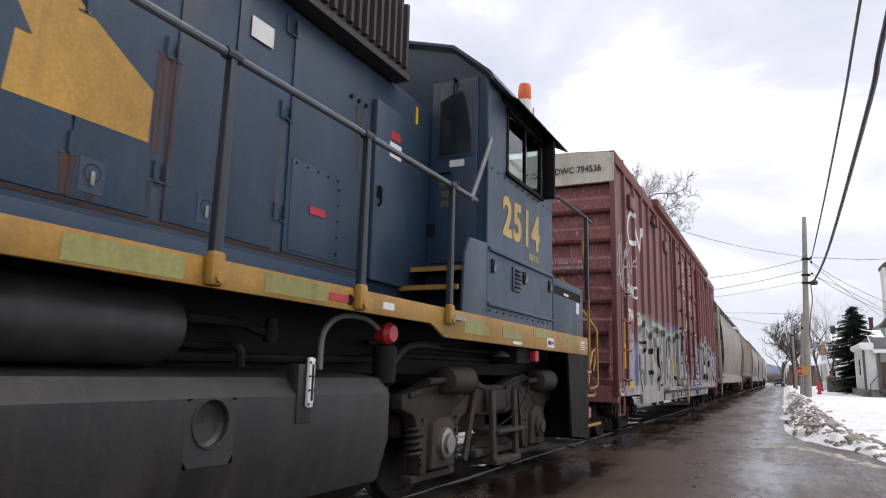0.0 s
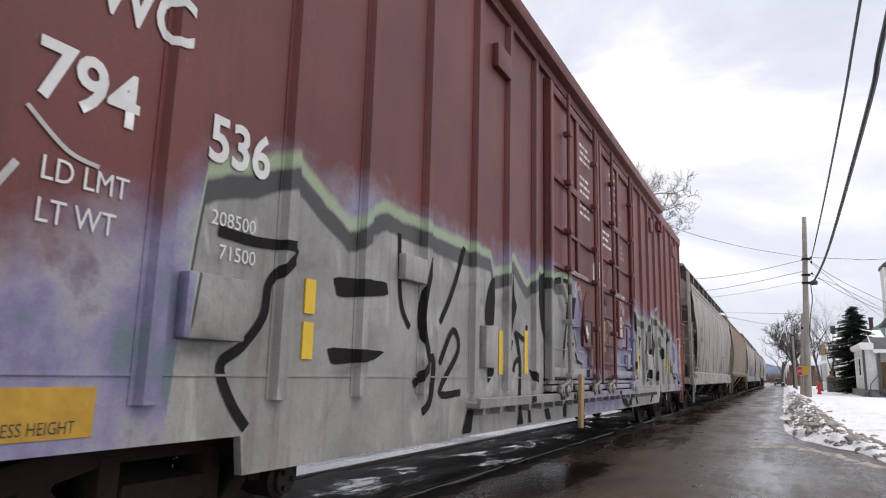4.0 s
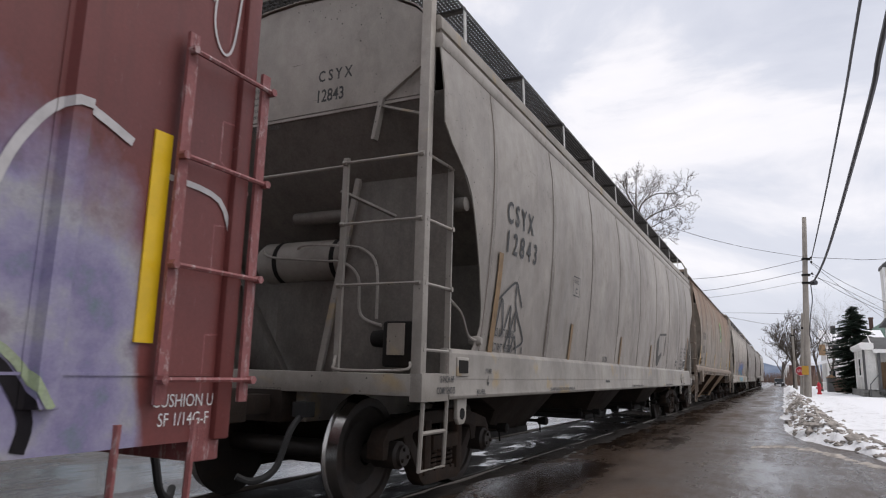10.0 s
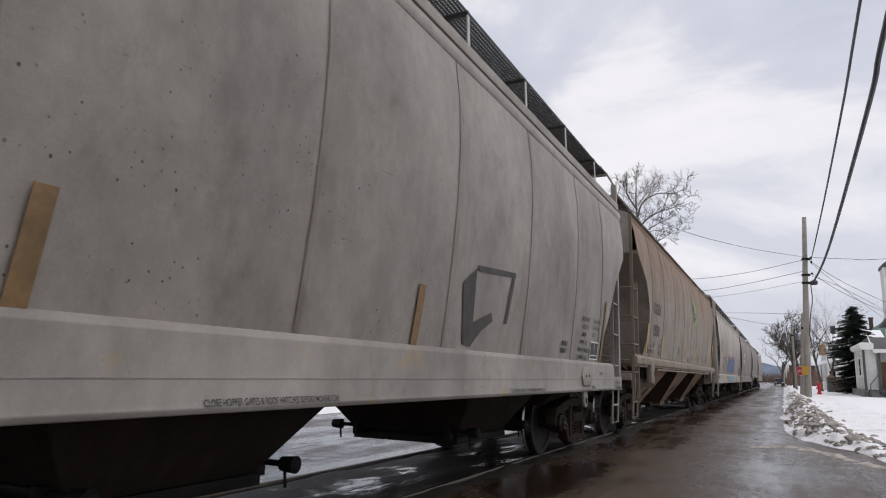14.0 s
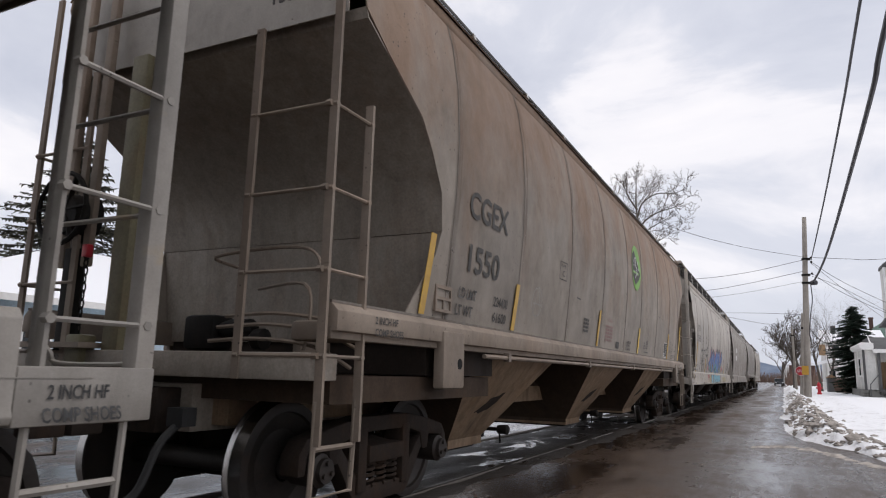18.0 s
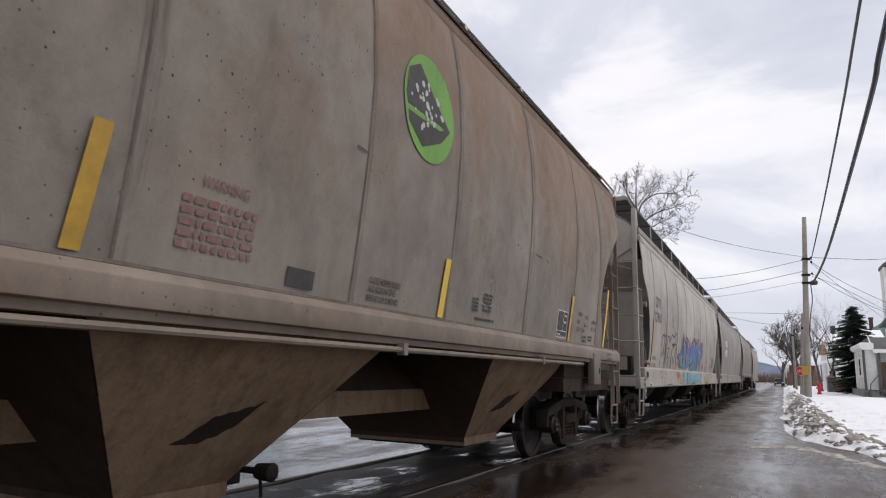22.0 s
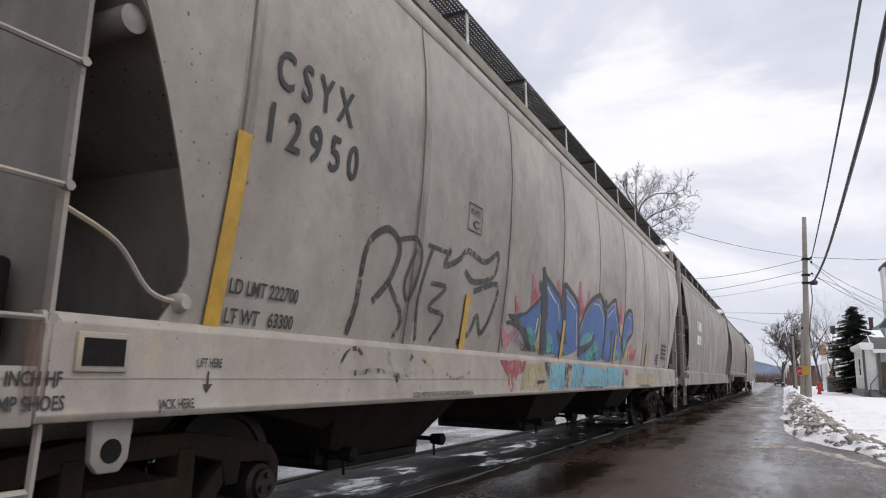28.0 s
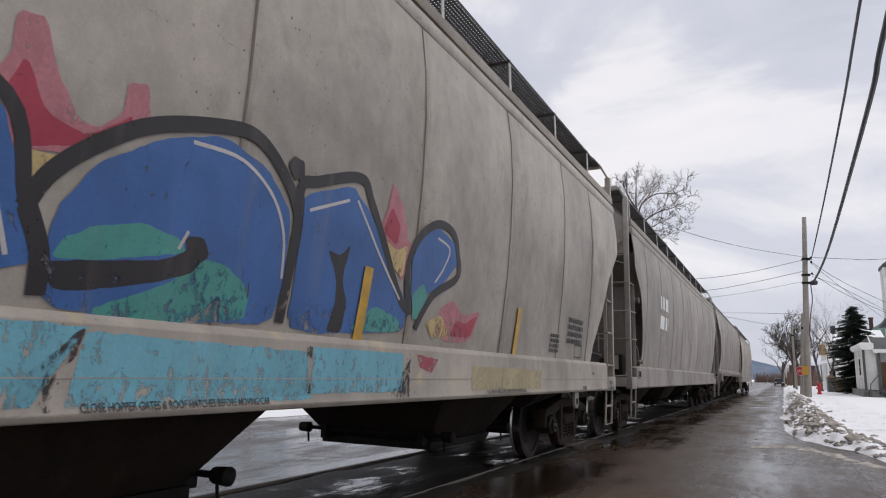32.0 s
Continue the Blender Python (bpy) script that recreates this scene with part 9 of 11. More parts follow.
def conifer(name, label, base, height, width, seed, mat, droop=0.25, density=1.0, cap=99.0, spray=11):
    """A spruce: trunk and tiers of boughs, each of many small needle sprays."""
    rnd = random.Random(seed)
    tree = thing(name, label, "tree", "", base)
    part("trunk", Geo().tube([(0, 0, -0.1), (0, 0, height * 0.5), (0, 0, height)], [height * 0.022, height * 0.014, 0.01], 8), BARK, tree)
    boughs, sprays = Geo(), Geo()
    tiers = int(26 * density)
    for t in range(tiers):
        z = height * (0.06 + 0.92 * t / tiers)
        reach = min(width * (1 - (z / height)) ** 0.85, cap * (0.72 + 0.28 * min(1.0, z / (0.5 * height)))) * rnd.uniform(0.8, 1.1) + 0.12
        for j in range(rnd.randint(6, 8)):
            a = rnd.uniform(0, 6.28)
            r = reach * rnd.uniform(0.65, 1.15)
            zz = z + rnd.uniform(-0.15, 0.15)
            pts = [Vector((math.cos(a) * r * k / 4, math.sin(a) * r * k / 4, zz - droop * r * (k / 4) ** 1.4 + 0.25 * r * max(0, k / 4 - 0.6))) for k in range(5)]
            boughs.tube(pts, [0.03, 0.025, 0.02, 0.014, 0.006], 3, False)
            m = max(5, int(r * spray))
            for k in range(m):
                f = 0.2 + 0.8 * k / m
                i = min(3, int(f * 4))
                p = pts[i].lerp(pts[i + 1], f * 4 - i)
                for s in (-1, 1):
                    d = Vector((math.cos(a + s * 1.0), math.sin(a + s * 1.0), rnd.uniform(-0.7, 0.1)))
                    l = rnd.uniform(0.16, 0.36) * (1.15 - 0.5 * f)
                    w = Vector((-d.y, d.x, rnd.uniform(-0.4, 0.4))) * 0.055
                    sprays.add([p - w, p + w, p + d * l + w * 0.3, p + d * l - w * 0.3], [(0, 1, 2, 3)])
    part("bough", boughs, BARK, tree)
    tagged(part("crown", sprays, mat, tree, "dark needle sprays"), kind="stuff")
    return tree


def siding_wall(parent, x0, x1, y0, y1, z0, z1, mat, axis, out):
    """A clapboard wall: overlapping boards. axis: the way it runs; out: sign of its face."""
    n = max(2, int((z1 - z0) / 0.16))
    for k in range(n):
        a, b = z0 + (z1 - z0) * k / n, z0 + (z1 - z0) * (k + 1) / n
        g = Geo()
        if axis == "x":
            g.prism([(y0, a), (y0 + out * 0.03, a), (y0 + out * 0.012, b), (y0, b)], "x", x0, x1)
        else:
            g.prism([(x0, a), (x0 + out * 0.03, a), (x0 + out * 0.012, b), (x0, b)], "y", y0, y1)
        part("clapboard", g, mat, parent)


def window(parent, axis, out, at, a0, a1, z0, z1):
    """A sash window: frame, sill and pane on a wall at that coordinate."""
    def slab(u0, u1, w0, w1, d0, d1):
        lo, hi = sorted((at + out * d0, at + out * d1))
        return Geo().box(u0, u1, lo, hi, w0, w1) if axis == "x" else Geo().box(lo, hi, u0, u1, w0, w1)
    win = part("window", slab(a0 - 0.09, a1 + 0.09, z0 - 0.09, z1 + 0.09, 0.0, 0.05), TRIM, parent)
    part("pane", slab(a0, a1, z0, z1, 0.05, 0.056), GLASS, win)
    part("rail", slab(a0, a1, (z0 + z1) / 2 - 0.025, (z0 + z1) / 2 + 0.025, 0.05, 0.075), TRIM, win)
    part("sill", slab(a0 - 0.13, a1 + 0.13, z0 - 0.13, z0 - 0.07, 0.0, 0.11), TRIM, win)


# white house: a narrow boarded bay with a flat hood, and a porch under a shingled roof beside it
h = thing("white_house", "white clapboard house with hooded corner porch on stone base", "house", "houses", (0, 0, 0))
part("wall", Geo().box(5.86, 6.62, 62.03, 68, 0.6, 3.66), SIDING, h)
siding_wall(h, 5.92, 6.62, 62.03, 62.03, 0.62, 3.66, SIDING, "x", -1)
siding_wall(h, 5.86, 5.86, 62.15, 68, 0.62, 3.66, SIDING, "y", -1)
part("corner_board", Geo().box(5.76, 5.92, 61.96, 62.14, 0.6, 3.66), ROOFGREY, h, "grey corner board")
part("corner_board", Geo().box(5.72, 5.86, 67.9, 68.05, 0.6, 3.66), TRIM, h)
window(h, "y", -1, 5.83, 64.3, 65.3, 1.7, 3.0)
g = Geo()
g.prism([(5.48, 3.95), (5.58, 3.74), (5.8, 3.64), (6.5, 3.64), (6.5, 4.16), (5.7, 4.2), (5.52, 4.1)], "y", 61.4, 68.6)
part("porch_hood", g, TRIM, h, "curved white porch hood", bevel=0.04)
part("wall", Geo().box(6.62, 16, 63.7, 72, 0.6, 4.5), SIDING, h)
siding_wall(h, 6.62, 9.5, 63.7, 63.7, 0.62, 3.5, SIDING, "x", -1)
window(h, "x", -1, 63.67, 7.9, 8.7, 1.5, 2.9)
part("door", Geo().box(6.95, 7.7, 63.6, 63.69, 0.7, 2.75), BROWNBOARD, h, "brown panelled door")
g = Geo()
g.prism([(61.3, 3.62), (61.3, 3.7), (63.9, 4.72), (68, 4.72), (72.2, 3.7), (72.2, 3.62)], "x", 6.44, 16.3)
part("roof", g, ROOFGREY, h)
part("fascia", Geo().box(6.44, 16.3, 61.22, 61.3, 3.4, 3.68), TRIM, h)
part("rake_board", Geo().beam((6.42, 61.25, 3.62), (6.42, 63.9, 4.7), 0.05, 0.2), TRIM, h)
for x in (6.78, 9.2):
    part("porch_post", Geo().box(x - 0.1, x + 0.1, 61.5, 61.7, 0.6, 3.42), ROOFGREY, h, bevel=0.01)
part("porch_floor", Geo().box(6.62, 12, 61.4, 63.7, 0.48, 0.6), ROOFGREY, h)
part("foundation", Geo().box(5.62, 16, 61.98, 72, -0.1, 0.6), STONE, h)
rs = random.Random(6)
for row in range(2):
    x = 5.55
    while x < 9.0:
        w = rs.uniform(0.26, 0.5)
        part("stone", Geo().box(x, x + w - 0.03, 61.80 + rs.uniform(0, 0.05), 61.98, 0.02 + 0.28 * row, 0.26 + 0.28 * row), STONE, h, bevel=0.03)
        x += w
for k in range(3):
    part("step", Geo().box(6.0, 6.6, 60.9 + 0.28 * k, 61.8, 0.0, 0.17 + 0.15 * k), STONE, h)
part("stair_rail", Geo().tube([(6.02, 60.8, 0.1), (6.02, 60.8, 1.0), (6.68, 61.5, 1.75), (6.68, 61.5, 0.6)], 0.04, 6), ROOFGREY, h)

# tall house behind it
h = thing("tall_house", "tall weathered white house with grey gable edge", "house", "houses", (0, 0, 0))
part("wall", Geo().box(9.3, 20, 75, 77.6, -0.1, 12.1), SIDING, h)
siding_wall(h, 9.35, 13, 75, 75, 0, 12, SIDING, "x", -1)
siding_wall(h, 9.3, 9.3, 75.1, 77.6, 0, 12, SIDING, "y", -1)
part("corner_board", Geo().box(9.22, 9.38, 74.92, 75.1, 0, 12.1), TRIM, h)
part("roof", Geo().prism([(9.15, 11.95), (9.2, 12.25), (14.5, 16.2), (20.4, 12.1)], "y", 74.8, 77.8), ROOFGREY, h)
part("lower_roof", Geo().prism([(8.7, 6.4), (9.3, 7.3), (9.3, 6.4)], "y", 75, 77.6), ROOFGREY, h)
for k in range(3):
    window(h, "x", -1, 74.97, 10.4 + 1.6 * k, 11.3 + 1.6 * k, 8.5, 10.2)

# gabled house further down, with porch and chimneys
h = thing("gabled_house", "white gabled house with chimneys and snowy porch roof", "house", "houses", (0, 0, 0))
part("wall", Geo().box(4.95, 11, 95, 104, -0.1, 5.9), SIDING, h)
siding_wall(h, 4.95, 8, 95, 95, 0, 5.8, SIDING, "x", -1)
siding_wall(h, 4.95, 4.95, 95, 104, 0, 5.8, SIDING, "y", -1)
part("roof", Geo().prism([(94.6, 5.85), (99.5, 7.6), (104.4, 5.85)], "x", 4.6, 11.4), SNOW, h, "snow-covered roof")
part("chimney", Geo().box(5.9, 6.45, 98, 98.6, 6.0, 8.05), ROOFGREY, h, "dark grey chimney", bevel=0.02)
part("porch_roof", Geo().prism([(3.95, 3.0), (4.1, 3.3), (5.0, 3.75), (7.2, 4.2), (7.2, 3.7), (5.0, 3.3)], "y", 92.5, 95), SNOW, h, "snow-covered porch roof")
for x in (4.15, 5.05, 6.2, 7.1):
    part("porch_post", Geo().box(x - 0.08, x + 0.08, 92.6, 92.75, 0, 3.35), TRIM, h)
part("porch_rail", Geo().box(4.15, 7.1, 92.63, 92.72, 0.95, 1.05), TRIM, h)
for k in range(22):
    part("baluster", Geo().box(4.25 + 0.13 * k, 4.28 + 0.13 * k, 92.65, 92.7, 0.3, 0.95), TRIM, h)
part("board_front", Geo().box(4.25, 5.0, 93.9, 94.0, 4.2, 5.5), TANBOARD, h, "tan plywood panel on the porch")
part("porch_column", Geo().box(4.98, 5.25, 93.8, 94.0, 3.6, 5.3), TRIM, h)
for x in (5.7, 7.2):
    window(h, "x", -1, 94.97, x, x + 0.8, 4.2, 5.4)
for x in (5.2, 6.6):
    window(h, "x", -1, 94.97, x, x + 0.7, 0.8, 2.4)
h = thing("green_roof_house", "pale house with green roof behind the spruce", "house", "houses", (0, 0, 0))
part("wall", Geo().box(8.5, 18, 104.5, 116, -0.1, 6.2), SIDING, h)
part("roof", Geo().prism([(8.2, 6.1), (13, 9.4), (18.2, 6.1)], "y", 104.2, 116.4), ROOFGREEN, h)
for x in (10.95, 13.4):
    part("chimney", Geo().box(x, x + 0.45, 106, 106.5, 7.0, 9.6), BRICK, h)
    part("chimney_cap", Geo().box(x - 0.06, x + 0.51, 105.94, 106.56, 9.5, 9.7), BRICK, h)
h = thing("garden_shed", "low dark grey shed in the snow", "shed", at=(0, 0, 0))
part("wall", Geo().box(4.35, 5.1, 82, 84.5, -0.1, 1.55), ROOFGREY, h)
part("roof", Geo().prism([(4.25, 1.5), (4.7, 1.85), (5.2, 1.5)], "y", 81.8, 84.7), BROWNBOARD, h)
h = thing("hedge", "brown leafless hedge beside the shed", "hedge", at=(5.5, 80, 0))
g = Geo()
for k in range(900):
    p = Vector((random.uniform(-0.6, 0.6), random.uniform(-1, 1), 0))
    d = Vector((random.uniform(-0.3, 0.3), random.uniform(-0.3, 0.3), random.uniform(0.8, 1.7)))
    g.tube([p, p + d * 0.6, p + d], [0.02, 0.012, 0.004], 3, False)
tagged(part("twigs", g, BRUSH, h), kind="stuff")

# pale blue house across the tracks
h = thing("blue_house", "pale blue clapboard house with snow-covered hip roof", "house", "houses", (0, 0, 0))
part("wall", Geo().box(-28, -19.3, 10.8, 24, -0.1, 2.95), SIDINGBLUE, h)
siding_wall(h, -19.3, -19.3, 10.8, 24, 0.1, 2.95, SIDINGBLUE, "y", 1)
siding_wall(h, -24, -19.3, 10.8, 10.8, 0.1, 2.95, SIDINGBLUE, "x", -1)
g = Geo()
g.add([(-28.6, 10.2, 2.95), (-18.7, 10.2, 2.95), (-18.7, 24.6, 2.95), (-28.6, 24.6, 2.95), (-23.6, 15.4, 5.3), (-23.6, 19.4, 5.3)], [(0, 1, 4), (1, 2, 5, 4), (2, 3, 5), (3, 0, 4, 5), (3, 2, 1, 0)])
part("roof", g, SNOW, h, "snow-covered hip roof")
part("fascia", Geo().box(-18.75, -18.62, 10.2, 24.6, 2.78, 2.97), TRIM, h)
for y in (11.9, 14.6, 18.2, 21):
    window(h, "y", 1, -19.27, y, y + 0.8, 1.0, 2.2)
for y in (13.0, 16.0):
    part("shutter", Geo().box(-19.28, -19.22, y, y + 0.35, 0.9, 2.3), BLACK, h)
conifer("evergreen_tree", "tall dark evergreen behind the blue house", (-27.5, 18.5, 0), 11.5, 6.4, 5, NEEDLES_DRY, 0.15, 2.6)
conifer("spruce_tree", "dark green spruce beside the white house", (6.2, 72, 0), 8.2, 4.4, 3, NEEDLES, 0.3, 2.6, 2.15, 26)
# wide maple over the street: limbs fan out from a low fork
fan = []
for k in range(11):
    a = 2.4 * k
    out = (0.9, 2.6, 3.3)[k % 3]
    top = (10.2, 8.9, 7.0)[k % 3]
    fan.append(([(0, 0, 3.0 + 0.12 * k), (out * 0.3 * math.cos(a), out * 0.3 * math.sin(a), 4.4 + 0.1 * k), (out * 0.75 * math.cos(a) - 0.3, out * 0.75 * math.sin(a), 3.4 + 0.52 * (top - 3)), (out * math.cos(a) - 0.5, out * math.sin(a), top - 0.6)], 0.11))
limbed_tree("bare_tree", "wide leafless maple standing over the street", (1.75, 112, 0), [((0, 0, -0.1), 0.34), ((0.02, 0, 1.6), 0.27), ((-0.05, 0, 3.2), 0.24), ((-0.2, 0, 5.0), 0.16)], fan, 4, 1.0, 0.017, (9, 7, 5))
# tall tree behind the train: one leader, two long limbs reaching over, smaller ones below
limbed_tree("bare_tree", "tall leafless tree rising behind the train", (-10.9, 60, 0),
            [((0, 0, -0.1), 0.5), ((0.25, 0, 6), 0.4), ((0.1, 0, 11), 0.32), ((0.3, 0, 14), 0.26)],
            [([(0.3, 0, 14), (0.12, 0, 16), (0.1, 0.2, 17.6), (0.2, 0, 19.0)], 0.10), ([(0.25, 0, 15.2), (0.7, -0.3, 16.3), (2.0, -0.5, 17.0), (3.4, -0.2, 17.0), (4.5, 0, 17.4)], 0.085),
             ([(0.3, 0, 13.6), (0.7, 0.2, 14.7), (1.9, 0.3, 15.5), (3.2, 0.2, 15.8), (4.2, 0.1, 16.2)], 0.09), ([(0.3, 0, 13.0), (1.0, 0.4, 14.0), (2.0, 0.5, 14.6), (2.9, 0.4, 15.0)], 0.07),
             ([(0.15, 0, 11.5), (1.2, -0.3, 12.4), (2.2, -0.4, 12.9), (3.3, -0.4, 13.6)], 0.06), ([(0.1, 0, 10.5), (-1.2, 0.2, 12.6), (-1.8, 0.2, 15.0), (-2.0, 0, 17.6)], 0.08),
             ([(0.2, 0, 15.8), (-0.5, 0.2, 17.0), (-0.9, 0.2, 18.0), (-1.0, 0, 18.6)], 0.09)], 3, 0.95, 0.014, (10, 7, 5))
bare_tree("bare_tree", "slim leafless tree between the houses", (4.0, 86, 0), 10.2, 0.35, 0.14, 31, 0.32, 5)
bare_tree("bare_tree", "slim leafless tree between the houses", (5.0, 90, 0), 11.4, 0.42, 0.16, 37, 0.32, 5)
bare_tree("bare_tree", "leafless tree far along the street", (0.2, 150, 0), 12.0, 0.7, 0.3, 41, 0.3, 4)
bare_tree("bare_tree", "leafless tree far along the street", (3.4, 135, 0), 12.0, 0.6, 0.3, 43, 0.3, 4)

# utility poles, with wires between them
pole = thing("utility_pole", "weathered grey wooden utility pole with cables", "utility pole", "utility poles", (1.53, 52, 0))
part("shaft", Geo().tube([(0, 0, -0.2), (0.25, 0, 6.2), (0.53, 0, 12.37)], [0.23, 0.19, 0.14], 14), POLEWOOD, pole)
for z, x in ((9.4, 0.42), (8.3, 0.36), (7.75, 0.34)):
    part("clamp", Geo().box(x - 0.24, x + 0.3, -0.26, 0.2, z - 0.06, z + 0.06), UNDERBLACK, pole, bevel=0.02)
for z in (9.4, 9.1, 8.3):
    part("insulator", Geo().lathe([(0, 0.05), (0.08, 0.08), (0.14, 0.04)], (0.75, -0.2, z), "z", 10), UNDERBLACK, pole)
part("splice_case", Geo().tube([(0.7, -0.25, 7.72), (0.95, -0.5, 7.7)], 0.16, 10), CABLE, pole)
part("riser_cable", Geo().tube(curve_pts([(0.62, -0.2, 7.7), (0.66, -0.2, 6.6), (0.5, -0.2, 5.6), (0.36, -0.22, 4.4), (0.42, -0.22, 3.8)]), 0.035, 6), CABLE, pole)
part("marker_plate", Geo().box(-0.26, 0.14, -0.26, -0.235, 1.55, 2.14), SIGNYELLOW, pole, "yellow marker plate nailed to the pole")
for base, top, r, lab in (((1.35, 58, 0), (0.4, 0, 6.2), 0.19, "shorter grey wooden pole behind the first"), ((1.6, 95, 0), (-0.08, 0, 7.8), 0.17, "leaning wooden pole far down the street"),
                          ((-9.9, 150, 0), (0, 0, 9.5), 0.17, "wooden pole on the far side of the street")):
    p = thing("utility_pole", lab, "utility pole", "utility poles", base)
    part("shaft", Geo().tube([(0, 0, -0.2), (top[0] / 2, 0, top[2] / 2), top], [r, r * 0.85, r * 0.7], 10), POLEWOOD, p)
    part("clamp", Geo().box(top[0] - 0.2, top[0] + 0.2, -0.2, 0.2, top[2] - 1.2, top[2] - 1.05), UNDERBLACK, p)


def wire(pts, r, label, n=6):
    w = part("wire", Geo().tube(curve_pts(pts, 8), r, n), CABLE)
    return tagged(w, label, "wire", "overhead wires")


wire([(2.3, 52, 9.35), (2.15, 36, 9.0), (2.0, 21.5, 8.85), (1.95, 15.5, 9.1), (1.8, 0, 9.6), (1.6, -25, 11)], 0.034, "black power cable slung along the street")
wire([(2.15, 52, 7.8), (2.3, 48, 7.55), (2.35, 36, 7.35), (2.25, 18.5, 7.68), (2.2, 14.4, 8.0), (2.1, 0, 8.8), (2, -25, 10)], 0.058, "thick black telephone cable slung along the street", 8)
wire([(1.95, 52, 9.55), (-2.0, 45, 9.35), (-5.5, 38, 9.6), (-9.5, 26, 10.4), (-11.0, 20, 11.3), (-12.5, 14, 12.6), (-14, 5, 15)], 0.014, "thin black service wire over the train", 5)
wire([(1.95, 52, 9.4), (-2.0, 52, 8.6), (-6, 52, 8.3), (-12, 52, 8.5)], 0.016, "thin black service wire over the train", 5)
wire([(1.9, 52, 8.6), (-2.0, 52, 7.8), (-5, 52, 7.4), (-12, 52, 7.0)], 0.016, "thin black service wire over the train", 5)
wire([(1.9, 52, 7.9), (-3.5, 52, 7.0), (-12, 52, 6.4)], 0.010, "thin black service wire over the train", 5)
wire([(1.75, 58, 6.1), (-2.5, 58, 6.3), (-12, 58, 6.4)], 0.014, "thin black service wire over the train", 5)
wire([(1.5, 95, 7.6), (-3.5, 80, 7.5), (-12, 60, 8.2)], 0.02, "thin black service wire over the train", 5)
wire([(2.4, 52, 9.5), (4.5, 52, 9.3), (6.7, 52, 9.2), (16, 52, 9.6)], 0.016, "thin black service wire to the houses", 5)
for z0, z1, y1 in ((9.2, 6.4, 62), (9.1, 6.9, 75), (8.4, 5.6, 62), (8.2, 7.8, 75)):
    wire([(2.3, 52, z0), (4.5, 52 + (y1 - 52) * 0.3, (z0 + z1) / 2 + 0.2), (9.2, y1, z1)], 0.016, "thin black service wire to the houses", 5)
wire([(1.9, 52, 4.7), (2.8, 60, 4.35), (4.6, 80, 4.9), (6.0, 95, 5.6)], 0.04, "black service cable to the far house", 5)
wire([(1.75, 58, 6.0), (1.7, 75, 6.6), (1.5, 95, 7.6)], 0.03, "black cable between the poles", 5)

# stop sign, hydrant
s = thing("stop_sign", "red octagonal stop sign with white border on a post", "road sign", at=(1.22, 53, 0))
part("post", Geo().box(-0.03, 0.03, 0.02, 0.06, -0.1, 2.2), STEEL, s)
oct_ = [(0.32 * math.cos(math.pi / 8 + k * math.pi / 4), 1.81 + 0.32 * math.sin(math.pi / 8 + k * math.pi / 4)) for k in range(8)]
plate = part("plate", Geo().prism(oct_, "y", 0.0, 0.012), SIGNRED, s)
part("border", Geo().prism([(x * 1.06, 1.81 + (z - 1.81) * 1.06) for x, z in oct_], "y", 0.004, 0.016), WHITE, s)
lettering("STOP", 0.22, lambda a, u: Vector((a, -0.004, 1.735 + u)), WHITE, s, "word", squeeze=0.8, bold=0.004, align="CENTER")
hyd = thing("fire_hydrant", "red fire hydrant standing in the snow", "hydrant", at=(2.56, 60, 0.0))
part("barrel", Geo().lathe([(0.0, 0.17), (0.12, 0.17), (0.14, 0.12), (0.62, 0.12), (0.64, 0.16), (0.70, 0.16), (0.8, 0.12), (0.88, 0.05), (0.95, 0.04)], (0, 0, 0.15), "z", 14), SIGNRED, hyd)
for d in (-1, 1):
    part("outlet", Geo().lathe([(d * 0.1, 0.06), (d * 0.22, 0.06), (d * 0.23, 0.04)], (0, 0, 0.63), "x", 10), SIGNRED, hyd)
part("cap", Geo().lathe([(-0.1, 0.07), (-0.2, 0.075)], (0, 0, 0.58), "y", 10), SIGNRED, hyd)

# far end of the street: brush, small houses, cars, ridge
g = Geo()
pts = [(-900, 0), (-500, 70), (-260, 95), (-120, 78), (-28, 50), (0, 42), (60, 50), (200, 75), (420, 60), (900, 0)]
cp = curve_pts(pts, 6)
g.add([(x, 1500, -5) for x, z in cp] + [(x, 1500 + 60, max(0, z) * 0.72 - 2) for x, z in cp], [(i, i + 1, len(cp) + i + 1, len(cp) + i) for i in range(len(cp) - 1)])
tagged(part("ridge_backdrop", g, HILL), "hazy blue wooded ridge on the horizon", "hill", kind="structure")
g = Geo()
rb = random.Random(8)
for k in range(2600):
    p = Vector((rb.choice((rb.uniform(-30, -10), rb.uniform(1, 26))) if rb.random() < 0.75 else rb.uniform(-11, 4), 0, 0))
    p.y = rb.uniform(190, 300) if -10 < p.x < 1 else rb.uniform(150, 260)
    if -10 < p.x < 1:
        p.y = rb.uniform(300, 360)
    d = Vector((rb.uniform(-0.8, 0.8), rb.uniform(-0.4, 0.4), rb.uniform(1.5, 4.5)))
    g.tube([p, p + d * 0.5, p + d], [0.09, 0.06, 0.02], 3, False)
tagged(tagged(part("winter_brush", g, BRUSH), "reddish-brown winter brush at the far end", "brush"), kind="stuff")
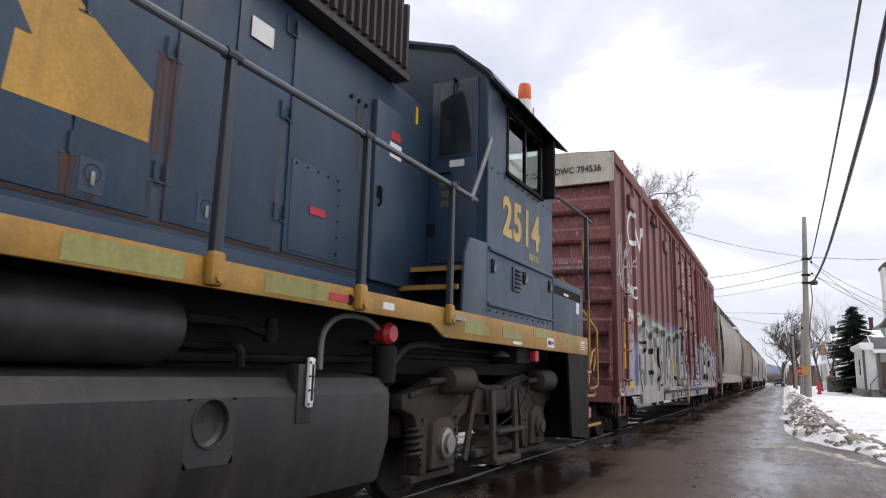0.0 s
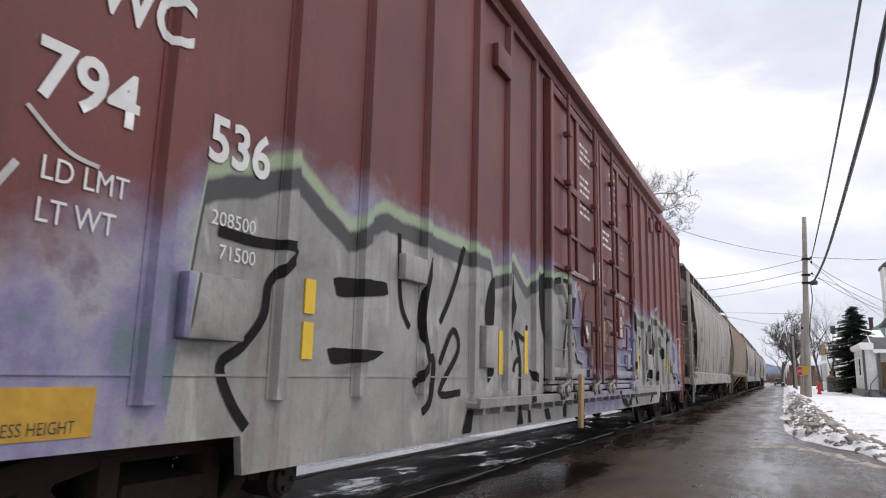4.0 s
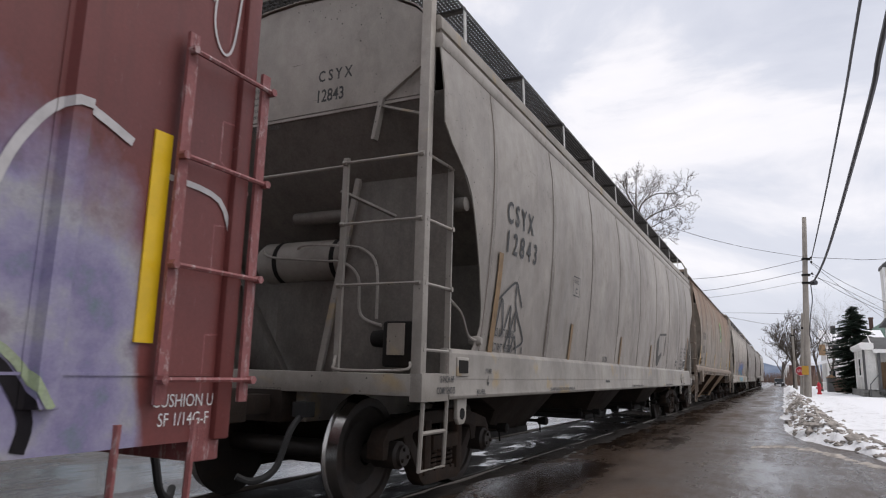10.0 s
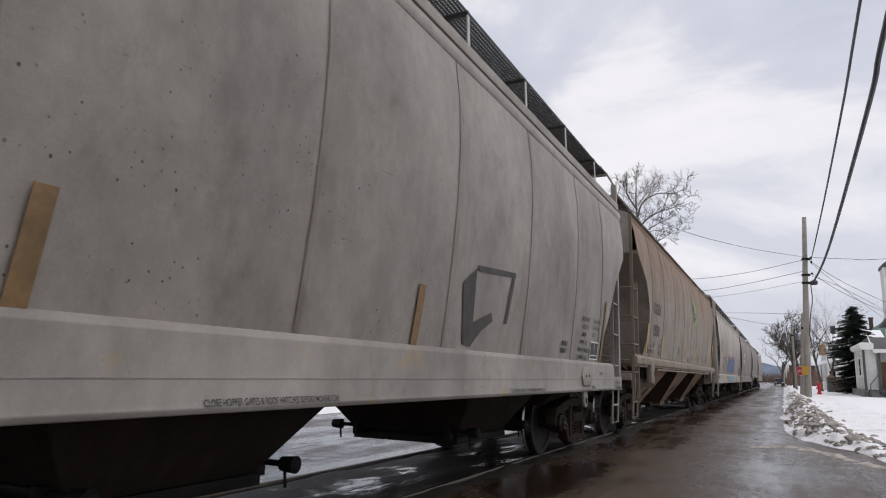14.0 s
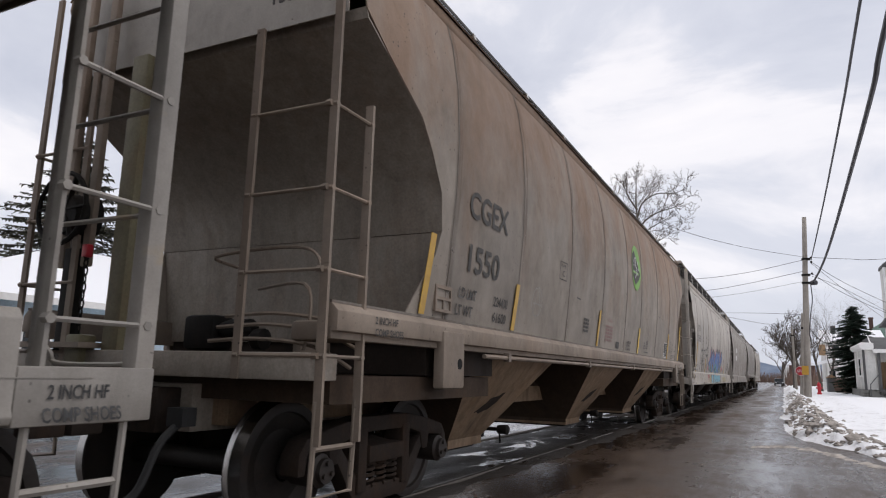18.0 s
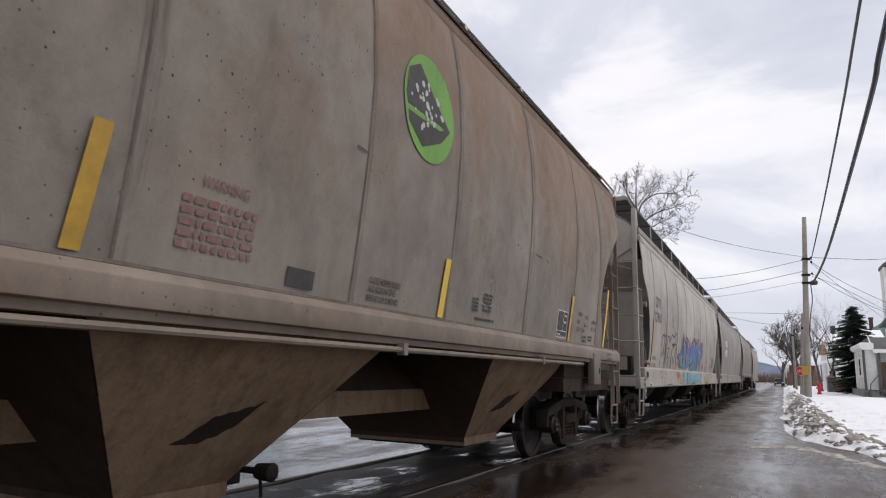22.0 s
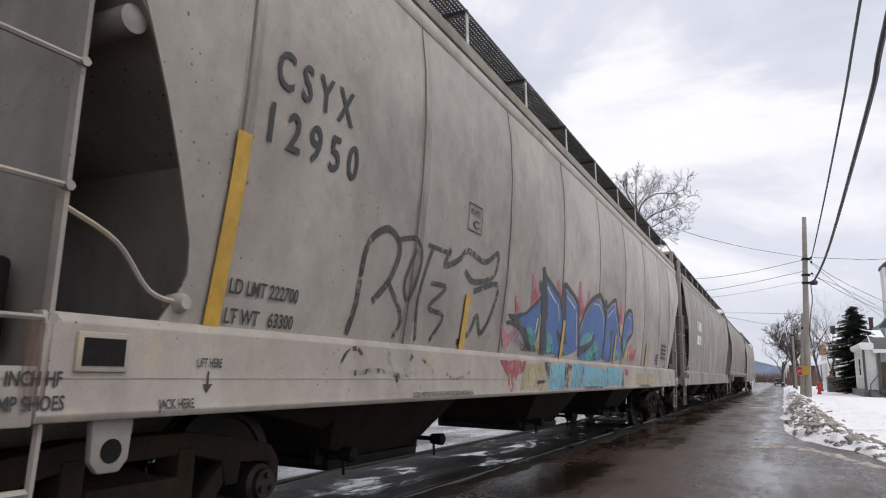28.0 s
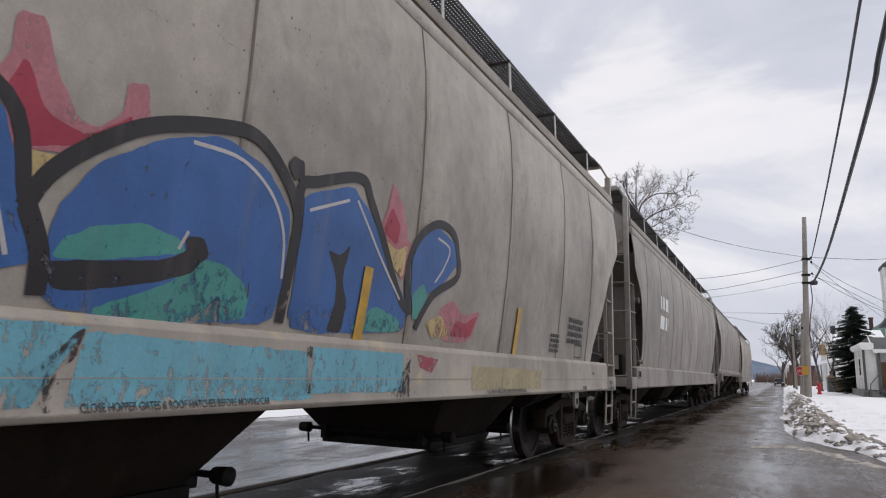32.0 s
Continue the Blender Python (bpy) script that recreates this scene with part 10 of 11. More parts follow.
for x, y, w, hgt, m in ((-14, 170, 7, 5, BRICK), (-12, 215, 7, 4, SIDING), (5, 200, 6, 5, BRICK), (4, 240, 7, 5, SIDING), (-20, 140, 7, 5.5, SIDING)):
    h = thing("distant_house", "small house far along the street", "house", "houses", (x, y, 0))
    part("wall", Geo().box(-w / 2, w / 2, 0, 8, -0.1, hgt), m, h)
    part("roof", Geo().prism([(-w / 2 - 0.4, hgt), (0, hgt + 2.2), (w / 2 + 0.4, hgt)], "y", -0.3, 8.3), SNOW, h)
    window(h, "x", -1, 0, -1.6, -0.7, 1.2, 2.6)
    window(h, "x", -1, 0, 0.7, 1.6, 1.2, 2.6)


def parked_car(x, y, mat, label):
    c = thing("parked_car", label, "car", "parked cars", (x, y, 0))
    g = Geo().prism([(-2.1, 0.35), (-2.1, 0.75), (-1.2, 0.85), (-0.6, 1.4), (1.0, 1.42), (1.7, 0.9), (2.1, 0.8), (2.1, 0.35)], "x", -0.85, 0.85)
    part("body", g, mat, c, bevel=0.06)
    part("windscreen", Geo().box(-0.7, 0.7, -1.05, -0.7, 0.95, 1.3), GLASS, c)
    for sx in (-0.8, 0.8):
        for sy in (-1.3, 1.3):
            part("wheel", Geo().lathe([(-0.1, 0.31), (0.1, 0.31)], (sx, sy, 0.31), "x", 14), RUBBER, c)
    for sx in (-0.6, 0.6):
        part("headlight", Geo().box(sx - 0.15, sx + 0.15, -2.12, -2.08, 0.6, 0.72), WHITE, c)
    return c


parked_car(-0.4, 150, CARDARK, "dark car parked at the snowy kerb")
parked_car(-8.2, 165, CARWHITE, "white car parked on the far side")
parked_car(-8.4, 180, CARDARK, "dark car parked on the far side")

# lumps of ploughed dirty ice along the bank
def ice_chunks():
    rnd = random.Random(4)
    g = Geo()
    count = 0
    while count < 1500:
        y = 12.6 + rnd.random() ** 1.6 * 42
        x = bank_edge(y) + 0.85 + max(0.0, (17.0 - y) * 0.27) + rnd.gauss(0, 0.36)
        if rnd.random() > 0.12 + ridge(x, y) * 1.1 or verge(x, y) < 0.0:
            continue
        count += 1
        z = verge(x, y)
        r = rnd.uniform(0.02, 0.055) * (1 + 1.2 * (rnd.random() < 0.14))
        turn, flat = rnd.uniform(0, 6.28), rnd.uniform(0.45, 0.9)
        v = []
        for a in range(3):
            for b in range(5):
                th, ph = 0.5 + a * 1.0 + rnd.uniform(-0.2, 0.2), b * 1.257 + a
                q = r * rnd.uniform(0.5, 1.35)
                u, w = q * math.sin(th) * math.cos(ph) * 1.5, q * math.sin(th) * math.sin(ph)
                v.append((x + u * math.cos(turn) - w * math.sin(turn), y + u * math.sin(turn) + w * math.cos(turn), z + flat * q * math.cos(th) + r * 0.15))
        top, bot = (x, y, z + r * flat), (x, y, z - r * 0.5)
        f = [(15, b, (b + 1) % 5) for b in range(5)] + [(16, 10 + (b + 1) % 5, 10 + b) for b in range(5)]
        f += [(a * 5 + b, (a + 1) * 5 + b, (a + 1) * 5 + (b + 1) % 5, a * 5 + (b + 1) % 5) for a in range(2) for b in range(5)]
        g.add(v + [top, bot], f)
    ob = part("ice_lumps", g, ICEDIRT, angle=20)
    tagged(ob, "grey-brown lumps of ploughed dirty ice and snow", "ice", kind="stuff")


ICEDIRT = plain("dirty_ice", (0.36, 0.325, 0.29), 0.85, tone=0.75, scale=5, bump=0.6)
ice_chunks()


def following_pickup(y):
    """A white pickup that runs on the rails behind the last car."""
    c = thing("white_pickup", "white rail-mounted pickup following the train", "pickup", at=(TRACK_X, y, 0))
    g = Geo().prism([(0.0, 0.5), (0.0, 1.05), (1.3, 1.15), (1.9, 1.8), (3.4, 1.82), (3.6, 1.15), (5.4, 1.1), (5.4, 0.5)], "x", -0.95, 0.95)
    part("body", g, CARWHITE, c, bevel=0.05)
    part("windscreen", Geo().box(-0.8, 0.8, 1.5, 1.7, 1.25, 1.7), GLASS, c)
    for sx in (-0.88, 0.88):
        for sy in (1.0, 4.3):
            part("wheel", Geo().lathe([(-0.12, 0.39), (0.12, 0.39)], (sx, sy, 0.42), "x", 14), RUBBER, c)
    for sx in (-0.7, 0.7):
        part("headlight", Geo().box(sx - 0.15, sx + 0.15, -0.02, 0.02, 0.8, 0.95), WHITE, c)
    return c
# ------------------------------------------------------------------ markings on the hoppers
FADED = plain("faded_black_lettering", (0.06, 0.055, 0.05), 0.7, tone=0.3)


def worn_spray(name, base, wear=0.5, low=1.5, scale=13.0, cover=1.0):
    """Thin spray paint, uneven in tone, flaked off in patches and more where the side is rubbed."""
    m, n, b = material(name)
    tone = n.noise(n.coords(1, 1, 0.7), 2.6, 5, 0.6, 0.3)
    grain = n.noise(n.coords(), 55, 4, 0.7)
    col = n.ramp(tone, (0.3, tuple(c * 0.8 for c in base)), (0.7, tuple(min(0.8, c * 1.18 + 0.006) for c in base)))
    col = n.mix(1.0, col, n.ramp(grain, (0.3, 0.9), (0.7, 1.08)), "MULTIPLY")
    run = n.ramp(n.noise(n.coords(1, 2.4, 0.25), 2.0, 5, 0.6), (0.55, 0.0), (0.75, 0.3))
    n.link(n.mix(run, col, (0.2, 0.175, 0.15)), b.inputs["Base Color"])
    b.inputs["Roughness"].default_value = 0.5
    sep = n.add("ShaderNodeSeparateXYZ")
    n.link(n.coords(), sep.inputs[0])
    rubbed = n.ramp(n.math("DIVIDE", n.math("SUBTRACT", sep.outputs["Z"], low - 0.12), 0.3), (0.0, 0.10), (1.0, 0.0))
    flake = n.noise(n.coords(1, 1.3, 0.8), scale, 10, 0.74, 0.5)
    patch = n.noise(n.coords(), 1.7, 4)
    worn = n.math("ADD", n.math("ADD", n.math("MULTIPLY", flake, 0.8), n.math("MULTIPLY", patch, 0.2)), n.math("ADD", rubbed, 0.16 * (wear - 0.5)))
    n.link(n.ramp(worn, (0.5, cover), (0.57, min(1.0, cover * 1.2)), (0.64, 0.05)), b.inputs["Alpha"])
    return m


BLUEPAINT = worn_spray("spray_blue", (0.035, 0.115, 0.33), 0.35)
TEALPAINT = worn_spray("spray_teal", (0.055, 0.27, 0.24), 0.5)
CYANPAINT = worn_spray("worn_cyan_paint", (0.13, 0.36, 0.45), 0.75, 1.0)
PINKPAINT = worn_spray("spray_pink", (0.52, 0.19, 0.22), 0.6, cover=0.78)
REDSPRAY = worn_spray("spray_crimson", (0.36, 0.03, 0.06), 0.55)
SILLRED = worn_spray("worn_sill_red", (0.38, 0.06, 0.09), 0.9, 1.05, cover=0.8)
VIOLETSPRAY = worn_spray("spray_violet_haze", (0.36, 0.24, 0.36), 0.8, cover=0.5)
YELLOWSPRAY = worn_spray("worn_yellow_spray", (0.5, 0.38, 0.17), 0.8)
PALEYELLOW = worn_spray("pale_sill_yellow", (0.46, 0.385, 0.22), 0.6, 1.0, cover=0.7)
GREENSPRAY = worn_spray("spray_green", (0.14, 0.34, 0.035), 0.4)
OUTLINE = worn_spray("worn_outline_black", (0.017, 0.014, 0.016), 0.35)
SILLBLACK = worn_spray("worn_sill_black", (0.028, 0.024, 0.026), 1.0, 1.1, 9.0)
CHALKTAG = worn_spray("chalky_white", (0.46, 0.43, 0.39), 0.85, 1.0, 18.0, 0.5)
SCRAWL = worn_spray("worn_black_marker", (0.03, 0.026, 0.024), 0.8, 1.3, 16.0, 0.72)
REDWORDS = weathered("faded_red_words", (0.26, 0.115, 0.1), (0.33, 0.305, 0.27), 0.5, (0.36, 0.33, 0.29), 0.2, 0.5, streak=0.12, chalk=((0.36, 0.335, 0.3), 0.6))


def hopper_words(car, table, words, mat=LETTERDARK, x=None):
    """words: (text, size, along, up, width of the whole line)."""
    for text, size, y, z, w in words:
        if x is None:
            place = (lambda y, z: lambda a, u: Vector((lerp_table(table, z + u) + 0.011, y + a, z + u)))(y, z)
        elif callable(x):
            place = (lambda y, z: lambda a, u: x(y + a, z + u))(y, z)
        else:
            place = (lambda y, z: lambda a, u: Vector((x, y + a, z + u)))(y, z)
        lettering(text, size, place, mat, car, width=w, bold=size * 0.018)


def strip(car, table, y, z0, z1, mat, w=0.1, lean=0.0):
    """A reflector strip that follows the side."""
    zs = [z0 + (z1 - z0) * k / 6 for k in range(7)]
    g = Geo()
    g.sheet([[(lerp_table(table, z) + 0.019, y - w / 2 + lean * (z - z0), z), (lerp_table(table, z) + 0.019, y + w / 2 + lean * (z - z0), z)] for z in zs])
    part("reflector", g, mat, car, thick=0.004)


def small_print(car, table, y, z, rows, width, size, mat, seed, x=None):
    rnd = random.Random(seed)
    shapes = []
    for i in range(rows):
        a = y
        while a < y + width:
            l = size * rnd.uniform(0.6, 2.6)
            shapes.append(bar(a, min(a + l, y + width), z - i * size * 1.5, z - i * size * 1.5 + size))
            a += l + size * 0.5
    place = (lambda a, u: Vector((lerp_table(table, u) + 0.011, a, u))) if x is None else x if callable(x) else (lambda a, u: Vector((x, a, u)))
    tagged(decal(shapes, place, mat, car, "small_print"), kind="stuff")


def outline_box(y0, y1, z0, z1, w=0.012):
    return [bar(y0, y1, z0, z0 + w), bar(y0, y1, z1 - w, z1), bar(y0, y0 + w, z0, z1), bar(y1 - w, y1, z0, z1)]


def sill_face(off):
    """The deep sill's face, with the rolled lip along its foot."""
    return lambda a, u: Vector((1.53 + off + max(0.0, min(0.012, 0.0004 * (1010 - 1000 * u))), a, u))


def sill_words(car, half):
    g = Geo().sheet([[(1.5345, -half + 0.40, z), (1.5345, -half + 0.50, z)] for z in (1.32, 1.15, 1.015)])
    part("rust_run", g, RUSTRUN, car)
    for y in (-half + 0.85, half - 2.2):
        part("jacking_eye", Geo().prism([(y - 0.1, 0.95), (y + 0.1, 0.95), (y + 0.09, 0.78), (y + 0.05, 0.73), (y - 0.05, 0.73), (y - 0.09, 0.78)], "x", 1.44, 1.48), HOPSILL_DIRTY, car, bevel=0.01)
        part("eye_hole", Geo().lathe([(1.47, 0.05), (1.4835, 0.05), (1.484, 0.01)], (0, y, 0.82), "x", 14), BLACK, car)
    hopper_words(car, None, [("2 INCH HF", 0.075, -half + 0.30, 1.09, 0.26), ("COMP SHOES", 0.075, -half + 0.24, 1.00, 0.34), ("2 INCH HF", 0.075, half - 0.48, 1.04, 0.26), ("COMP SHOES", 0.075, half - 0.5, 0.955, 0.34), ("LIFT HERE", 0.06, -half + 1.22, 1.17, 0.16),
                             ("JACK HERE", 0.06, -half + 1.02, 0.985, 0.2), ("LIFT HERE", 0.06, half - 1.6, 1.18, 0.16), ("JACK HERE", 0.06, half - 2.1, 0.985, 0.2)], LETTERDARK, sill_face(0.006))
    decal([bar(-half + 1.29, -half + 1.30, 1.07, 1.15), [(-half + 1.265, 1.09), (-half + 1.325, 1.09), (-half + 1.295, 1.05)]], sill_face(0.006), LETTERDARK, car, "arrow", 9)
    hopper_words(car, None, [("CLOSE HOPPER GATES & ROOF HATCHES BEFORE MOVING CAR", 0.05, y, 0.985, 1.1) for y in (-5.6, -0.68, 3.4)], LETTERDARK, sill_face(0.006))
    small_print(car, None, -2.72, 1.07, 1, 0.28, 0.035, LETTERDARK, 5, sill_face(0.006))


def mark_first_hopper(car, half):
    t = SIDE_A
    hopper_words(car, t, [("C S Y X", 0.31, -7.24, 2.67, 0.8), ("1 2 8 4 3", 0.31, -7.25, 2.37, 0.95), ("LD LMT 222800", 0.11, -7.31, 1.53, 0.54), ("LT WT   63200", 0.11, -7.31, 1.385, 0.54)])
    strip(car, t, -7.38, 1.36, 2.33, REFLECT_BROWN, 0.11, 0.03)
    for y in (-4.7, -1.6, 1.4, 7.3):
        strip(car, t, y, 1.36, 1.83 if y < 7 else 2.3, REFLECT_BROWN, 0.10, 0.06 if y < 7 else 0.12)
    pl = on_side(t, 0.011)
    decal(outline_box(-4.77, -4.45, 2.2, 2.46), pl, LETTERDARK, car, "plate_mark")
    hopper_words(car, t, [("PLATE", 0.065, -4.72, 2.37, 0.2), ("C", 0.1, -4.65, 2.24, 0.09), ("CAUTION", 0.12, -2.8, 1.385, 0.32)])
    tag = []
    for pts in ([(-7.3, 1.55), (-7.2, 1.9), (-7.1, 1.6)], [(-7.35, 1.85), (-6.9, 2.09), (-6.75, 2.0), (-6.62, 1.86)], [(-7.05, 1.62), (-6.95, 1.85), (-6.9, 1.6), (-6.8, 1.8), (-6.75, 1.6)],
                [(-6.85, 2.07), (-6.8, 1.85), (-6.55, 1.6), (-6.5, 1.5), (-6.75, 1.42)], [(-7.0, 1.42), (-6.9, 1.6), (-6.85, 1.4), (-6.75, 1.55), (-6.65, 1.38)], [(-6.5, 1.45), (-6.48, 1.38)]):
        tag += stroke(curve_pts(pts), 0.028)
    decal(tag, pl, LETTERDARK, car, "graffiti", label="black marker tag")
    decal([[(2.42, 2.13), (3.38, 2.19), (3.4, 2.14), (2.44, 2.08)], [(3.3, 2.16), (3.38, 2.18), (3.28, 1.66), (3.2, 1.66)], [(2.15, 1.94), (2.4, 2.1), (2.45, 1.62), (2.85, 1.74), (2.9, 1.66), (2.65, 1.55), (2.45, 1.4), (2.28, 1.42)]], pl, FADED, car, "paint_out", label="rubbed dark grey outline of a patch")
    hopper_words(car, t, [("EXW 10-8 H 9-8", 0.075, 6.72, 1.93, 0.42), ("EW  9-8 H 10-0", 0.075, 6.72, 1.83, 0.42), ("CU FT", 0.075, 6.72, 1.73, 0.16)])
    hopper_words(car, t, [("EXTERIOR PAINT", 0.085, 6.09, 1.92, 0.42), ("APPLIED 9-12", 0.085, 6.13, 1.81, 0.33), ("URETHANE 450", 0.085, 6.24, 1.49, 0.35), ("BY", 0.085, 6.02, 1.385, 0.08), ("RAILCAR", 0.085, 6.36, 1.385, 0.22), ("385", 0.085, 6.36, 1.595, 0.1)])
    for y, z, w in ((6.17, 1.705, 0.2), (6.1, 1.6, 0.23), (6.03, 1.495, 0.18), (6.12, 1.39, 0.2), (6.15, 1.285, 0.24)):
        small_print(car, t, y, z + 0.005, 1, w, 0.05, LETTERDARK, int(z * 100))
    small_print(car, t, 5.23, 1.54, 2, 0.26, 0.06, LETTERDARK, 9)
    decal([bar(6.68, 7.12, 1.40, 1.66)], pl, FADED, car, "consolidated_stencil", label="dark stencil panel with white grid")
    decal(outline_box(6.68, 7.12, 1.40, 1.66, 0.016) + [bar(6.9, 6.912, 1.46, 1.66), bar(6.7, 7.1, 1.455, 1.467)], on_side(t, 0.013), WHITE, car, "stencil_grid")
    sx = 1.546
    sill_words(car, half)
    g = Geo().prism([(6.12, 1.16), (6.2, 1.28), (6.58, 1.28), (6.66, 1.16), (6.58, 1.03), (6.2, 1.03)], "x", 1.52, 1.553)
    part("wear_plate", g, HOPSILL_DIRTY, car, bevel=0.008)
    for y in (6.32, 6.48):
        part("plate_hole", Geo().box(1.55, 1.556, y - 0.02, y + 0.02, 1.15, 1.18), BLACK, car)
    end = lambda x, z: (lambda a, u: Vector((x + a, -half + 0.118, z + u)))
    for text, sz, x, z in (("C S Y X", 0.15, 0.28, 3.79), ("12843", 0.17, 0.26, 3.59)):
        lettering(text, sz, end(x, z), LETTERDARK, car, squeeze=0.75, bold=0.003)
    for k, text in enumerate(("SPRG 5 OC D-5", "SPRG 7 IC D-6", "SPRG 7 IIC D-6A", "36 INCH WHEELS", "WABCO 11-880")):
        lettering(text, 0.05, end(-0.75, 3.80 - 0.066 * k), LETTERDARK, car, width=0.32)
    lettering("36 INCH WHEELS", 0.06, end(-0.6, 3.4), LETTERDARK, car)


def mark_second_hopper(car, half):
    t = SIDE_B
    hopper_words(car, t, [("CGEX", 0.34, -6.53, 2.53, 0.95), ("1550", 0.34, -6.52, 2.055, 0.8), ("LD LMT", 0.13, -6.57, 1.81, 0.38), ("LT WT", 0.13, -6.6, 1.66, 0.36), ("224400", 0.13, -5.78, 1.81, 0.38), ("61600", 0.13, -5.76, 1.66, 0.35)], FADED)
    for y, z1, m in ((-7.2, 2.25, REFLECT_OLD), (-5.21, 2.09, REFLECT_OLD), (-1.6, 2.15, REFLECT_OLD), (1.63, 2.09, REFLECT), (5.37, 2.2, REFLECT_OLD), (7.28, 2.5, REFLECT)):
        strip(car, t, y, 1.61, z1, m, 0.09, 0.08)
    pl = on_side(t, 0.011)
    decal(outline_box(-3.76, -3.45, 2.34, 2.57), pl, FADED, car, "plate_mark")
    hopper_words(car, t, [("C", 0.1, -3.64, 2.39, 0.09), ("PLATE", 0.05, -3.72, 2.5, 0.2)], FADED)
    hopper_words(car, t, [("CLOSE HOPPER SLIDES", 0.06, 0.54, 1.755, 0.42), ("AND ROOF HATCHES", 0.06, 0.54, 1.695, 0.36), ("BEFORE CAR IS MOVED", 0.06, 0.53, 1.635, 0.42),
                          ("EXW", 0.08, 5.78, 1.97, 0.2), ("10-8", 0.08, 6.1, 1.95, 0.16), ("EW", 0.08, 5.75, 1.86, 0.13), ("8-6", 0.08, 6.1, 1.84, 0.13), ("H 9-8", 0.075, 6.48, 1.91, 0.24), ("H 15-0", 0.075, 6.48, 1.81, 0.27),
                          ("CU FT  5161", 0.08, 5.72, 1.76, 0.45)], FADED)
    small_print(car, t, 6.05, 1.68, 2, 0.22, 0.035, FADED, 4)
    small_print(car, t, 6.37, 1.70, 2, 0.22, 0.03, FADED, 6)
    small_print(car, t, -2.45, 1.93, 4, 0.28, 0.035, FADED, 7)
    hopper_words(car, t, [("WARNING", 0.08, -1.0, 2.02, 0.32)], REDWORDS)
    small_print(car, t, -1.1, 1.93, 5, 0.5, 0.036, REDWORDS, 12)
    decal([bar(4.88, 5.26, 1.66, 1.96)], pl, SCRAWL, car, "stencil_panel")
    decal(outline_box(4.82, 5.26, 1.63, 1.97, 0.009) + [bar(5.08, 5.088, 1.72, 1.96), bar(4.83, 5.25, 1.712, 1.72), bar(5.12, 5.2, 1.9, 1.92), bar(5.12, 5.2, 1.82, 1.84), bar(4.87, 5.0, 1.665, 1.68)], on_side(t, 0.013), WHITE, car, "stencil_grid")
    decal([bar(-0.3, -0.05, 1.63, 1.74)], pl, FADED, car, "stencil_panel")
    # green oval with a grey stone-like patch
    oval = [(1.16 + 0.42 * math.cos(a), 3.2 + 0.43 * math.sin(a)) for a in np.linspace(0, 2 * math.pi, 29)[:-1]]
    decal([oval], pl, GREENSPRAY, car, "oval_mark", label="bright green painted oval")
    decal([[(0.82, 3.42), (1.0, 3.52), (1.25, 3.3), (1.5, 3.12), (1.35, 2.98), (1.05, 2.86), (0.82, 3.0), (0.77, 3.2)]], on_side(t, 0.013), FADED, car, "oval_patch", label="dark pebbled patch over the oval")
    spots = []
    rnd = random.Random(2)
    for k in range(60):
        a, u = rnd.uniform(0.84, 1.4), rnd.uniform(2.95, 3.42)
        if abs((a - 1.1) / 0.3) + abs((u - 3.2) / 0.3) < 1:
            r = rnd.uniform(0.012, 0.03)
            spots.append([(a + r * math.cos(j * 1.05), u + r * math.sin(j * 1.05)) for j in range(6)])
    tagged(decal(spots, on_side(t, 0.015), SPRAYWHITE, car, "pebble_spots"), kind="stuff")
    for pts, w in (([(2.27, 1.98), (2.26, 1.85)], 0.014), ([(2.40, 1.98), (2.41, 1.91)], 0.022), ([(2.59, 1.77), (2.47, 1.81), (2.37, 1.81), (2.47, 1.91), (2.6, 1.99)], 0.016), ([(2.61, 1.86), (2.6, 1.97), (2.62, 2.04), (2.67, 2.02), (2.69, 1.9)], 0.018),
                   ([(2.72, 2.07), (2.78, 1.89)], 0.02), ([(2.67, 1.8), (2.84, 1.86), (2.98, 1.93), (3.06, 2.01)], 0.018), ([(3.02, 2.0), (2.96, 1.9), (2.98, 1.83), (3.08, 1.8), (3.15, 1.85), (3.16, 1.91)], 0.016), ([(2.94, 1.88), (2.96, 1.78), (3.02, 1.7)], 0.022),
                   ([(3.17, 1.98), (3.21, 1.95)], 0.012), ([(3.21, 1.82), (3.27, 1.84)], 0.012), ([(3.26, 1.76), (3.2, 1.7), (3.25, 1.66), (3.29, 1.69)], 0.012),
                   ([(-4.62, 1.82), (-4.5, 2.12), (-4.4, 1.84)], 0.016), ([(-4.64, 1.95), (-4.38, 1.95)], 0.014), ([(-4.7, 1.95), (-4.62, 2.1), (-4.45, 2.13), (-4.34, 1.98), (-4.42, 1.84), (-4.6, 1.83), (-4.7, 1.95)], 0.016)):
        decal(stroke(curve_pts(pts), w), pl, CHALKTAG, car, "chalk_tag", label="faint white chalk stroke")
    small_print(car, t, 2.25, 1.82, 4, 0.14, 0.022, FADED, 31)
    small_print(car, t, 2.49, 1.88, 5, 0.21, 0.024, FADED, 32)
    small_print(car, t, 2.34, 1.65, 1, 0.46, 0.022, FADED, 33)
    for pts in ([(3.79, 2.49), (3.9, 2.485), (4.02, 2.48)], [(4.2, 2.48), (4.28, 2.46)], [(3.22, 2.49), (3.26, 2.485)], [(3.31, 2.475), (3.33, 2.47)], [(-2.9, 2.2), (-2.7, 2.19)], [(0.2, 2.6), (0.32, 2.59)]):
        decal(stroke(pts, 0.018), pl, SCRAWL, car, "scuff", label="short dark scuff")
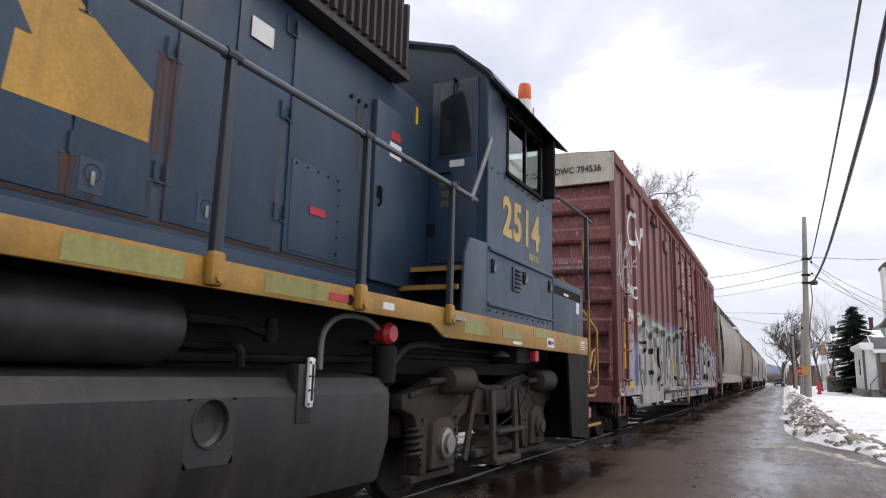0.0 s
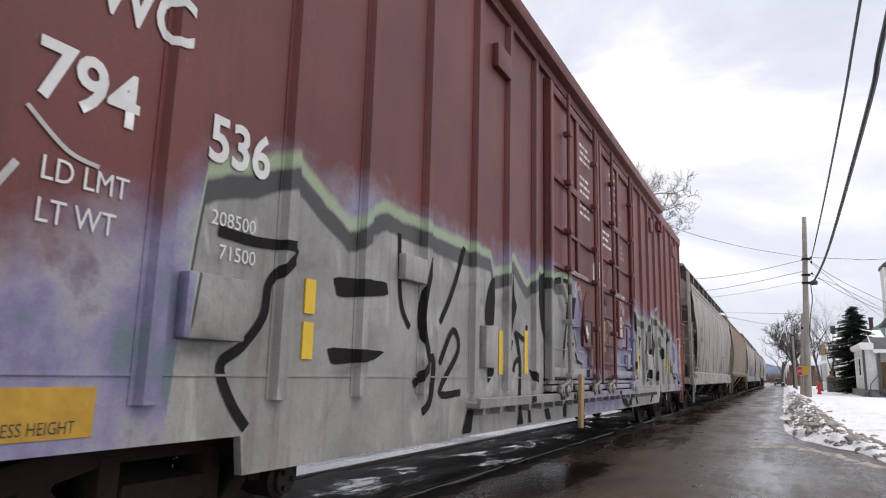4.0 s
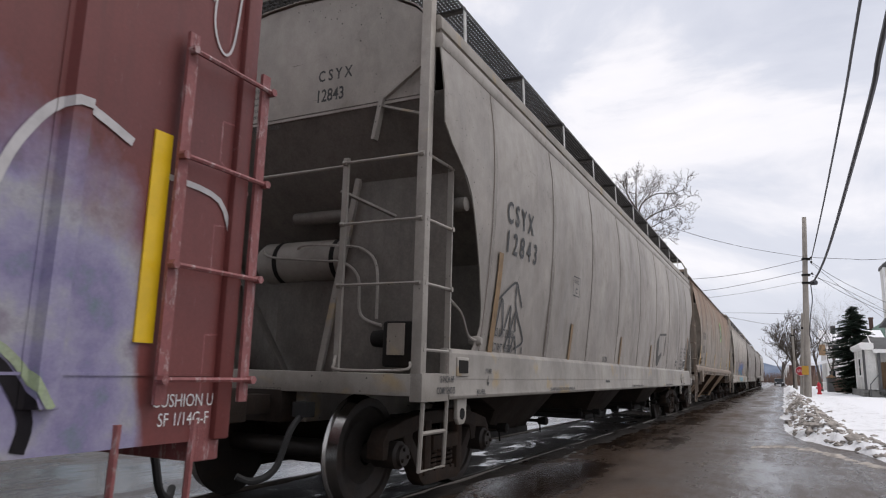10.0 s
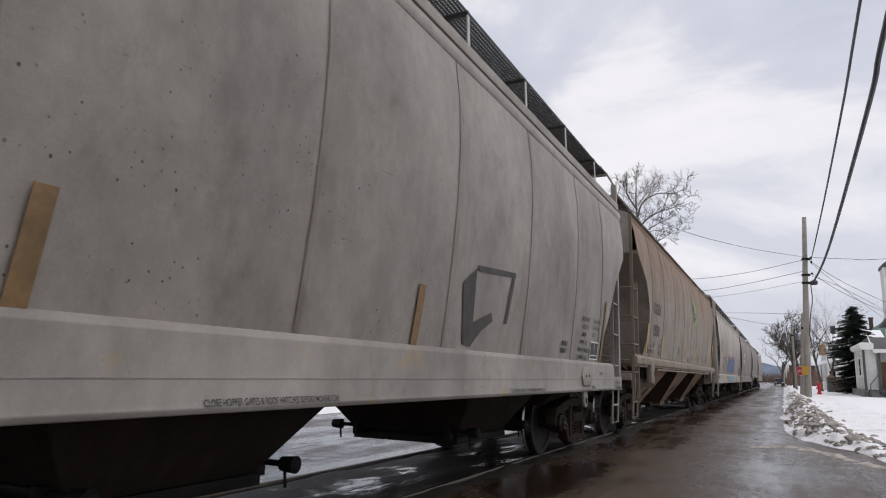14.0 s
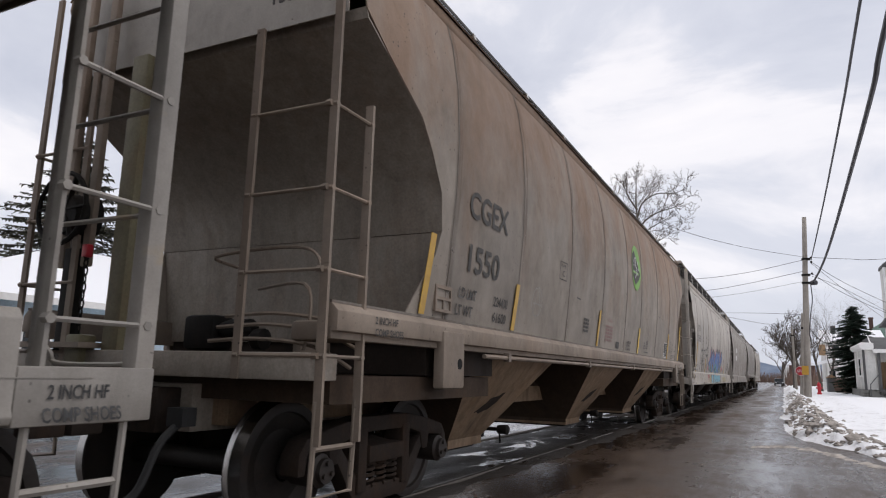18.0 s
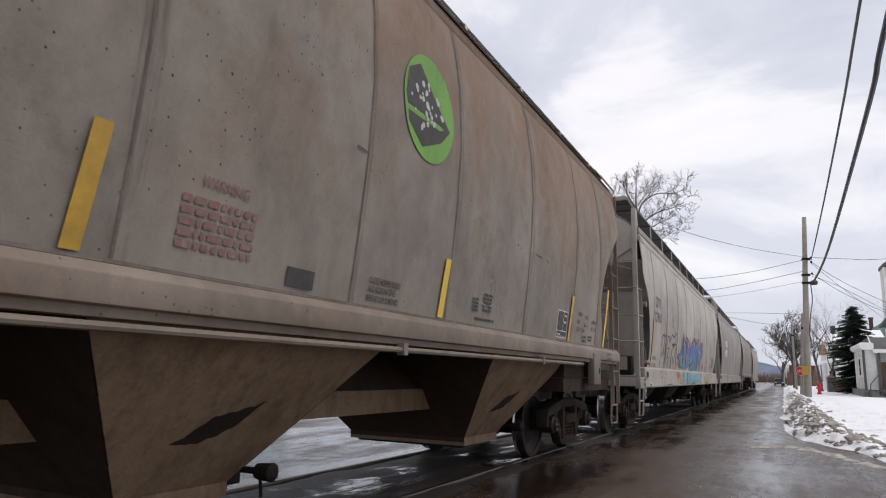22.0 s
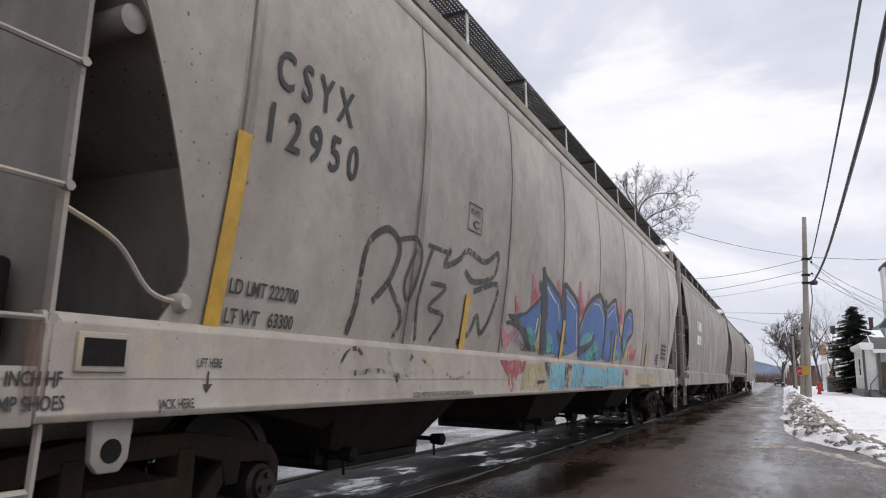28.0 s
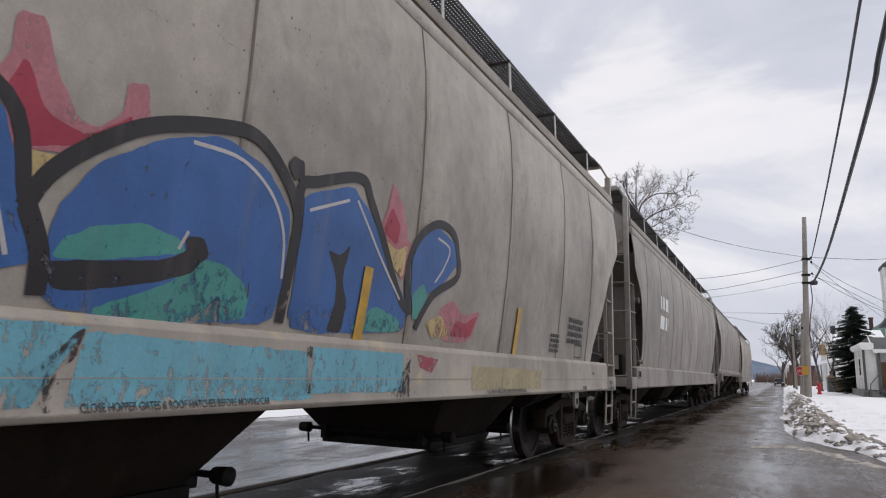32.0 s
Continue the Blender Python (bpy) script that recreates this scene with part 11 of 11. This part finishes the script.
    hopper_words(car, None, [("2 INCH HF", 0.07, -half + 0.53, 1.48, 0.3), ("COMP SHOES", 0.07, -half + 0.53, 1.40, 0.38), ("2 INCH HF", 0.07, half - 1.1, 1.48, 0.3), ("COMP SHOES", 0.07, half - 1.1, 1.40, 0.38)], FADED, 1.566)
    end = lambda x, z: (lambda a, u: Vector((x + a, -half + 0.118, z + u)))
    for text, sz, x, z in (("CGEX", 0.18, 0.78, 3.98), ("1550", 0.18, 0.8, 3.76)):
        lettering(text, sz, end(x, z), FADED, car, squeeze=0.9, bold=0.003)
    for k, text in enumerate(("SPRG 7 OC D", "SPRG 7 IC", "SPRG 2 HO", "36IN WHLS")):
        lettering(text, 0.075, (lambda z: lambda a, u: Vector((0.62 + a, -half + lerp_table(EDGE_B, z + u) - 0.004, z + u)))(3.47 - 0.095 * k), FADED, car, squeeze=0.9)
    holder = part("placard_holder", Geo().box(1.5, 1.527, -half + 1.45, -half + 1.75, 1.66, 1.86), HOPBROWN, car, bevel=0.006)
    for ya, yb, za, zb in ((0.0, 0.3, 0.18, 0.21), (0.0, 0.3, 0.09, 0.115), (0.0, 0.3, -0.01, 0.015), (0.0, 0.025, 0.0, 0.2), (0.14, 0.16, 0.0, 0.1), (0.275, 0.3, 0.0, 0.2)):
        part("holder_rim", Geo().box(1.52, 1.542, -half + 1.45 + ya, -half + 1.45 + yb, 1.66 + za, 1.66 + zb), TAUPESILL, holder)


def mark_third_hopper(car, half):
    t = SIDE_A
    hopper_words(car, t, [("C S Y X", 0.31, -7.41, 2.69, 0.74), ("1 2 9 5 0", 0.31, -7.47, 2.365, 0.9), ("LD LMT 222700", 0.11, -7.53, 1.54, 0.55), ("LT WT   63300", 0.11, -7.53, 1.39, 0.54)])
    strip(car, t, -7.61, 1.365, 2.35, REFLECT_OLD, 0.1, 0.02)
    for y in (-4.71, -1.75, 1.27, 4.2):
        strip(car, t, y, 1.36, 1.85, REFLECT_OLD, 0.10, 0.05)
    layers = [0.0066]

    def paint(mat, label, *shapes):
        decal([ragged(rounded(q, 1, 0.12)) for q in shapes], on_side(t, layers[0]), mat, car, "graffiti", 0.05, label)
        layers[0] += 0.00025

    def lines(mat, label, *strokes):
        """strokes: (line, width), each one painted object."""
        for pts, w in strokes:
            decal(stroke(curve_pts(pts, 6), w), on_side(t, layers[0]), mat, car, "graffiti_line", 0.05, label)
            layers[0] += 0.00008

    decal(outline_box(-4.84, -4.54, 2.40, 2.65), on_side(t, 0.011), FADED, car, "plate_mark")
    hopper_words(car, t, [("PLATE", 0.065, -4.79, 2.56, 0.2), ("C", 0.1, -4.73, 2.44, 0.13)], FADED)
    lines(SCRAWL, "thin dark grey outline letters",
          ([(-6.45, 1.39), (-6.39, 1.59), (-6.38, 1.78), (-6.34, 2.01), (-6.15, 2.14), (-5.99, 2.11), (-5.93, 2.00), (-6.02, 1.80), (-6.20, 1.63)], 0.055),
          ([(-6.02, 1.78), (-5.79, 1.56), (-5.87, 1.40)], 0.04),
          ([(-5.99, 2.09), (-5.70, 2.15), (-5.59, 1.99), (-5.71, 1.70), (-5.80, 1.81), (-5.69, 2.08)], 0.04),
          ([(-5.42, 2.15), (-5.51, 1.94), (-5.57, 1.67), (-5.53, 1.40)], 0.04),
          ([(-5.51, 2.14), (-5.11, 2.14)], 0.04),
          ([(-5.39, 1.86), (-5.13, 1.85), (-5.38, 1.67), (-5.12, 1.62), (-5.30, 1.41)], 0.04),
          ([(-5.12, 2.18), (-5.19, 2.03), (-4.94, 2.12), (-4.78, 2.22), (-4.39, 2.18), (-4.09, 2.31), (-4.16, 2.08), (-4.59, 1.97), (-4.80, 2.04)], 0.055),
          ([(-4.57, 1.89), (-4.03, 2.01), (-4.13, 1.70), (-4.32, 1.53), (-4.44, 1.68), (-4.57, 1.52), (-4.80, 1.42)], 0.055))
    low = []
    for pts, w in (([(-6.42, 1.15), (-6.1, 1.17), (-5.78, 1.14), (-5.5, 1.17)], 0.035), ([(-5.98, 1.33), (-5.94, 1.22), (-5.83, 1.13), (-5.72, 1.18), (-5.62, 1.29)], 0.04), ([(-5.85, 1.14), (-5.82, 1.05)], 0.035),
                   ([(-5.47, 1.27), (-5.33, 1.2), (-5.28, 1.16)], 0.03), ([(-5.5, 1.08), (-5.47, 1.03)], 0.03), ([(-5.05, 1.16), (-4.9, 1.12), (-4.7, 1.14), (-4.55, 1.18)], 0.025), ([(-6.55, 1.17), (-6.5, 1.26), (-6.38, 1.31), (-6.3, 1.27)], 0.03)):
        low += stroke(curve_pts(pts), w)
    decal(low, sill_face(0.003), SCRAWL, car, "sill_tag", 9.0, "worn black marker scrawl on the sill")
    paint(PINKPAINT, "pink sprayed flames",
          [(-1.22, 2.13), (-1.15, 2.25), (-1.15, 2.42), (-1.05, 2.44), (-0.97, 2.25), (-0.87, 2.12), (-0.78, 2.10), (-0.68, 2.20), (-0.67, 2.34), (-0.58, 2.37), (-0.54, 2.22), (-0.69, 2.07), (-0.83, 1.98), (-1.09, 1.93), (-1.15, 2.08)],
          [(1.36, 2.14), (1.45, 2.28), (1.48, 2.49), (1.66, 2.34), (1.76, 2.12), (1.87, 2.08), (1.75, 1.80), (1.56, 1.99)],
          [(2.37, 1.47), (2.43, 1.69), (2.64, 1.77), (2.86, 1.65), (3.23, 1.73), (3.08, 1.45), (2.69, 1.41)])
    paint(PINKPAINT, "pink sprayed flames",
          [(-3.02, 1.90), (-3.01, 2.11), (-3.08, 2.26), (-2.98, 2.28), (-2.93, 2.16), (-2.80, 2.11), (-2.77, 2.02)],
          [(-3.50, 1.89), (-3.51, 1.97), (-3.45, 1.98), (-3.41, 1.89), (-3.36, 1.86), (-3.36, 1.80), (-3.45, 1.80)],
          [(-3.84, 1.65), (-3.78, 1.67), (-3.72, 1.60), (-3.60, 1.55), (-3.47, 1.62), (-3.40, 1.58), (-3.49, 1.51), (-3.60, 1.42), (-3.69, 1.42), (-3.79, 1.55)],
          [(-2.15, 2.31), (-2.08, 2.34), (-1.98, 2.27), (-1.93, 2.13), (-2.02, 2.11), (-2.08, 2.19)])
    paint(REDSPRAY, "crimson sprayed flames",
          [(-1.16, 2.11), (-1.10, 2.27), (-0.99, 2.09), (-0.81, 2.06), (-0.62, 2.22), (-0.68, 2.06), (-1.07, 1.94)],
          [(1.41, 2.12), (1.50, 2.31), (1.64, 2.19), (1.61, 2.05)],
          [(-2.99, 1.93), (-2.97, 2.15), (-2.90, 2.08), (-2.80, 2.04)],
          [(2.64, 1.47), (2.74, 1.61), (2.92, 1.59), (3.18, 1.69), (3.05, 1.47)],
          [(-3.48, 1.86), (-3.44, 1.91), (-3.38, 1.84), (-3.41, 1.80)],
          [(-2.03, 2.11), (-2.02, 2.22), (-1.95, 2.13)])
    paint(YELLOWSPRAY, "dull yellow sprayed fill",
          [(-1.08, 1.94), (-0.91, 1.95), (-0.79, 1.97), (-1.00, 1.78)],
          [(1.37, 2.09), (1.62, 2.02), (1.77, 2.08), (1.75, 1.83), (1.60, 1.90)],
          [(2.18, 1.54), (2.45, 1.63), (2.64, 1.47), (2.35, 1.42)],
          [(-2.78, 1.47), (-2.63, 1.59), (-2.58, 1.42), (-2.71, 1.39)])
    paint(VIOLETSPRAY, "violet sprayed haze",
          [(-3.45, 1.51), (-3.44, 1.61), (-3.36, 1.65), (-3.28, 1.59), (-3.16, 1.56), (-3.16, 1.46), (-3.29, 1.45)])
    paint(BLUEPAINT, "blue sprayed letters with black outlines",
          [(-3.39, 1.75), (-3.12, 1.81), (-2.70, 2.01), (-2.68, 1.78), (-2.72, 1.54), (-2.80, 1.45), (-2.88, 1.45), (-3.00, 1.59), (-3.15, 1.67)],
          [(-2.59, 2.27), (-2.31, 2.20), (-2.00, 2.09), (-1.86, 1.92), (-1.71, 1.81), (-1.76, 1.41), (-2.04, 1.42), (-2.31, 1.40), (-2.39, 1.59), (-2.44, 1.79), (-2.40, 1.88)],
          [(-1.77, 2.24), (-1.54, 2.18), (-1.15, 2.08), (-1.03, 1.83), (-0.92, 1.54), (-1.16, 1.46), (-1.49, 1.42), (-1.77, 1.38), (-1.71, 1.60), (-1.65, 1.91)],
          [(-0.90, 1.44), (-0.88, 1.75), (-0.75, 1.97), (-0.47, 2.16), (-0.12, 2.29), (0.21, 2.22), (0.45, 2.02), (0.47, 1.68), (0.43, 1.41), (-0.37, 1.36), (-0.81, 1.38)],
          [(0.56, 1.93), (0.54, 2.16), (1.00, 2.33), (1.23, 2.21), (1.57, 1.90), (1.87, 1.65), (1.87, 1.46), (1.39, 1.42), (0.79, 1.38), (0.56, 1.41)],
          [(1.91, 1.72), (1.86, 1.99), (1.96, 2.17), (2.21, 2.31), (2.53, 2.24), (2.62, 2.06), (2.42, 1.89), (2.15, 1.76), (2.05, 1.56)])
    paint(TEALPAINT, "teal sprayed fill",
          [(-3.12, 1.67), (-2.95, 1.68), (-2.79, 1.62), (-2.76, 1.54), (-2.80, 1.44), (-2.88, 1.45), (-3.00, 1.59)],
          [(-2.35, 1.66), (-2.27, 1.67), (-2.14, 1.61), (-2.05, 1.48), (-2.07, 1.41), (-2.30, 1.40)],
          [(-0.86, 1.57), (-0.83, 1.65), (-0.69, 1.73), (-0.48, 1.78), (-0.27, 1.74), (-0.23, 1.69), (-0.70, 1.58)],
          [(-0.69, 1.38), (-0.31, 1.53), (-0.12, 1.68), (0.03, 1.67), (0.23, 1.56), (0.21, 1.41), (-0.37, 1.36)],
          [(-1.77, 1.39), (-1.64, 1.51), (-1.49, 1.49), (-1.40, 1.42)],
          [(1.97, 1.56), (1.93, 1.75), (2.08, 1.84), (2.17, 1.75), (2.08, 1.56)],
          [(1.16, 1.42), (1.43, 1.61), (1.77, 1.54), (1.86, 1.45)])
    paint(OUTLINE, "black sprayed outlines",
          [(-2.82, 2.18), (-2.77, 2.23), (-2.69, 2.19), (-2.69, 2.31), (-2.74, 2.38), (-2.67, 2.40), (-2.58, 2.27), (-2.50, 2.12), (-2.42, 1.90), (-2.39, 1.85), (-2.44, 1.79), (-2.39, 1.61), (-2.34, 1.39), (-2.58, 1.39), (-2.59, 1.56), (-2.61, 1.83), (-2.67, 1.87), (-2.69, 1.99), (-2.68, 2.06), (-2.79, 2.12)],
          [(-2.06, 2.13), (-1.93, 2.13), (-1.87, 2.31), (-1.78, 2.33), (-1.73, 2.19), (-1.65, 1.91), (-1.55, 1.59), (-1.49, 1.55), (-1.66, 1.56), (-1.76, 1.65), (-1.79, 1.84), (-1.88, 1.98)],
          [(-2.03, 1.74), (-1.85, 1.68), (-1.72, 1.63), (-1.81, 1.59), (-1.85, 1.53), (-1.95, 1.63)],
          [(-0.92, 1.55), (-0.70, 1.58), (-0.34, 1.64), (-0.23, 1.70), (-0.26, 1.76), (-0.14, 1.78), (-0.09, 1.70), (-0.20, 1.59), (-0.50, 1.50), (-0.82, 1.44)])
    paint(OUTLINE, "black sprayed outlines",
          [(0.93, 1.40), (0.98, 1.57), (0.95, 1.74), (0.83, 1.89), (0.96, 1.87), (1.06, 1.96), (1.02, 1.74), (1.10, 1.58), (1.09, 1.40)],
          [(-3.67, 1.77), (-3.46, 1.78), (-3.16, 1.83), (-2.75, 2.04), (-2.71, 2.07), (-2.70, 2.00), (-3.12, 1.81), (-3.38, 1.74), (-3.30, 1.69), (-3.11, 1.65), (-2.96, 1.54), (-2.87, 1.41), (-3.04, 1.45), (-3.17, 1.57), (-3.33, 1.64), (-3.50, 1.66), (-3.68, 1.67), (-3.68, 1.70), (-3.50, 1.72), (-3.66, 1.75)],
          [(0.37, 2.29), (0.41, 2.35), (0.50, 2.34), (0.52, 2.24), (0.43, 2.22)],
          [(-2.71, 1.80), (-2.67, 1.82), (-2.70, 1.58), (-2.74, 1.59)])
    lines(OUTLINE, "black sprayed outlines",
          ([(-2.67, 2.38), (-2.58, 2.29), (-2.31, 2.21), (-2.03, 2.12)], 0.07),
          ([(-1.81, 2.31), (-1.64, 2.27), (-1.14, 2.11), (-1.00, 1.76), (-0.89, 1.54)], 0.06),
          ([(-1.00, 1.73), (-0.93, 1.88), (-0.77, 2.04), (-0.53, 2.20), (-0.18, 2.32), (0.10, 2.36), (0.34, 2.23), (0.50, 2.04), (0.51, 1.84), (0.49, 1.42)], 0.075),
          ([(0.50, 2.04), (0.51, 2.21), (0.64, 2.26), (1.08, 2.40), (1.25, 2.26), (1.71, 1.73), (1.88, 1.62)], 0.07),
          ([(1.91, 1.58), (1.81, 1.93), (1.93, 2.17), (2.21, 2.33), (2.50, 2.31), (2.62, 2.14), (2.65, 1.96), (2.29, 1.79), (2.12, 1.62), (2.04, 1.49)], 0.07),
          ([(-0.99, 1.74), (-0.91, 1.58), (-0.89, 1.42)], 0.08))
    lines(SPRAYWHITE, "white highlight strokes",
          ([(-0.30, 2.20), (0.02, 2.21), (0.27, 2.09), (0.41, 1.90), (0.45, 1.66)], 0.02),
          ([(0.60, 2.08), (0.98, 2.23)], 0.02),
          ([(1.07, 2.25), (1.38, 1.97), (1.75, 1.68)], 0.02),
          ([(2.23, 2.22), (2.45, 2.17), (2.38, 2.00), (2.26, 1.87)], 0.02),
          ([(-2.52, 2.18), (-2.36, 2.11), (-2.13, 2.03)], 0.028),
          ([(-2.07, 2.03), (-2.00, 1.95), (-1.94, 1.82)], 0.022),
          ([(-1.69, 2.16), (-1.52, 2.11), (-1.28, 2.04)], 0.025),
          ([(-1.21, 2.00), (-1.12, 1.78), (-1.03, 1.55)], 0.02),
          ([(-0.28, 1.70), (-0.24, 1.79)], 0.018),
          ([(-2.77, 1.64), (-2.73, 1.79)], 0.02),
          ([(-2.79, 1.62), (-2.75, 1.80)], 0.02))
    small_print(car, t, 5.4, 1.62, 4, 0.35, 0.04, FADED, 21)
    small_print(car, t, 6.1, 1.85, 4, 0.7, 0.06, FADED, 22)
    decal(outline_box(6.5, 6.85, 1.40, 1.58, 0.018), on_side(t, 0.011), LETTERDARK, car, "stencil_grid")
    flat = lambda off: sill_face(0.002 + off)
    def sill(mat, label, off, *shapes):
        decal([ragged(q, 0.03, 0.012) for q in shapes], flat(off), mat, car, "graffiti", 0.03, label)

    sill(CYANPAINT, "worn cyan paint on the sill", 0.0, [(-2.20, 1.29), (-1.59, 1.30), (-1.64, 0.98), (-2.31, 0.99)], [(-1.23, 1.32), (-0.68, 1.32), (-0.88, 1.01), (-1.39, 0.99)], [(-0.69, 1.30), (0.72, 1.27), (0.78, 1.00), (-0.74, 1.00)], bar(0.78, 1.84, 1.03, 1.3))
    sill(PALEYELLOW, "worn pale yellow paint on the sill", 0.0, [(-3.15, 1.29), (-2.46, 1.30), (-2.45, 0.99), (-3.29, 1.00)], [(3.07, 1.23), (5.03, 1.22), (5.02, 1.01), (3.07, 1.02)])
    for y, z, r in ((-2.9, 1.13, 0.13), (-2.62, 1.12, 0.12)):
        ring = [(y + r * math.cos(a), z + r * math.sin(a)) for a in np.linspace(0, 2 * math.pi, 22)]
        decal(stroke(ring, 0.035), flat(0.0006), YELLOWSPRAY, car, "graffiti_line", 9, "ochre sprayed ring")
    sill(SILLRED, "red sprayed patch on the sill", 0.0009, [(-3.86, 1.30), (-3.08, 1.31), (-3.18, 1.19), (-3.44, 1.14), (-3.50, 1.00), (-3.61, 0.99), (-3.65, 1.14)], [(-3.5, 1.16), (-3.38, 1.16), (-3.42, 1.0), (-3.52, 1.0)], [(2.05, 1.3), (2.4, 1.27), (2.3, 1.16), (2.1, 1.2)])
    sill(SILLBLACK, "worn black sprayed bars on the sill", 0.0012, [(-2.45, 1.32), (-2.22, 1.31), (-2.32, 0.99), (-2.47, 0.99), (-2.41, 1.15)], [(-1.62, 1.32), (-1.30, 1.30), (-1.43, 0.99), (-1.68, 0.99)], [(-0.69, 1.32), (-0.72, 1.20), (-0.79, 1.14), (-0.80, 0.99), (-1.00, 0.98), (-0.89, 1.14)],
         [(1.95, 1.26), (1.79, 1.12), (1.64, 0.98), (1.94, 0.98)], bar(0.72, 0.77, 1.03, 1.3))
    sill(YELLOWSPRAY, "small yellow wedge", 0.0015, [(-1.47, 1.24), (-1.40, 1.23), (-1.50, 1.06), (-1.55, 1.05)])
    sill_words(car, half)
    hopper_words(car, t, [("CAUTION", 0.10, -3.2, 1.42, 0.5)], FADED)
    end = lambda x, z: (lambda a, u: Vector((x + a, -half + 0.118, z + u)))
    for text, sz, x, z in (("C S Y X", 0.15, 0.28, 3.79), ("12950", 0.17, 0.26, 3.59)):
        lettering(text, sz, end(x, z), LETTERDARK, car, squeeze=0.75, bold=0.003)


# ------------------------------------------------------------------ the train
TRAIN = [locomotive(9.5), boxcar(11.88, 32.2)]
TRAIN.append(covered_hopper("A", 34.15, 51.7, HOPGREY, HOPSILL_DIRTY, "weathered grey covered hopper car with deep side sill"))
mark_first_hopper(TRAIN[-1], 8.775)
TRAIN.append(covered_hopper("B", 52.9, 69.8, HOPBROWN, TAUPESILL, "rust-stained taupe covered hopper car with rounded end sheets", bay=BAYBROWN, truck_in=(1.51, 1.53), upper=HOPGREY_LIGHT, end_mat=HOPEND))
mark_second_hopper(TRAIN[-1], 8.45)
TRAIN.append(covered_hopper("A", 71.7, 89.55, HOPGREY_LIGHT, HOPSILL, "light grey covered hopper car with blue graffiti", end_mat=HOPGREY))
mark_third_hopper(TRAIN[-1], 8.925)
TRAIN.append(covered_hopper("A", 90.95, 108.8, HOPGREY, HOPGREY, "plain grey covered hopper car with white stencils"))
small_print(TRAIN[-1], SIDE_A, -5.9, 2.7, 2, 1.2, 0.3, WHITE, 31)
TRAIN.append(covered_hopper("B", 110.3, 128.0, HOPGREY, HOPGREY, "grey covered hopper car with shallow sill"))
TRAIN.append(covered_hopper("A", 129.5, 147.4, HOPGREY_LIGHT, HOPSILL, "pale grey covered hopper car at the end of the train"))
TRAIN.append(following_pickup(149.0))
# ------------------------------------------------------------------ motion of the train
def motions():
    rows = list(enumerate(TRAVEL))
    for car in TRAIN:
        y = car.location.y
        walk(car, [(t, pose(TRACK_X, y - d, 0)) for t, d in rows])
    times = [0.2 * k for k in range(161)]
    for ob, y, z, r in WHEELSETS:
        walk(ob, [(t, pose(0, y, z, math.degrees(np.interp(t, range(33), TRAVEL) / r))) for t in times])


motions()
